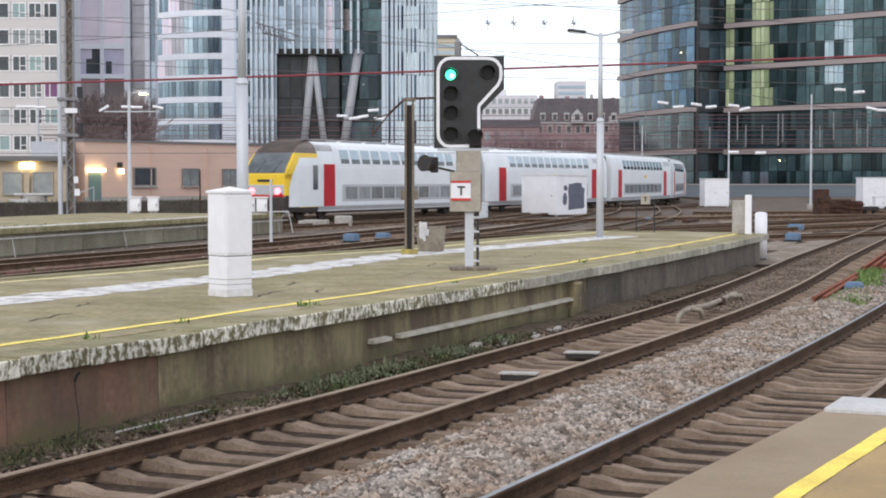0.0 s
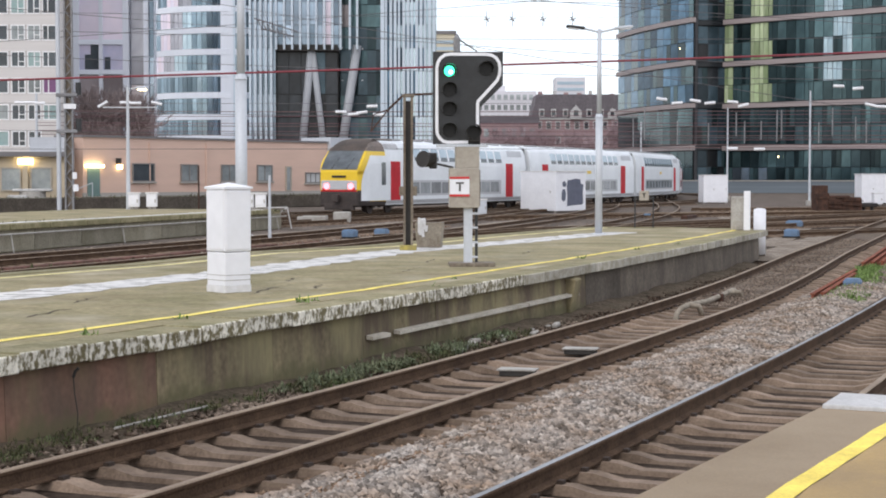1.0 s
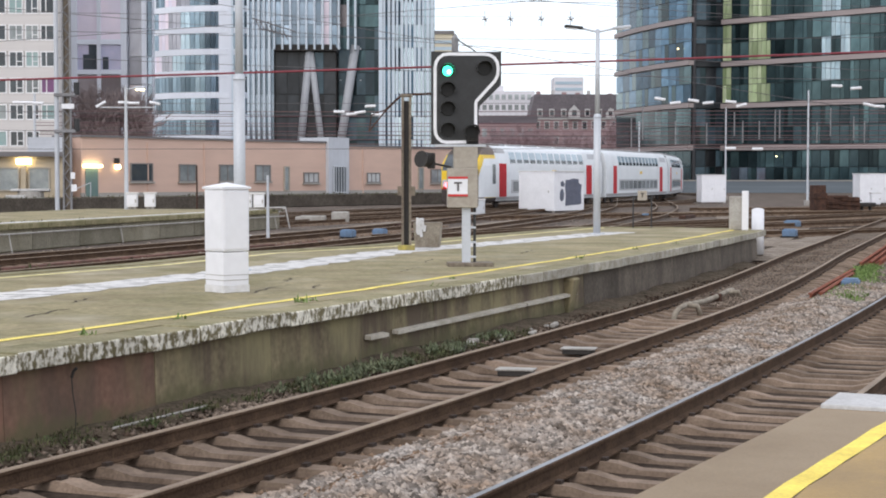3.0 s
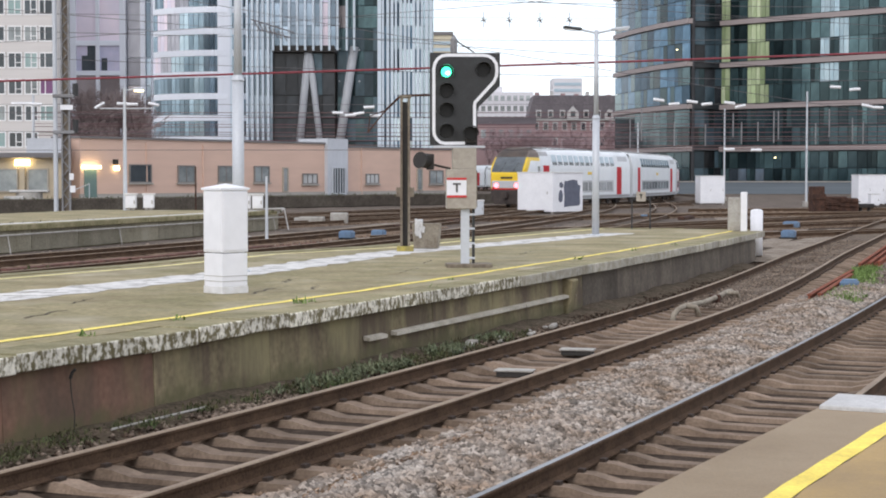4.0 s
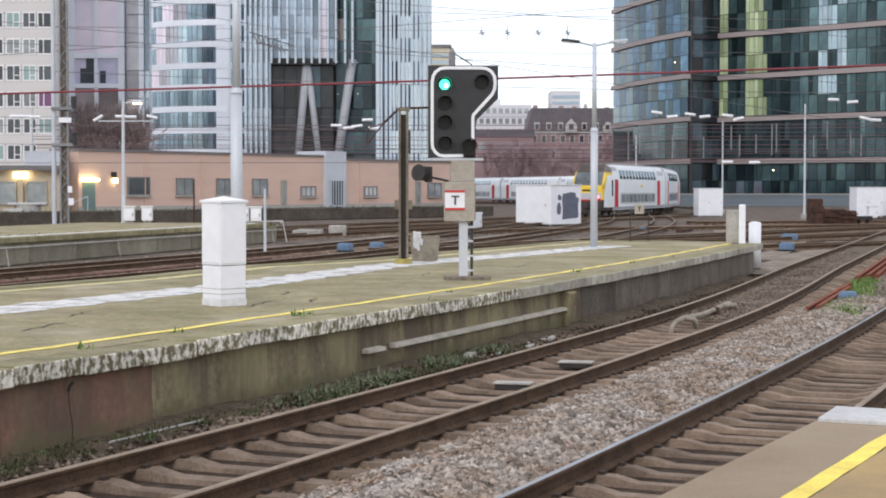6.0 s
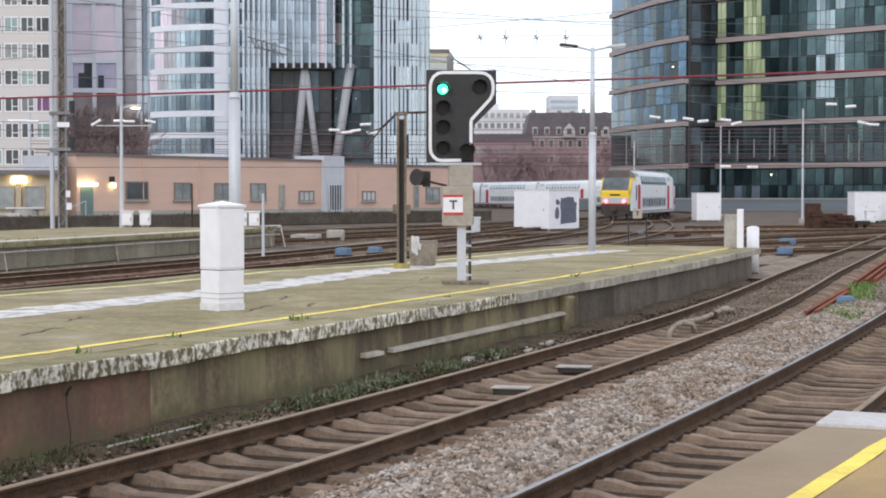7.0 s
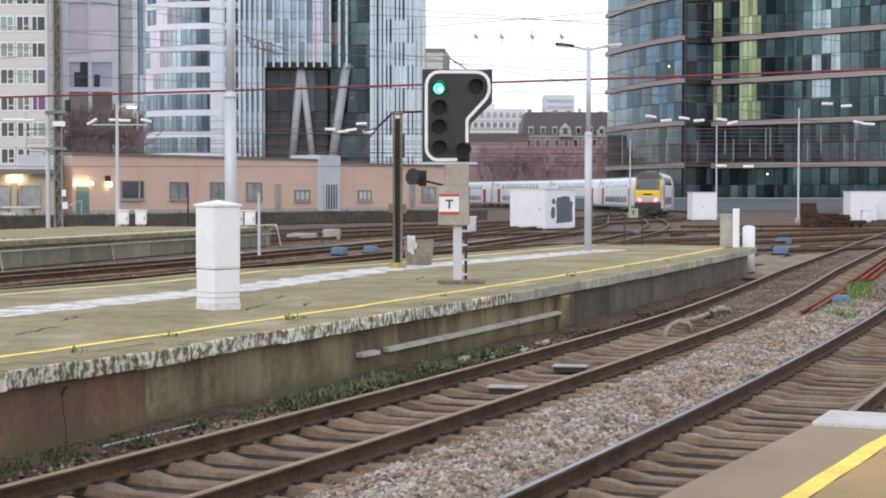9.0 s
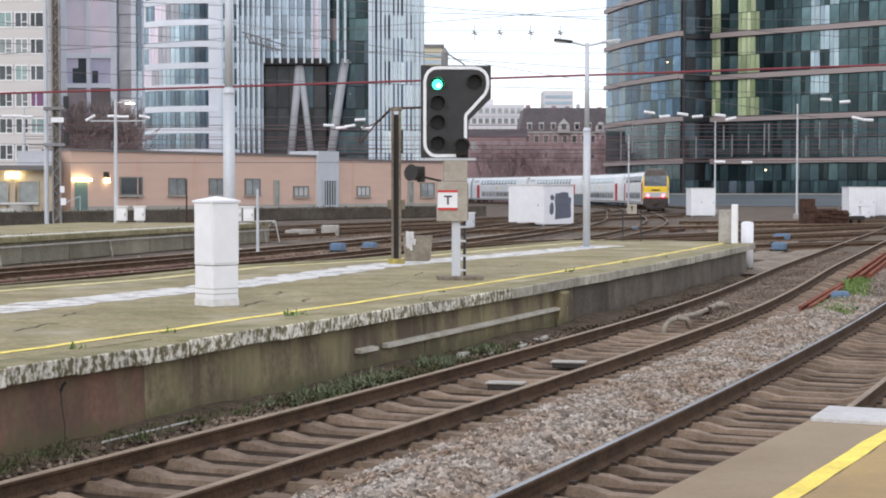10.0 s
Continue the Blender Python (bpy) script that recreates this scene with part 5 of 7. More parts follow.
# apartment block
flats = thing("apartment_building", "pale apartment block with rows of white-framed windows", "building", pose(-41.7, 180.0, 0))
block("wall", flats, -26, 0, 0.12, 5, 0, 46, "apartment")
for k in range(9):
    z = 5.75 + 2.89 * k
    block("spandrel", flats, -26, 0.02, 0.0, 0.3, z - 1.25, z - 0.08, "apartment")
    for shift in (0, -7.15):
        for j, (x0, x1) in enumerate(((-7.0, -5.7), (-5.45, -3.85), (-3.65, -2.15), (-2.0, -0.15))):
            if k == 0 and j == 3:
                continue
            glass = "curtain_purple" if (j, k, shift) == (3, 2, 0) else ("curtain_teal", "glass_dark", "glass_room", "glass_dark", "glass_dark", "glass_room", "glass_dark")[(3 * j + 5 * k + (2 if shift else 0)) % 7]
            window(flats, x0 + shift, x1 + shift, z - 0.08, z + 1.66, 0, "frame_white", glass, y=0.02, t=0.13, bar_at=((0.52,) if j in (1, 2) else (0.35,) if j == 3 else (0.97,)))
            if j in (1, 2):
                block("vent_frame", flats, x0 + shift + 0.8, x1 + shift, -0.06, 0.02, z + 0.5, z + 0.58, "frame_white")

# glass office; rose, mauve and brown pane colours paint reflected sky and trees
rose = thing("office_building", "office block with large panes coloured by a rose sky reflection and white mullions", "building", pose(-45.3, 200.0, 0))
block("wall", rose, -3, 10.1, 1.4, 3.0, 0, 44, "panel_white")
block("end_wall", rose, -3, 0.0, -0.2, 1.3, 0, 44, "panel_white")
for x0, x1 in ((0.0, 1.25), (3.65, 4.1), (6.55, 7.25)):
    block("mullion", rose, x0, x1, -0.25, 0.4, 0, 44, "panel_white")
for z, h in ((14.8, 0.55), (18.4, 0.6), (25.6, 0.5), (32, 0.5)):
    block("transom", rose, 0, 7.25, -0.2, 0.4, z, z + h, "panel_white")
for i, (x0, x1) in enumerate(((1.25, 3.65), (4.1, 6.55))):
    for j, (z0, z1) in enumerate(((0, 5), (5, 10), (10, 14.8), (15.35, 18.4), (19.0, 22.2), (22.2, 25.6), (26.1, 32), (32.5, 44))):
        block("pane", rose, x0, x1, 0.1, 0.3, z0 + 0.03, z1 - 0.03, "pane_brown_reflect" if j < 3 else "pane_mauve_reflect" if j == 3 else "pane_pink_reflect")
block("dark_window", rose, 1.9, 3.6, 0.05, 0.2, 15.4, 17.2, "glass_dark")
block("dark_window", rose, 4.3, 5.0, 0.05, 0.2, 15.4, 16.9, "glass_dark")
block("dark_window", rose, 2.6, 3.6, 0.06, 0.2, 17.2, 18.4, "glass_dark")
# side strip: reflected brown and grey haze are painted into the pane colours
for j in range(13):
    block("pane", rose, 7.3, 8.9, 1.0, 1.2, 3.4 * j + 0.05, 3.4 * j + 3.35, "pane_brown_reflect" if j < 4 else "pane_haze")
    block("pane", rose, 8.9, 9.5, 0.7, 0.9, 3.4 * j + 0.05, 3.4 * j + 3.35, "pane_brown_reflect" if j < 3 else "panel_white")
    block("pane", rose, 9.5, 10.1, 1.2, 1.4, 3.4 * j + 0.05, 3.4 * j + 3.35, "pane_brown_reflect" if j < 3 else "pane_blue")

# banded round tower
tower = thing("round_tower", "glass tower with a rounded side and white bands on each floor", "building", pose(0, 0, 0))
CX, CY, CR = -33.6, 263.0, 13.0
bm = B()
rod(bm, (CX, CY, 0), (CX, CY, 46), CR - 0.35, n=48)
part("core", bm, "panel_white", tower)
FLOOR = 3.28
angles = np.linspace(math.radians(-172), math.radians(-70), 29)
for k in range(10):
    z = 1.2 + FLOOR * k
    bm = B()
    rings = []
    for a in angles:
        rings.append([bm.verts.new((CX + math.cos(a) * r, CY + math.sin(a) * r, zz)) for r, zz in ((CR + 0.1, z), (CR + 0.1, z + 0.9), (CR - 0.4, z + 0.9), (CR - 0.4, z))])
    for p, q in zip(rings, rings[1:]):
        for i in range(4):
            bm.faces.new((p[i], p[(i + 1) % 4], q[(i + 1) % 4], q[i]))
    bmesh.ops.recalc_face_normals(bm, faces=bm.faces[:])
    part("white_band", bm, "panel_white", tower)
    for j, (a, b) in enumerate(zip(angles, angles[1:])):
        p, q = Vector((CX + math.cos(a) * CR, CY + math.sin(a) * CR, z + 0.92)), Vector((CX + math.cos(b) * CR, CY + math.sin(b) * CR, z + 0.92))
        # pale and pink panes paint sky reflections on the upper left side
        h = ((j + k // 2) // 3 * 7 + k // 2 * 3) % 10
        pale = ("pane_tower", "pane_bright", "pane_pink_reflect", "panel_white", "pane_haze", "pane_tower", "pane_bright", "pane_pink_reflect", "pane_tower", "pane_haze")[h]
        ob = part("pane", unit(pale if j < 17 and k > 4 else "pane_tower", "pane"), "", tower)
        d = q - p
        ob.matrix_world = Matrix.Translation(p) @ Matrix.Rotation(math.atan2(d.y, d.x), 4, "Z") @ Matrix.Diagonal((d.length - 0.06, 0.12, FLOOR - 0.94, 1))

# finned tower with a dark hollow and raking columns
fins = thing("finned_tower", "tall glass tower with pale upright fins and a dark recessed corner", "building", pose(0, 0, 0))
FY = 250.0
fx = lambda p: (p - 784) / 2900 * FY
block("panel", fins, fx(394), fx(416), FY, FY + 3, 0, 46, "panel_white", "plain white end panel")
# coloured black so that its lit end face stays dark beside the recess
block("wall", fins, fx(416), fx(490), FY + 1.0, FY + 5, 0, 46, "black")
block("wall", fins, fx(490), fx(601), FY + 1.0, FY + 12, 21.5, 46, "roof_edge")
block("wall", fins, fx(490), fx(682), FY + 6.2, FY + 12, 0, 46, "frame_dark")
block("wall", fins, fx(682), fx(774), FY + 1.0, FY + 14, 0, 46, "roof_edge")
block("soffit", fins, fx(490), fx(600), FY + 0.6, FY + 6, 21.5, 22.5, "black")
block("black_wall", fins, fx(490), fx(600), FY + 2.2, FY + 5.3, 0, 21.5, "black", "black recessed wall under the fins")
cols = [416 + 9.3 * i for i in range(8)] + [490 + 14.2 * i for i in range(9)] + [620, 633]
for i, p in enumerate(cols):
    z0 = 0 if p < 489 else 21.7
    block("fin", fins, fx(p), fx(p) + (0.34 if p < 489 else 0.3), FY - 0.1, FY + 0.9, z0, 46, "fin")
for i, p in enumerate([684 + 7.6 * i for i in range(12)]):
    block("fin", fins, fx(p), fx(p) + (0.42 if i % 3 else 0.3), FY - 0.2, FY + 0.9, 0, 46, "fin")
block("fin", fins, fx(676), fx(683), FY - 0.2, FY + 4, 0, 46, "fin")
for k in range(13):
    z = 1.0 + 3.5 * k
    for p0, p1, n, mt in ((416, 490, 4, "pane_blue"), (682, 774, 5, "pane_sky")):
        for i in range(n):
            a, b = p0 + (p1 - p0) * i / n, p0 + (p1 - p0) * (i + 1) / n
            block("pane", fins, fx(a), fx(b), FY + 0.85, FY + 0.95, z + 0.05, z + 3.45, "pane_bright" if p0 == 682 and (i == 4 or i >= 1 and (i + k) % 2) else mt)
    if z > 21:
        for i in range(8):
            a, b = 490 + 14 * i, 504 + 14 * i
            # the pink column paints a rosy reflection into the glass colour
            block("pane", fins, fx(a), fx(b), FY + 0.85, FY + 0.95, z + 0.05, z + 3.45, "pane_pink_reflect" if i == 6 else "pane_blue")
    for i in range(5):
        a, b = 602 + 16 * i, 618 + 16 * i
        # brown panes in the first column continue that painted reflection
        block("pane", fins, fx(a), fx(b), FY + 5.0, FY + 5.2, z + 0.05, z + 3.45, ("navy_glass" if (2 * i + k) % 3 else "pane_deep") if k < 7 else "pane_brown_reflect" if i == 0 and k % 2 else "pane_teal")
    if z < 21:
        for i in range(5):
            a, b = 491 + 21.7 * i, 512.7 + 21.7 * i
            # the lighter navy column paints a reflection between the raking columns
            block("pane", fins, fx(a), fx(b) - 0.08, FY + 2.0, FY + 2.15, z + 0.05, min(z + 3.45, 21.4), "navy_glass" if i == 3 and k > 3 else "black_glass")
for (p0, y0), (p1, y1), r in (((553, 92), (537, 262), 0.6), (((555, 100)), (574, 262), 0.5), ((634, 88), (608, 262), 0.68)):
    a = Vector((fx(p0), FY + 1.4, 2.4 + (320 - y0) * FY / 2900))
    b = Vector((fx(p1), FY + 1.2, 2.4 + (320 - y1) * FY / 2900))
    d = (b - a).normalized()
    part("raking_column", rod(B(), a, b + d * 4.5, r, n=16), "column", fins, "pale grey raking column", smooth=True)
for i, (p, y) in enumerate([(604, 45), (604, 90), (640, 92), (604, 148), (640, 148), (520, 200)]):
    block("ceiling_lamp", fins, fx(p), fx(p) + 0.2, FY + 4.85, FY + 4.95, 2.4 + (320 - y) * FY / 2900, 2.58 + (320 - y) * FY / 2900, "insulator")

# dark green-glass tower with beige bands
green = thing("glass_tower", "dark teal glass tower with beige bands every second floor", "building", pose(0, 0, 0))


def glass_front(x0, y0, x1, y1, cols, chooser, zs, top=48.0, floors=2, band="band"):
    """A glazed front between two corners, in rows between bands."""
    L = math.hypot(x1 - x0, y1 - y0)
    m = pose(x0, y0, 0, 0, 0, math.degrees(math.atan2(y1 - y0, x1 - x0)))
    def put(name, a, b, c, d, e, f, mt):
        ob = part(name, unit(mt, name), "", green)
        ob.matrix_world = m @ Matrix.Translation((a, c, e)) @ Matrix.Diagonal((b - a, d - c, f - e, 1))
    put("wall", 0, L, 0.5, 1.0, 0, top, "frame_dark")
    for z in zs:
        put("band", -0.05, L + 0.05, -0.35, 0.6, z - 0.42, z + 0.36, band)
    levels = [1.2] + list(zs)
    for k, (za, zb) in enumerate(zip(levels, levels[1:])):
        lo, hi = za + (0.47 if k else 0), zb - 0.52
        for f in range(floors):
            c, d = lo + (hi - lo) * f / floors, lo + (hi - lo) * (f + 1) / floors
            for i in range(cols):
                split = 0.42 if (i * 7 + k * 3 + f) % 4 == 1 or chooser(i, k * floors + f) in ("pane_lime", "pane_ice") else 0.0
                a, b = L * i / cols, L * (i + 1) / cols
                mt = chooser(i, k * floors + f)
                if split:
                    put("pane", a + 0.05, a + (b - a) * split, 0.1, 0.2, c + 0.05, d - 0.05, mt)
                    put("pane", a + (b - a) * split + 0.06, b - 0.05, 0.1, 0.2, c + 0.05, d - 0.05, mt if mt in ("pane_lime", "pane_ice") and i != 5 else "pane_teal")
                else:
                    put("pane", a + 0.05, b - 0.05, 0.1, 0.2, c + 0.05, d - 0.05, mt)


ZS = [7.2, 14.2, 21.2, 28.2, 35.2, 42.2]
def main_front(i, f):
    if f == 0 and i in (1, 2, 4):
        return "pane_blue"
    if f < 4 and (i * 5 + f * 3) % 4:
        return "pane_deep"
    # lime panes paint the reflection of a yellow-green building into the glass
    if f >= 4 and i in (0, 3, 4, 5) and not (i == 5 and f % 2) and f < 11:
        return "pane_lime"
    if f >= 5 and i in (11, 12, 13) and (i + f) % 3:
        return "pane_ice"
    return "pane_teal"
glass_front(47.2, 275.0, 80.2, 242.4, 27, main_front, ZS)
glass_front(40.0, 279.0, 50.5, 280.0, 6, lambda i, f: "navy_glass" if (i + f) % 4 else "black_glass", [z + 0.3 for z in ZS], band="black_glass")
for (a, b), n in ((((32.4, 303.0), (34.6, 291.0)), 3), (((34.6, 291.0), (37.6, 280.0)), 4), (((37.6, 280.0), (41.2, 270.5)), 4)):
    glass_front(*a, *b, n, lambda i, f: "pane_sky" if f > 3 and (i + f) % 4 else "pane_teal", ZS)
for x, y, z in ((39.5, 274.0, 23.6), (54.6, 267.2, 5.6)):
    ob = part("office_lamp", unit("warm_lamp", "office_lamp"), "", green)
    ob.matrix_world = pose(x, y - 0.6, z) @ Matrix.Diagonal((0.16, 0.1, 0.16, 1))
podium = thing("low_wall", "long grey-blue low wall before the towers", "wall", pose(20.0, 246.0, 0, 0, 0, -4), kind="structure")
block("wall", podium, 0, 75, 0, 0.5, 0, 1.75, "podium")
block("coping", podium, 0, 75, -0.1, 0.6, 1.75, 1.9, "concrete")

# far buildings in the gap
manor = thing("mansard_building", "old red-brick building with a dark mansard roof and dormers", "building", pose(18.9, 340.0, 0))
block("wall", manor, 0, 18.5, 0, 14, 0, 14.6, "brick_hazed")
bm = B()
prism(bm, [(-0.4, 14.6), (18.9, 14.6), (17.8, 19.4), (0.7, 19.4)], -0.4, 14, "y")
part("roof", bm, "slate", manor)
for x in (1.2, 6.6, 9.4, 13.6, 16.2):
    block("chimney", manor, x, x + 0.9, 3, 4.5, 17.5, 19.9 + 0.3 * math.sin(x), "brick_hazed")
for i in range(7):
    x = 1.2 + 2.45 * i
    block("dormer", manor, x, x + 1.1, -0.7, 1.0, 14.8, 16.4, "concrete_pale")
    block("dormer_pane", manor, x + 0.2, x + 0.9, -0.8, -0.7, 15.0, 16.1, "glass_dark")
for i in range(9):
    x = 0.7 + 1.95 * i
    for z in (12.2, 9.0):
        block("window_trim", manor, x, x + 1.15, -0.14, 0.05, z, z + 1.7, "concrete_pale")
        block("window_pane", manor, x + 0.2, x + 0.95, -0.2, -0.14, z + 0.15, z + 1.5, "glass_dark")
for x, w, h in ((7.6, 2.4, 2.9), (15.4, 1.8, 2.3)):
    gable = part("gable", prism(B(), [(x, 14.3), (x + w, 14.3), (x + w, 14.3 + h * 0.55), (x + w / 2, 14.3 + h), (x, 14.3 + h * 0.55)], -1.0, 1.2, "y"), "concrete_pale", manor, "pale stone gable")
    block("gable_pane", gable, x + w * 0.3, x + w * 0.7, -1.08, -1.0, 14.9, 14.5 + h * 0.55, "glass_dark")
for x in (4.1, 11.5):
    block("stone_chimney", manor, x, x + 0.7, -0.3, 0.8, 15.6, 20.2, "concrete_pale")
block("cornice", manor, -0.3, 18.8, -0.3, 0.2, 14.2, 14.6, "concrete_pale")
brick = thing("brick_building", "dull red-brick building with rows of windows", "building", pose(4.0, 332.0, 0))
block("wall", brick, 0, 15.5, 0, 10, 0, 13.2, "brick_hazed")
block("roof", brick, -0.2, 15.7, -0.3, 10, 13.2, 14.6, "slate")
for i in range(8):
    for z in (10.4,):
        block("window_pane", brick, 0.8 + 1.85 * i, 1.8 + 1.85 * i, -0.08, 0.05, z, z + 1.7, "glass_room")
modern = thing("office_building", "pale modern office with ribbon windows in the distance", "building", pose(6.0, 385.0, 0))
block("wall", modern, 0, 16.2, 0, 12, 0, 22.4, "far_grey")
for k in range(3):
    block("ribbon_window", modern, 0.4, 15.8, -0.1, 0.05, 20.4 - 2.4 * k, 21.6 - 2.4 * k, "glass_room")
for i in range(11):
    block("pier", modern, 0.4 + 1.5 * i, 0.95 + 1.5 * i, -0.2, 0.0, 15.2, 21.7, "far_grey")
block("roof_plant", modern, 3, 9, 2, 8, 22.4, 23.8, "far_grey")
slabhouse = thing("tower_block", "pale slab tower block on the skyline", "building", pose(31.2, 450.0, 0))
block("wall", slabhouse, 0, 8.1, 0, 12, 0, 29.6, "far_grey")
for k in range(4):
    block("ribbon_window", slabhouse, 0.4, 7.7, -0.1, 0.05, 27.6 - 1.7 * k, 28.4 - 1.7 * k, "glass_sky")
cream = thing("tower_block", "cream tower block top behind the signal", "building", pose(-4.5, 400.0, 0))
block("wall", cream, 0, 7.6, 0, 12, 0, 37.0, "far_yellow")
block("roof_edge", cream, -0.2, 8.0, -0.3, 12, 37.0, 37.8, "roof_edge")
for k in range(4):
    block("ribbon_window", cream, 0.3, 7.3, -0.1, 0.05, 34.7 - 1.6 * k, 35.5 - 1.6 * k, "glass_sky")


# ---- the yard ----
second = thing("platform", "grey mossy platform end with a pipe rail along its wall", "platform", kind="structure")
P2 = [(-26.0, 15.0), (-14.4, 51.0), (-7.6, 77.0), (-8.2, 79.0), (-17.0, 80.5), (-24.0, 52.0), (-36.0, 18.0)]
part("deck", prism(B(), P2, -0.05, PZ), "platform", second)
for i in range(24):
    f = i / 24
    x, y = -26.0 + 18.4 * f, 15.0 + 62.0 * f
    if y > 40:
        xx = -14.4 + 6.8 * (y - 51.0) / 26 if y > 51 else x - 0.15
        ob = part("coping_stone", box(B(), (0, 0, 0), (0.45, 2.6, 0.2), bevel=0.03), "coping_top", second)
        ob.matrix_world = pose(xx, y, PZ - 0.04, 0, 0, -15)
bm = B()
rod(bm, (-14.1, 51.0, 0.55), (-7.3, 77.0, 0.55), 0.03)
for f in np.linspace(0.05, 0.95, 4):
    x, y = -14.1 + 6.8 * f, 51.0 + 26.0 * f
    rod(bm, (x, y, 0.55), (x + 0.12, y - 0.1, -0.05), 0.025)
part("pipe_rail", bm, "concrete", second)
for (x, y), (x2, y2) in zip(P2[:2], P2[1:3]):
    d = math.hypot(x2 - x, y2 - y)
    n = round(d / 3.2)
    for i in range(n):
        f = (i + 0.5) / n
        ob = part("wall_panel", box(B(), (0.02, 0, 0.33), (0.1, d / n - 0.03, 0.7), bevel=0.01), "wall_pale", second)
        ob.matrix_world = pose(x + (x2 - x) * f, y + (y2 - y) * f, 0, 0, 0, -math.degrees(math.atan2(x2 - x, y2 - y)))
path_strip("white_line", polyline([(-18.55, 40.0), (-14.75, 51.0), (-11.0, 65.2), (-8.3, 75.6)], 1.0), 0.5, "white_line", second, z=PZ + 0.064)
path_strip("white_line", polyline([(-19.6, 40.0), (-13.2, 60.0), (-9.6, 74.0)], 1.0), 1.0, "white_line", second)
bm = rod(B(), (-9.0, 77.4, 0.9), (-7.3, 77.4, 0.95), 0.03)
rod(bm, (-7.3, 77.4, 0.95), (-8.4, 77.2, 0.1), 0.03)
rod(bm, (-7.3, 77.4, 0.95), (-7.1, 77.4, -0.05), 0.03)
part("end_rail", bm, "concrete_pale", second)

yard_lamp = thing("platform_lamp", "slim grey yard lamp with a lit sodium head", "lamp post", pose(-15.1, 79.0, PZ))
part("pole", rod(B(), (0, 0, 0), (0, 0, 5.9), 0.11, 0.06, n=14), "grey_paint", yard_lamp)
part("crossarm", box(B(), (0.1, 0, 4.9), (2.6, 0.05, 0.05)), "grey_paint", yard_lamp)
part("arm", rod(B(), (0, 0, 5.75), (0.55, 0, 5.85), 0.03), "grey_paint", yard_lamp)
part("lamp_head", box(B(), (0.68, 0, 5.83), (0.5, 0.25, 0.14), bevel=0.05), "grey_paint", yard_lamp)
part("lamp_glass", box(B(), (0.7, 0, 5.74), (0.4, 0.2, 0.06), bevel=0.02), "warm_lamp", yard_lamp, "lit yellowish lamp glass")


def hut(name, label, x, y, rz, w, d, h, legs=0.12, z=-0.05, doors=2, material="white"):
    top = thing(name, label, "equipment cabinet", pose(x, y, z, 0, 0, rz), group="equipment cabinets in the yard")
    for sx in (-1, 1):
        for sy in (-1, 1):
            part("leg", box(B(), (sx * (w / 2 - 0.15), sy * (d / 2 - 0.12), legs / 2), (0.14, 0.14, legs)), "concrete", top)
    body = part("body", box(B(), (0, 0, legs + (h - legs) / 2 - 0.04), (w, d, h - legs - 0.08), bevel=0.02), material, top)
    part("roof", box(B(), (0, 0, h - 0.04), (w + 0.1, d + 0.1, 0.08), bevel=0.02), "white_dirty", top)
    for i in range(doors):
        dw = w / doors
        dr = part("door", box(B(), (-w / 2 + dw * (i + 0.5), -d / 2 - 0.01, legs + (h - legs) / 2), (dw - 0.06, 0.03, h - legs - 0.25), bevel=0.008), material, body)
        part("handle", box(B(), (-w / 2 + dw * (i + 0.85), -d / 2 - 0.04, h * 0.5), (0.05, 0.03, 0.16)), "concrete", dr)
    return top


g = hut("relay_hut", "large white relay hut with grey-blue graffiti on one side", 7.72, 113.6, -44, 3.2, 3.2, 2.85, doors=1)
rnd = random.Random(4)
spray = Matrix.Translation((1.606, -1.55, 0.12)) @ Matrix.Rotation(math.radians(90), 4, "Z") @ Matrix.Diagonal((1.18, 1, 1.05, 1))
for outline in ([(0.95, 0.3), (1.5, 0.36), (2.3, 0.4), (2.42, 0.5), (2.38, 1.2), (2.45, 1.7), (2.2, 1.78), (2.15, 2.05), (1.7, 2.1), (1.2, 2.0), (1.0, 2.02), (0.92, 1.6), (0.98, 1.0)],
                [(0.45, 0.75), (0.62, 0.6), (0.8, 0.72), (0.84, 1.1), (0.74, 1.42), (0.56, 1.4), (0.46, 1.15)], [(0.55, 1.6), (0.8, 1.55), (0.9, 1.75), (0.7, 1.95), (0.52, 1.85)]):
    tag = part("graffiti", prism(B(), outline, -0.006, 0.0, "y"), "graffiti", g, "grey-blue sprayed graffiti")
    tag.matrix_basis = spray
hut("relay_hut", "white relay hut beside the curve", 24.9, 150.5, 8, 2.3, 1.6, 2.65)
hut("relay_hut", "pair of pale relay huts beside the sidings", 38.8, 148.0, 6, 2.5, 1.8, 2.75)
hut("relay_hut", "white relay hut behind the buffer stop", 42.0, 151.0, 6, 3.0, 1.8, 2.75)
hut("small_cabinet", "small pale cabinet beside the tracks", 37.2, 140.0, 6, 0.8, 0.6, 1.1, doors=1)
for x, y in ((-14.75, 78.6), (-13.95, 78.9), (-9.15, 77.6), (-8.55, 77.4)):
    hut("small_cabinet", "small white switch cabinet on the platform end", x, y, 4, 0.5, 0.4, 0.82, z=PZ, doors=1)
hut("small_cabinet", "small grey cabinet beside the yard track", 2.45, 100.0, 4, 0.55, 0.5, 1.1, doors=1, material="grey_paint")

# a rusted buffer stop
buffer = thing("buffer_stop", "dark rusted buffer stop with a heap of old iron", "buffer stop", pose(25.0, 108.0, -0.05, 0, 0, 12))
bm = box(B(), (-0.2, -0.2, 0.95), (0.8, 0.9, 1.9), bevel=0.06)
box(bm, (-0.2, -0.55, 1.2), (0.95, 0.3, 0.4), bevel=0.05)
part("frame", bm, "rust", buffer, "upright rusted stop block")
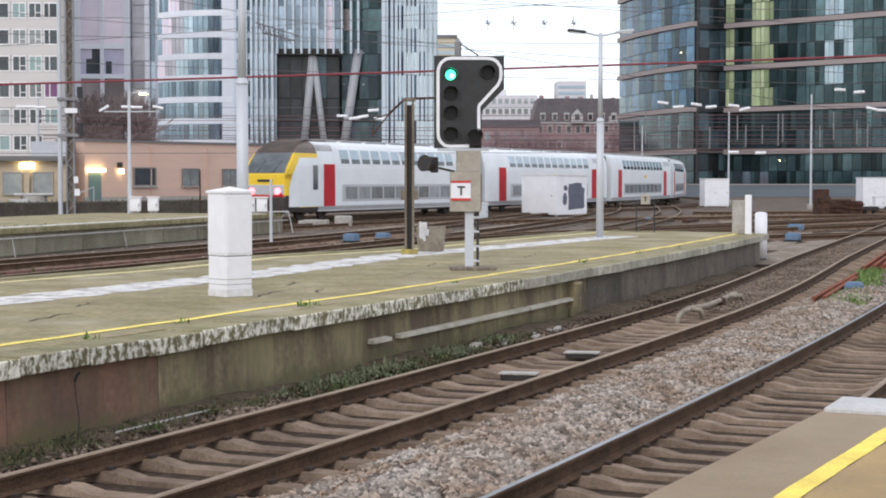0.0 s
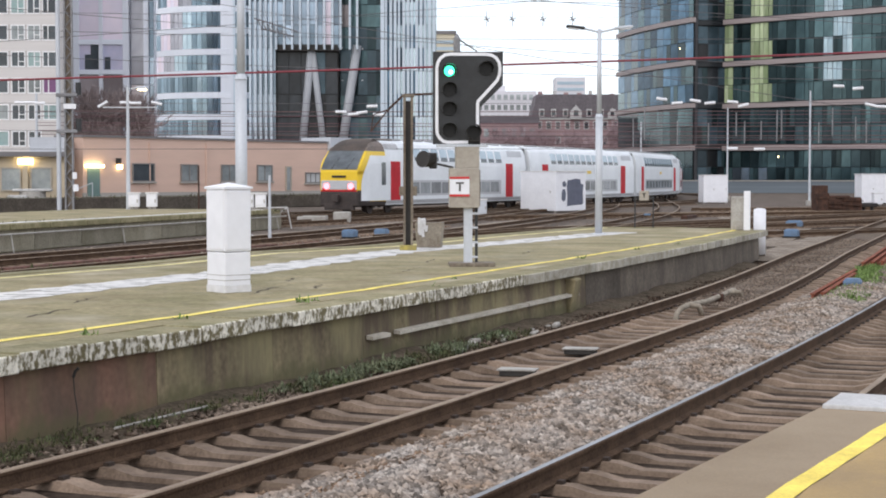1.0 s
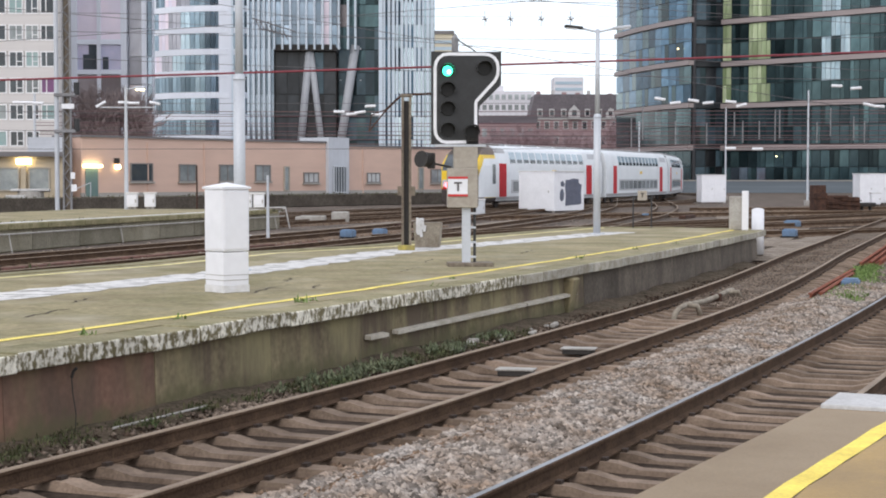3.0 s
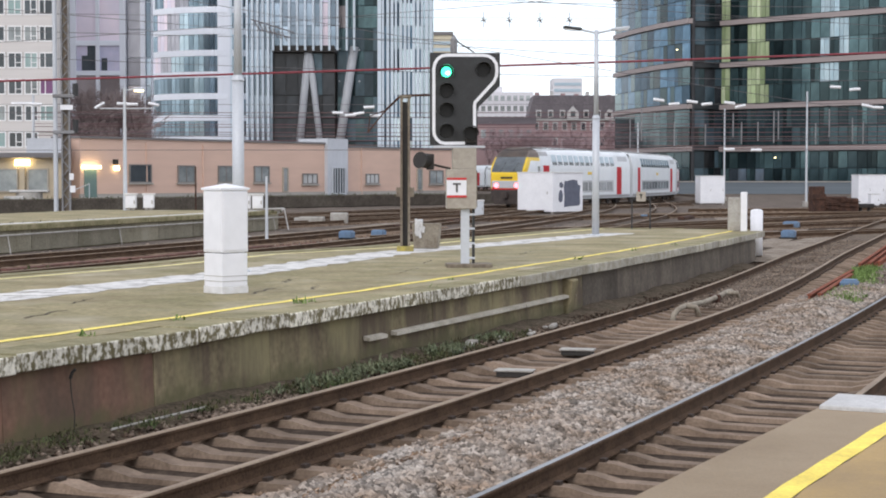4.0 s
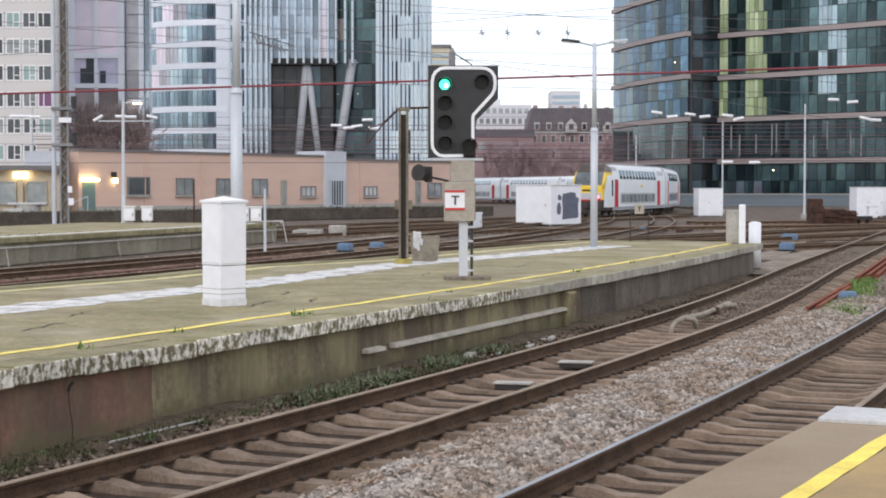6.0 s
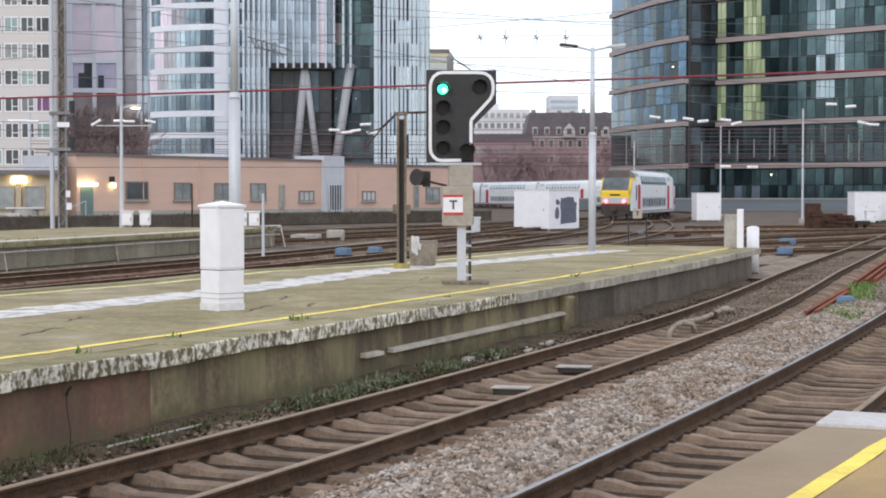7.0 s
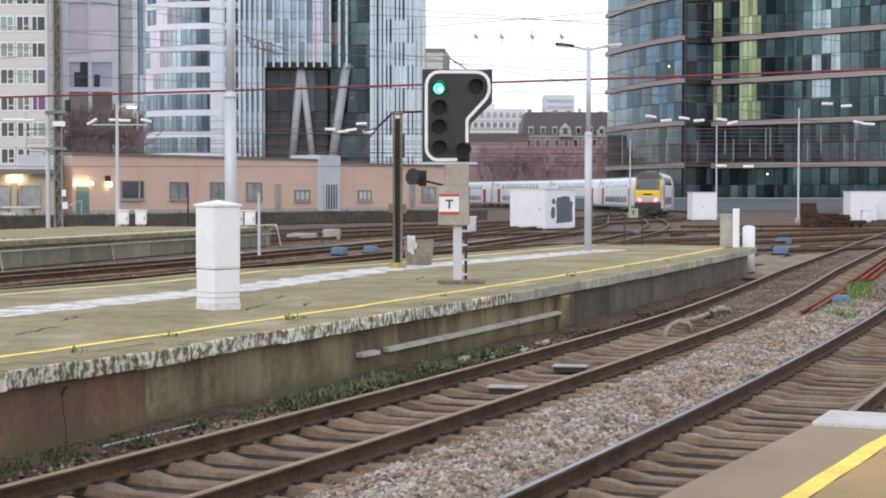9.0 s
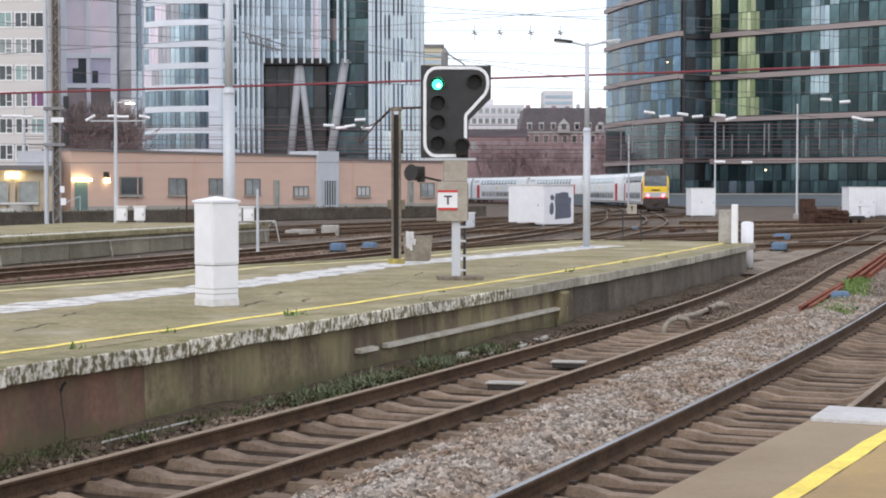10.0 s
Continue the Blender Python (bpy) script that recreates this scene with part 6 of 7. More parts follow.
bm = box(B(), (1.2, 0.1, 0.62), (3.0, 1.3, 1.0), bevel=0.14)
box(bm, (0.9, 0.0, 1.12), (2.0, 0.9, 0.22), rz=3, bevel=0.08)
part("rusted_body", bm, "rust", buffer, "low dark body of rusted iron")
for i in range(8):
    part("iron_bar", box(B(), (1.2 + rnd.uniform(-0.8, 0.9), -0.6, 0.4 + 0.1 * i), (rnd.uniform(0.7, 1.6), 0.14, 0.07), ry=rnd.uniform(-4, 4), bevel=0.015), "rust", buffer)
bm = box(B(), (3.3, 0.0, 0.6), (1.3, 0.5, 0.28), bevel=0.06)
rod(bm, (3.1, 0.1, 0), (3.1, 0.1, 0.6), 0.12)
rod(bm, (3.7, 0.1, 0), (3.7, 0.1, 0.6), 0.12)
part("drawbar", bm, "black", buffer, "black iron end on two stubs")

# concrete blocks, troughs and blue point-motor boxes
for x, y, w, h in ((-6.6, 85.2, 1.3, 0.42), (-5.2, 85.6, 0.9, 0.62), (-7.2, 86.4, 0.8, 0.35)):
    top = thing("concrete_block", "broken grey concrete block lying in the yard", "block", pose(x, y, -0.05, 0, 0, 10 * math.sin(x * 3)), group="concrete blocks in the yard")
    part("block", box(B(), (0, 0, h / 2), (w, 0.6, h), bevel=0.06), "concrete", top)
for x, y, s in ((-3.62, 64.5, 0.52), (-2.4, 65.5, 0.5), (14.0, 65.5, 0.55), (16.9, 78.5, 0.75)):
    top = thing("point_motor", "low blue-painted point motor box beside the rails", "point motor", pose(x, y, -0.05, 0, 0, -22), group="point motors")
    part("case", box(B(), (0, 0, 0.2), (s, 0.45, 0.26), bevel=0.03), "blue_box", top)
    part("lid", box(B(), (0, 0, 0.34), (s * 0.8, 0.38, 0.06), bevel=0.02), "blue_box", top)
    part("base", box(B(), (0, 0, 0.04), (s * 1.3, 0.3, 0.1), bevel=0.01), "black", top)
(x, y, _), th = along(21.3, -0.62)
top = thing("point_motor", "small blue-painted box half sunk in green weeds", "point motor", pose(x, y, 0.03, 0, 0, -math.degrees(th)), group="point motors")
part("case", box(B(), (0, 0, 0.1), (0.36, 0.4, 0.2), bevel=0.03), "blue_box", top)
part("lid", box(B(), (0, 0, 0.21), (0.3, 0.34, 0.05), bevel=0.02), "blue_box", top)
for s0, o0, s1, o1 in ((17.6, -0.32, 26.4, -0.12), (17.9, -0.47, 24.8, -0.27), (29.5, 0.0, 46.0, -0.05), (30.0, -0.2, 46.5, -0.26), (30.6, -0.4, 45.0, -0.46)):
    a, b = along(s0, o0)[0][:2], along(s1, o1)[0][:2]
    th = math.atan2(b[0] - a[0], b[1] - a[1])
    top = thing("spare_rail", "loose rust-red rail lying beside the track", "rail", group="loose rails")
    part("rail", sweep(B(), [(u * 1.3, v * 0.8) for u, v in RAIL], [((*a, 0.06), th), ((*b, 0.06), th)]), "rust_red", top)
for x, y, rz in ((1.2, 88.0, 3), (-1.4, 79.0, -6), (14.5, 96.0, 5)):
    top = thing("cable_trough", "low brown cable trough cover in the yard", "cable trough", pose(x, y, -0.05, 0, 0, 66 + rz), group="cable troughs")
    part("cover", box(B(), (0, 0, 0.1), (3.2, 0.4, 0.22), bevel=0.03), "rust", top)
for x, y in ((-8.0, 63.0), (10.3, 97.0), (-16.0, 47.0)):
    top = thing("debris", "pale scrap lying between the yard tracks", "debris", pose(x, y, -0.05, 0, 0, 30 * math.sin(x)), group="scrap in the yard")
    bm = B()
    for i in range(5):
        box(bm, (rnd.uniform(-0.5, 0.5), rnd.uniform(-0.3, 0.3), 0.1), (rnd.uniform(0.3, 0.8), 0.25, 0.2), rz=rnd.uniform(0, 180), bevel=0.03)
    part("pieces", bm, "concrete_pale", top)

duct = thing("cable_duct", "long rust-red cable duct lying beside the yard track", "cable duct")
for k in range(12):
    part("duct_cover", sweep(B(), [(-0.17, 0), (0.17, 0), (0.17, 0.12), (-0.17, 0.12)], [along(q, 20.55 + 0.1 * math.sin(k * 2.2), -0.05, 90) for q in (9 + 2.4 * k, 11.32 + 2.4 * k)]), "duct_red", duct)
for x, y, w in ((-33.2, 113.4, 1.6), (-31.2, 113.2, 1.2), (-29.4, 113.6, 1.3)):
    top = thing("kerb_stone", "pale worn kerb stone before the cream building", "kerb", pose(x, y, 0.0, 0, 0, 5 * math.sin(x)), group="kerb stones by the cream building")
    part("stone", box(B(), (0, 0, 0.55), (w, 0.5, 1.1), bevel=0.06), "concrete_pale", top)
tank = thing("low_tank", "low grey covered tank beside the cream building", "tank", pose(-28.6, 114.6, 0.0, 0, 0, 8))
part("body", rod(B(), (0, 0, 0), (0, 0, 1.35), 1.0, 0.9, n=20), "concrete", tank)
part("lid", box(B(), (0, 0, 1.45), (2.6, 1.4, 0.16), bevel=0.04), "concrete_pale", tank)

# rail lines that cross over toward the right
class Straight:
    def __init__(self, x, y, deg):
        self.p, self.th = (x, y), math.radians(deg)

    def at(self, s, side, z):
        return (self.p[0] + math.sin(self.th) * s + math.cos(self.th) * side, self.p[1] + math.cos(self.th) * s - math.sin(self.th) * side, z), self.th

    def __call__(self, s0, s1, side, z):
        return [self.at(s0, side, z), self.at(s1, side, z)]


for x, y, deg, length in ((-2.0, 62.0, 37.0, 62), (6.0, 68.0, 44.0, 70), (13.5, 66.0, 52.0, 60), (-14.5, 84.0, 31.0, 70), (2.0, 92.0, 57.0, 60), (10.0, 99.0, 66.0, 55), (18.0, 116.0, 74.0, 40)):
    track("railway_track", "rusty crossover track among the yard lines", Straight(x, y, deg), 0, length)

# ---- overhead line ----
def mast(name, label, x, y, h, lattice=False, z=-0.05, r=0.1):
    top = thing(name, label, "mast", pose(x, y, z, 0, 0, 5), group="overhead line masts")
    if lattice:
        for sx in (-0.22, 0.22):
            part("chord", box(B(), (sx, 0, h / 2), (0.1, 0.3, h)), "lattice", top)
        for i in range(int(h / 0.5)):
            part("lacing_bar", rod(B(), (-0.2 if i % 2 else 0.2, -0.1, i * 0.5), (0.2 if i % 2 else -0.2, -0.1, (i + 1) * 0.5), 0.035, n=5), "lattice", top)
        part("web", box(B(), (0, 0.05, h / 2), (0.34, 0.04, h)), "rust_post", top)
        part("side_post", rod(B(), (-0.62, 0, 0), (-0.62, 0, h), 0.14, n=12), "grey_paint", top)
        for z1 in (5.2, 7.4):
            part("band", box(B(), (-0.1, -0.05, z1), (1.3, 0.4, 0.2), bevel=0.03), "lattice", top)
            part("weight", rod(B(), (0.6, -0.1, z1), (0.6, -0.1, z1 + 0.75), 0.17, n=12), "dark_paint", top)
        part("plate", box(B(), (0.1, -0.3, 6.7), (0.75, 0.03, 0.3)), "insulator", top)
        part("plate", box(B(), (0.42, -0.3, 1.75), (0.32, 0.03, 0.42)), "insulator", top)
        part("plate", box(B(), (0.36, -0.3, 2.5), (0.26, 0.03, 0.4)), "insulator", top)
    else:
        part("pole", rod(B(), (0, 0, 0), (0, 0, h), r, r * 0.7, n=12), "rust" if "brown" in label else "grey_paint", top)
        if r > 0.06:
            part("foot", box(B(), (0, 0, 0.2), (0.5, 0.5, 0.5), bevel=0.03), "concrete", top)
    return top


mast("lattice_mast", "dark lattice overhead-line mast with counterweights", -22.7, 100.0, 16.0, True)
mast("steel_mast", "slim grey steel mast before the glass tower", 31.4, 140.0, 9.8)
mast("steel_mast", "slim grey steel mast before the glass tower", 29.6, 170.0, 9.6)
mast("steel_mast", "slim grey steel mast before the glass tower", 21.6, 178.0, 8.4)
mast("steel_mast", "thin brown marker pole before the depot", -12.3, 83.0, 3.0, r=0.05)
mast("steel_mast", "thin grey pole before the platform", -6.3, 60.0, 2.5, r=0.06)


def wire(name, label, a, b, sag, r, material, n=18):
    top = thing(name, label, "wire", group="overhead wires")
    bm = B()
    a, b = Vector(a), Vector(b)
    pts = [a.lerp(b, i / n) - Vector((0, 0, 4 * sag * (i / n) * (1 - i / n))) for i in range(n + 1)]
    tube(bm, pts, r)
    part("strand", bm, material, top)
    return top


wire("cable", "thick red-sheathed cable across the yard", (-26.6, 80, 6.93), (26.6, 80, 8.67), 0.06, 0.052, "red_cable")
for i, (z0, z1) in enumerate(((7.9, 8.3), (7.3, 7.5), (6.6, 6.7), (5.9, 5.9))):
    wire("cable", "thin red-sheathed cable across the yard", (-37, 150, z0), (53, 150, z1), 0.15, 0.026, "cable_dull")
for i, (z0, z1) in enumerate(((8.35, 8.55), (7.05, 7.15), (6.25, 6.25), (5.5, 5.4), (5.15, 5.2))):
    wire("cable", "rust-brown feeder cable across the yard", (-37, 150, z0), (53, 150, z1), 0.12, 0.032, "cable_brown")
for k, (p, z0, z1) in enumerate(((1122, 5.2, 7.4), (1142, 5.9, 8.5), (1200, 5.4, 7.2), (1255, 5.4, 7.0), (1304, 6.2, 8.0), (1319, 5.6, 7.2), (1348, 5.9, 7.2), (1376, 5.7, 8.2), (1384, 6.0, 8.2), (1450, 5.6, 7.1), (1474, 6.2, 8.4), (1515, 5.8, 7.6), (1534, 5.6, 7.2))):
    top = thing("dropper", "thin grey rod hanging between the feeder cables", "dropper", group="droppers on the overhead line")
    part("rod", rod(B(), ((p - 784) / 2900 * 150, 150, z0 - 0.1), ((p - 784) / 2900 * 150, 150, z1 + 0.3), 0.055, n=6), "lattice", top)
for y0, y1, sag in ((-55, 225, 0.15), (85, -55, 0.2), (20, 140, 0.3), (-70, 60, 0.2), (60, 72, 0.4), (205, 218, 0.1), (238, 252, 0.1), (272, 270, 0.0), (-25, 20, 0.4), (105, 150, 0.3)):
    wire("overhead_wire", "thin dark overhead wire", (-28, 100, 2.4 + (320 - y0) / 29.0), (31, 100, 2.4 + (320 - y1) / 29.0), sag, 0.017, "wire", 10)
span = wire("span_wire", "headspan wire carrying white insulators", (-28, 100, 6.85), (31, 100, 6.95), 0.05, 0.014, "wire")


def insulator(x, z, tilt, y=99.96, l=0.66):
    top = thing("insulator", "white ribbed insulator on a span wire", "insulator", pose(x, y, z, 0, tilt, 0), group="white insulators")
    bm = rod(B(), (-l / 2, 0, 0), (l / 2, 0, 0), 0.07, n=12)
    for k in np.linspace(-l / 2 + 0.06, l / 2 - 0.06, 6):
        rod(bm, (k - 0.025, 0, 0), (k + 0.025, 0, 0), 0.1, n=12)
    part("ribs", bm, "insulator", top)
    return top


for p, y, tilt in ((1172, 183, 8), (1199, 190, -5), (1231, 186, 8), (1257, 190, -5), (1297, 188, 6), (1316, 194, -14), (1484, 160, 2), (1518, 164, -4), (1540, 193, 12), (1559, 196, 2), (1297, 270, 0), (1345, 271, 0), (40, 190, 0), (58, 190, 0), (75, 191, 0), (186, 193, -30), (226, 190, 0), (244, 191, 0), (281, 191, 12), (606, 206, 2), (628, 210, -4), (643, 207, -8), (661, 196, -3), (672, 211, 2)):
    insulator((p - 784) / 29.0, 2.4 + (320 - y) / 29.0, tilt)
for p in (863, 908, 962, 1014):
    top = thing("hanger", "small star-shaped wire hanger", "hanger", pose((p - 784) / 29.0, 100, 12.0), group="wire hangers")
    bm = rod(B(), (0, 0, -0.5), (0, 0, 0.45), 0.022, n=6)
    rod(bm, (-0.2, 0, -0.1), (0.2, 0, 0.0), 0.03, n=6)
    rod(bm, (-0.12, 0, 0.1), (0.14, 0, -0.2), 0.03, n=6)
    part("cross", bm, "wire", top)
wire("overhead_wire", "thin dark overhead wire", (-28, 100, 12.4), (31, 100, 12.2), 0.2, 0.012, "wire")
bm = B()
for k in range(7):
    a = (-11.2 + 1.7 * k / 6, 100, 11.9 - 0.12 * k)
    rod(bm, a, (a[0] + 0.28, 100, a[2] - 0.5), 0.03, n=6)
rod(bm, (-11.4, 100, 12.0), (-8.8, 100, 11.2), 0.04, n=6)
rod(bm, (-11.0, 100, 11.4), (-9.0, 100, 10.9), 0.04, n=6)
part("truss", bm, "wire", thing("bracket_arm", "light steel bracket arm on the overhead line", "bracket"))


# ---- bare trees before the old buildings ----
def bare_tree(x, y, h, seed, bark="trunk"):
    r = random.Random(seed)
    top = thing("bare_tree", "leafless brown tree with fine branches", "tree", pose(x, y, 0), group="bare trees")
    trunk, twigs = B(), B()
    rod(trunk, (0, 0, -0.3), (0.1, 0, h * 0.35), 0.25, 0.16, n=7)
    def grow(p, d, l, w, depth):
        q = p + d * l
        rod(trunk if depth < 2 else twigs, p, q, w, w * 0.6, n=5 if depth < 2 else 3)
        if depth < 5:
            for _ in range(3 if depth < 4 else 2):
                e = (d + Vector((r.uniform(-1, 1), r.uniform(-1, 1), r.uniform(-0.3, 0.7))) * 0.65).normalized()
                grow(p.lerp(q, r.uniform(0.55, 1)), e, l * r.uniform(0.6, 0.85), max(0.03, w * 0.6), depth + 1)
    for _ in range(4):
        grow(Vector((0.1, 0, h * r.uniform(0.2, 0.35))), Vector((r.uniform(-0.7, 0.7), r.uniform(-0.7, 0.7), 1)).normalized(), h * 0.24, 0.13, 0)
    part("trunk", trunk, bark, top)
    part("crown", twigs, bark, top)


for x, y, h in ((-26.6, 80, 11), (26.6, 80, 11), (-28, 100, 18), (31, 100, 18), (-37, 150, 10), (53, 150, 10)):
    mast("steel_mast", "tall grey steel mast holding the overhead wires", x, y, h, r=0.16)
for i, (x, y, h) in enumerate(((9.5, 322, 13), (12.5, 326, 12), (15.5, 318, 13), (18.0, 325, 14), (20.5, 317, 12), (23.5, 324, 13), (26.5, 318, 12), (29.0, 326, 13), (31.5, 317, 13), (34.0, 322, 14), (36.5, 318, 15), (14.0, 314, 9), (22.0, 312, 9), (28.0, 311, 10), (33.0, 312, 10))):
    bare_tree(x, y, h, i)

for i, (x, y, h) in enumerate(((-40.6, 190, 14), (-39.2, 193, 15), (-37.6, 189, 13.5), (-36.3, 193, 12.5), (-39.8, 186, 10), (-37.0, 185, 9), (-41.8, 193, 13))):
    bare_tree(x, y, h, 40 + i, "trunk_near")


# ---- loose ballast and weeds, the uncountable ----
def scatter(name, label, category, base, places, sizes, material, flat=0.75, seed=1):
    """Many small rough solids as one mesh."""
    rng = np.random.default_rng(seed)
    v0, f0 = base
    n = len(places)
    ang = rng.uniform(0, 2 * np.pi, (n, 3))
    cz, sz = np.cos(ang[:, 0]), np.sin(ang[:, 0])
    cx, sx = np.cos(ang[:, 1]), np.sin(ang[:, 1])
    V = v0[None] * rng.uniform(0.5, 1.5, (n, len(v0), 1)) * sizes[:, None, None]
    V = np.stack([V[..., 0], V[..., 1] * cx[:, None] - V[..., 2] * sx[:, None], V[..., 1] * sx[:, None] + V[..., 2] * cx[:, None]], -1)
    V[..., 2] *= flat
    V = np.stack([V[..., 0] * cz[:, None] - V[..., 1] * sz[:, None], V[..., 0] * sz[:, None] + V[..., 1] * cz[:, None], V[..., 2]], -1) + places[:, None]
    F = f0[None] + (np.arange(n) * len(v0))[:, None, None]
    me = bpy.data.meshes.new(name)
    me.vertices.add(n * len(v0))
    me.vertices.foreach_set("co", V.reshape(-1).astype(np.float32))
    k = len(f0[0])
    me.loops.add(n * len(f0) * k)
    me.loops.foreach_set("vertex_index", F.reshape(-1).astype(np.int32))
    me.polygons.add(n * len(f0))
    me.polygons.foreach_set("loop_start", np.arange(0, n * len(f0) * k, k, dtype=np.int32))
    me.update(calc_edges=True)
    me.validate()
    me.materials.append(M[material])
    return tagged(new(name, me), label, category, kind="stuff")


bm = B()
bmesh.ops.create_icosphere(bm, subdivisions=1, radius=0.5)
bm.verts.ensure_lookup_table()
ICO = (np.array([v.co[:] for v in bm.verts]), np.array([[v.index for v in f.verts] for f in bm.faces]))
bm.free()
OCT = (np.array([(0.5, 0, 0), (-0.5, 0, 0), (0, 0.5, 0), (0, -0.5, 0), (0, 0, 0.5), (0, 0, -0.5)]), np.array([(0, 2, 4), (2, 1, 4), (1, 3, 4), (3, 0, 4), (2, 0, 5), (1, 2, 5), (3, 1, 5), (0, 3, 5)]))
bed_x, bed_h = [a for a, h in bed][::-1], [h for a, h in bed][::-1]


def strew(n, s0, s1, o0, o1, seed, near=1.0):
    rng = np.random.default_rng(seed)
    s = s0 + (s1 - s0) * rng.random(n) ** near
    o = rng.uniform(o0, o1, n)
    return np.array([along(a, b, np.interp(b, bed_x, bed_h))[0] for a, b in zip(s, o)])


rng = np.random.default_rng(7)
P = strew(27000, -6, 22, -1.48, -0.02, 3, 1.25)
P[:, 2] = np.maximum(P[:, 2], 0.03) + np.random.default_rng(3).uniform(-0.01, 0.025, len(P))
scatter("ballast", "loose pale grey and brown ballast stones", "ballast", OCT, P, rng.uniform(0.055, 0.115, len(P)), "stone", seed=2)
P = np.concatenate([strew(4500, -6, 24, -0.5, 0.3, 41, 1.25), strew(2500, -6, 24, -1.75, -1.3, 42, 1.25)])
P[:, 2] += 0.01
scatter("ballast", "rust-brown ballast stones along the rails", "ballast", OCT, P, rng.uniform(0.05, 0.095, len(P)), "stone_rusty", seed=43)
P = strew(9000, 19, 36, -1.5, 0.1, 31, 1.0)
P[:, 2] = np.maximum(P[:, 2], 0.03) - 0.005
scatter("ballast", "fine dusty ballast between the tracks", "ballast", OCT, P, rng.uniform(0.03, 0.06, len(P)), "stone_dust", seed=32)
rng_a = np.random.default_rng(71)
line_a = Near(TRACK_A, 34, 0.56)
P = np.array([line_a.at(a, b, 0.06)[0] for a, b in zip(15.5 + 34 * rng_a.random(7000) ** 1.3, rng_a.uniform(-0.66, 0.66, 7000))])
scatter("ballast", "fine dusty stones packed between the far rails", "ballast", OCT, P, rng_a.uniform(0.025, 0.06, len(P)), "stone_brown_dust", seed=72)
P = strew(16000, -6, 30, -0.4, 2.7, 5, 1.4)
P[:, 2] -= 0.035
scatter("ballast", "brown stained ballast stones between the sleepers", "ballast", OCT, P, rng.uniform(0.045, 0.08, len(P)), "stone_brown", seed=4)
P = strew(13000, -6, 34, -4.2, -1.3, 6, 1.4)
P[:, 2] -= 0.035
scatter("ballast", "brown stained ballast stones between the sleepers", "ballast", OCT, P, rng.uniform(0.045, 0.08, len(P)), "stone_brown", seed=5)
P = strew(3500, -6, 34, 2.35, 3.15, 8, 1.2)
P[:, 2] += 0.015
scatter("ballast", "dark gravel at the foot of the platform wall", "ballast", OCT, P, rng.uniform(0.03, 0.08, len(P)), "stone_brown", seed=6)

BLADE = (np.array([(-0.12, 0, 0), (0.12, 0, 0), (0.16, 0.1, 0.5), (-0.1, 0.12, 0.5), (0.03, 0.3, 0.9)]), np.array([(0, 1, 2), (0, 2, 3), (3, 2, 4)]))


def weeds(label, clumps, per, size, material, seed):
    rng = np.random.default_rng(seed)
    pts, sz = [], []
    for x, y, z, r in clumps:
        k = int(per * rng.uniform(0.5, 1.4))
        a, d = rng.uniform(0, 2 * np.pi, k), r * np.sqrt(rng.random(k))
        pts.append(np.stack([x + d * np.cos(a), y + d * np.sin(a), z + rng.uniform(0, r * 0.35, k) * (1 - d / r)], -1))
        sz.append(rng.uniform(0.6, 1.4, k) * size)
    scatter("weeds", label, "weeds", BLADE, np.concatenate(pts), np.concatenate(sz), material, flat=1.0, seed=seed)


P = np.concatenate([strew(900, 6, 50, 19.0, 26.0, 81), strew(600, 20, 75, 8.0, 20, 82)])
P[:, 2] = 0.0
scatter("ballast", "pale chips and litter among the yard tracks", "ballast", OCT, P, np.random.default_rng(83).uniform(0.05, 0.16, len(P)), "stone_dust", flat=0.5, seed=84)
r = random.Random(9)
def clump(s, off, rad, z=0.0):
    (x, y, _), _ = along(s, off)
    return (x, y, z, rad)
weeds("dark green ivy and weeds at the wall's foot", [clump(c + r.gauss(0, 0.45), r.uniform(2.5, 3.05), r.uniform(0.06, 0.26), 0.03) for c in (2.6, 3.0, 4.6, 6.2, 6.8, 7.4, 9.3) for _ in range(7)], 85, 0.05, "weed_dark", 11)
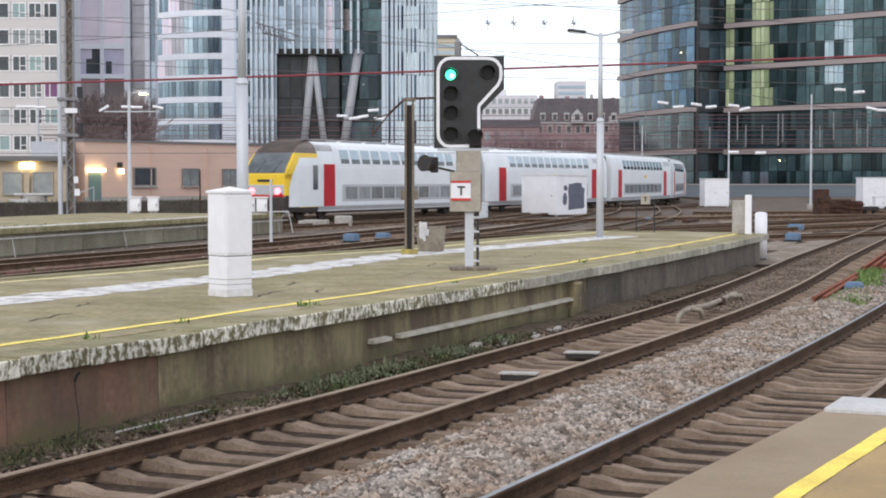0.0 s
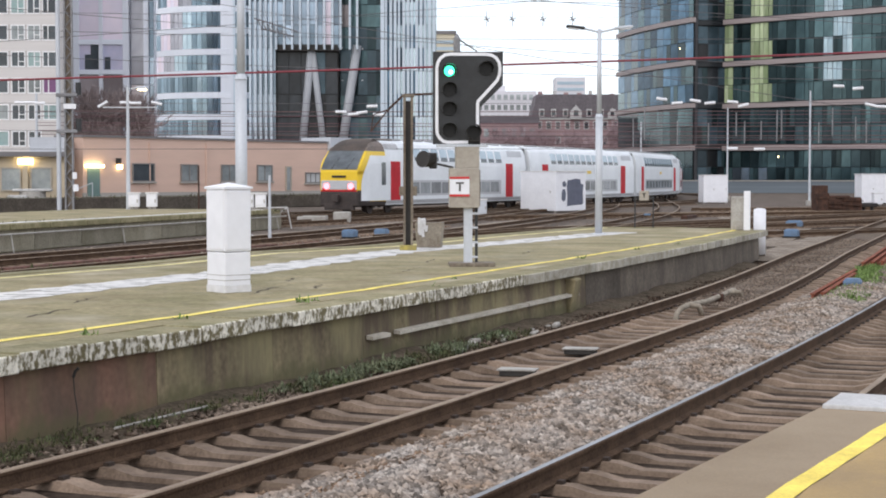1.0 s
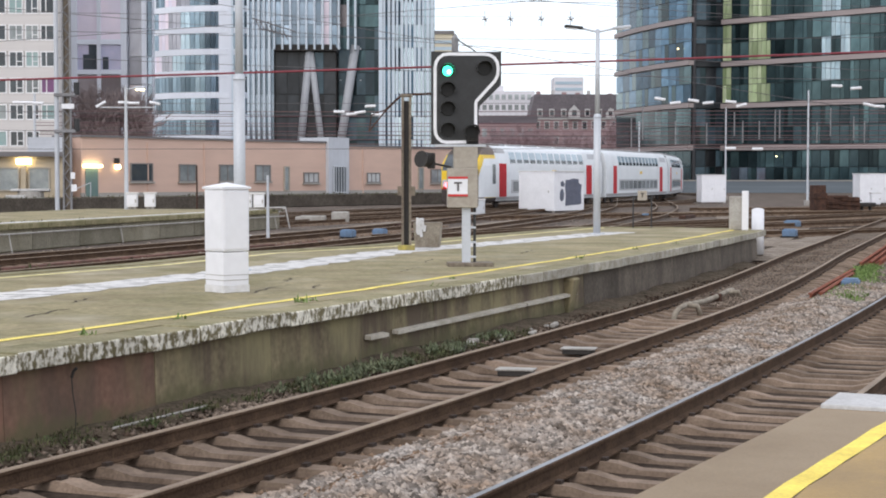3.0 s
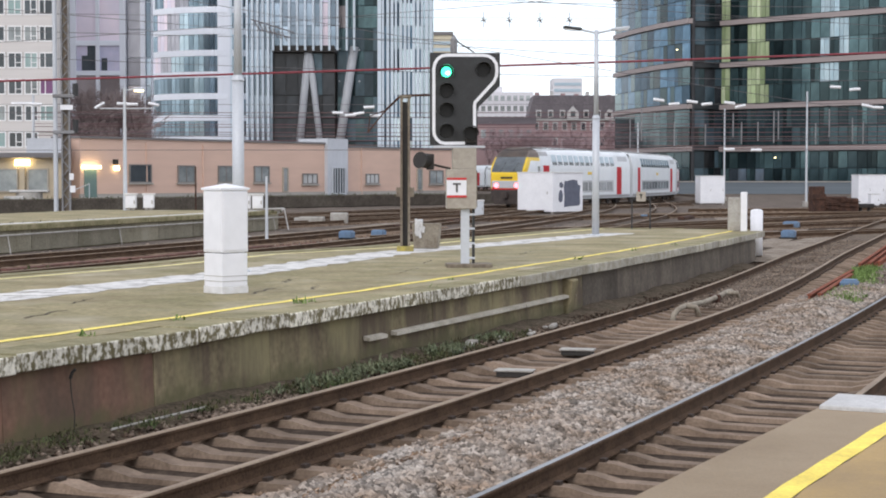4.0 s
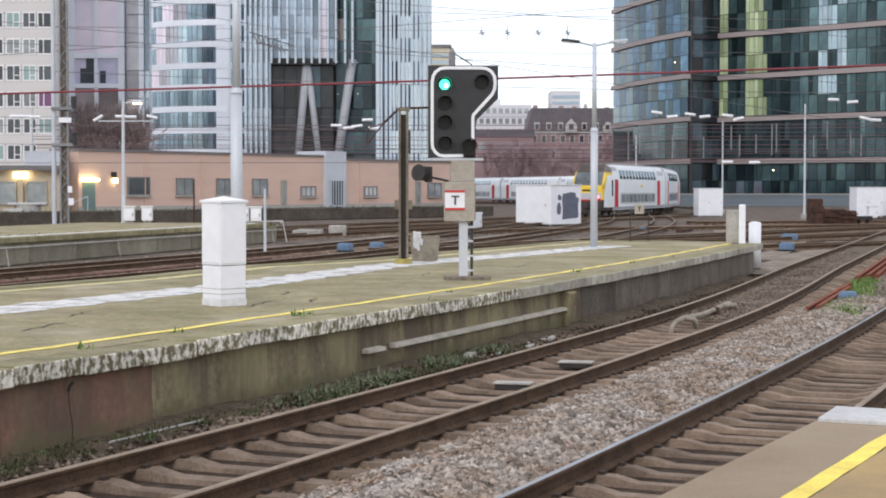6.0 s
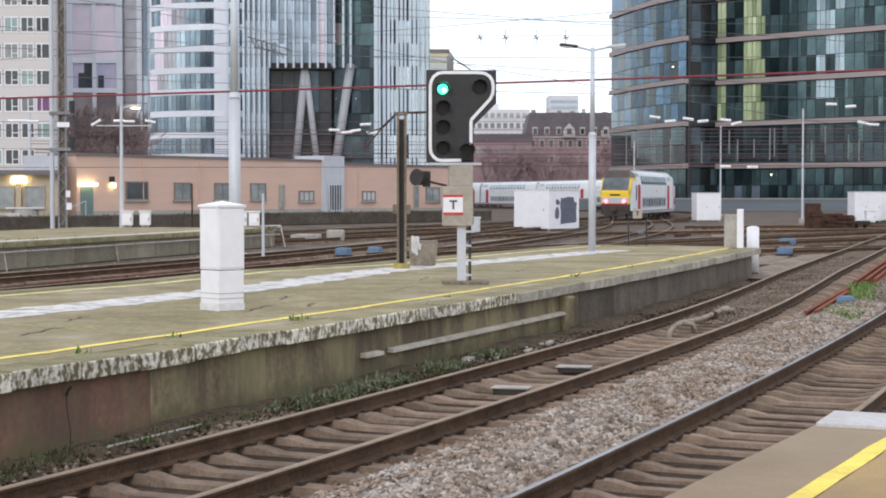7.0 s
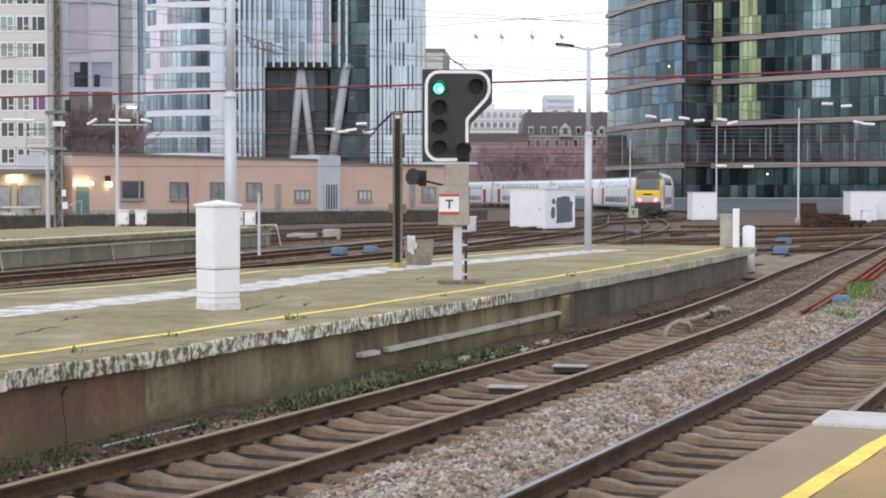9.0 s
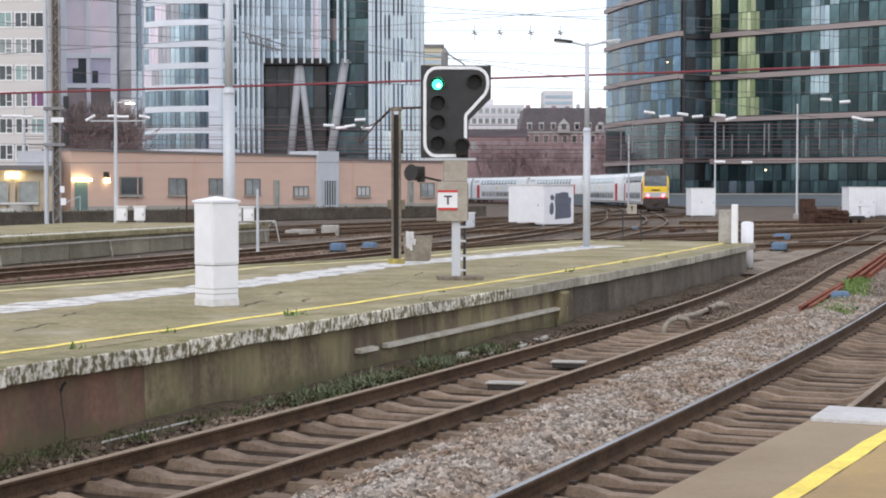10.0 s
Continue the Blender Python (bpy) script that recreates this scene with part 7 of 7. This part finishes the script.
weeds("greener leaves among the wall weeds", [clump(c + r.gauss(0, 0.3), r.uniform(2.55, 3.0), r.uniform(0.06, 0.16), 0.06) for c in (2.7, 3.3, 3.9, 4.4, 4.9, 6.5, 7.0, 8.6) for _ in range(6)], 60, 0.065, "weed_dull", 17)
P = np.concatenate([strew(420, 0.2, 3.2, 2.45, 2.85, 61), strew(300, 6.0, 12.0, 2.4, 2.9, 62), strew(160, -4, 0.2, 2.4, 2.9, 63)])
P[:, 2] += 0.05
scatter("ballast", "pale pebbles and chips among the wall weeds", "ballast", OCT, P, np.random.default_rng(64).uniform(0.025, 0.07, len(P)), "stone_brown_dust", seed=65)
weeds("scrubby weeds at the wall's foot", [clump(r.uniform(-5.0, 1.5), r.uniform(2.7, 3.05), r.uniform(0.08, 0.22), 0.05) for _ in range(48)], 50, 0.045, "weed_dark", 12)
weeds("fresh green weeds beside the track", [clump(s, -0.78 + (s - 18.5) * 0.045 + r.uniform(-0.27, 0.27), r.uniform(0.12, 0.32), 0.05) for s in np.linspace(17.0, 29.5, 115)], 110, 0.085, "grass", 13)
weeds("small green weeds in the platform's joints", [clump(s, 3.5 + r.uniform(-0.05, 0.5), 0.09, PZ) for s in (-0.2, 4.4, 4.7, 7.9, 9.6, 16.5, 20.6, 24.0, 1.7)], 26, 0.07, "grass", 14)
weeds("moss and weeds along the yard tracks", [(-13.5 + 6 * k / 14 + r.uniform(-0.6, 0.6), 34.0 + 13 * k / 14, -0.05, 0.6) for k in range(15)], 70, 0.12, "weed_dark", 15)

weeds("moss and grass hanging over the far platform's edge", [(-18.7 + 11.2 * k / 60 + (0.3 if k < 20 else 0.0), 40.0 + 37.0 * k / 60, PZ - 0.02, r.uniform(0.15, 0.35)) for k in range(61) if r.random() < 0.7], 40, 0.09, "weed_dark", 18)
weeds("moss along the dark terrace's edge", [(-26.0 + math.cos(radians(53.1)) * u + math.sin(radians(53.1)) * 3.9, 119.0 + math.sin(radians(53.1)) * u - math.cos(radians(53.1)) * 3.9, 0.88, 0.5) for u in np.linspace(-14, 40, 50)], 40, 0.16, "weed_dark", 19)


motions()
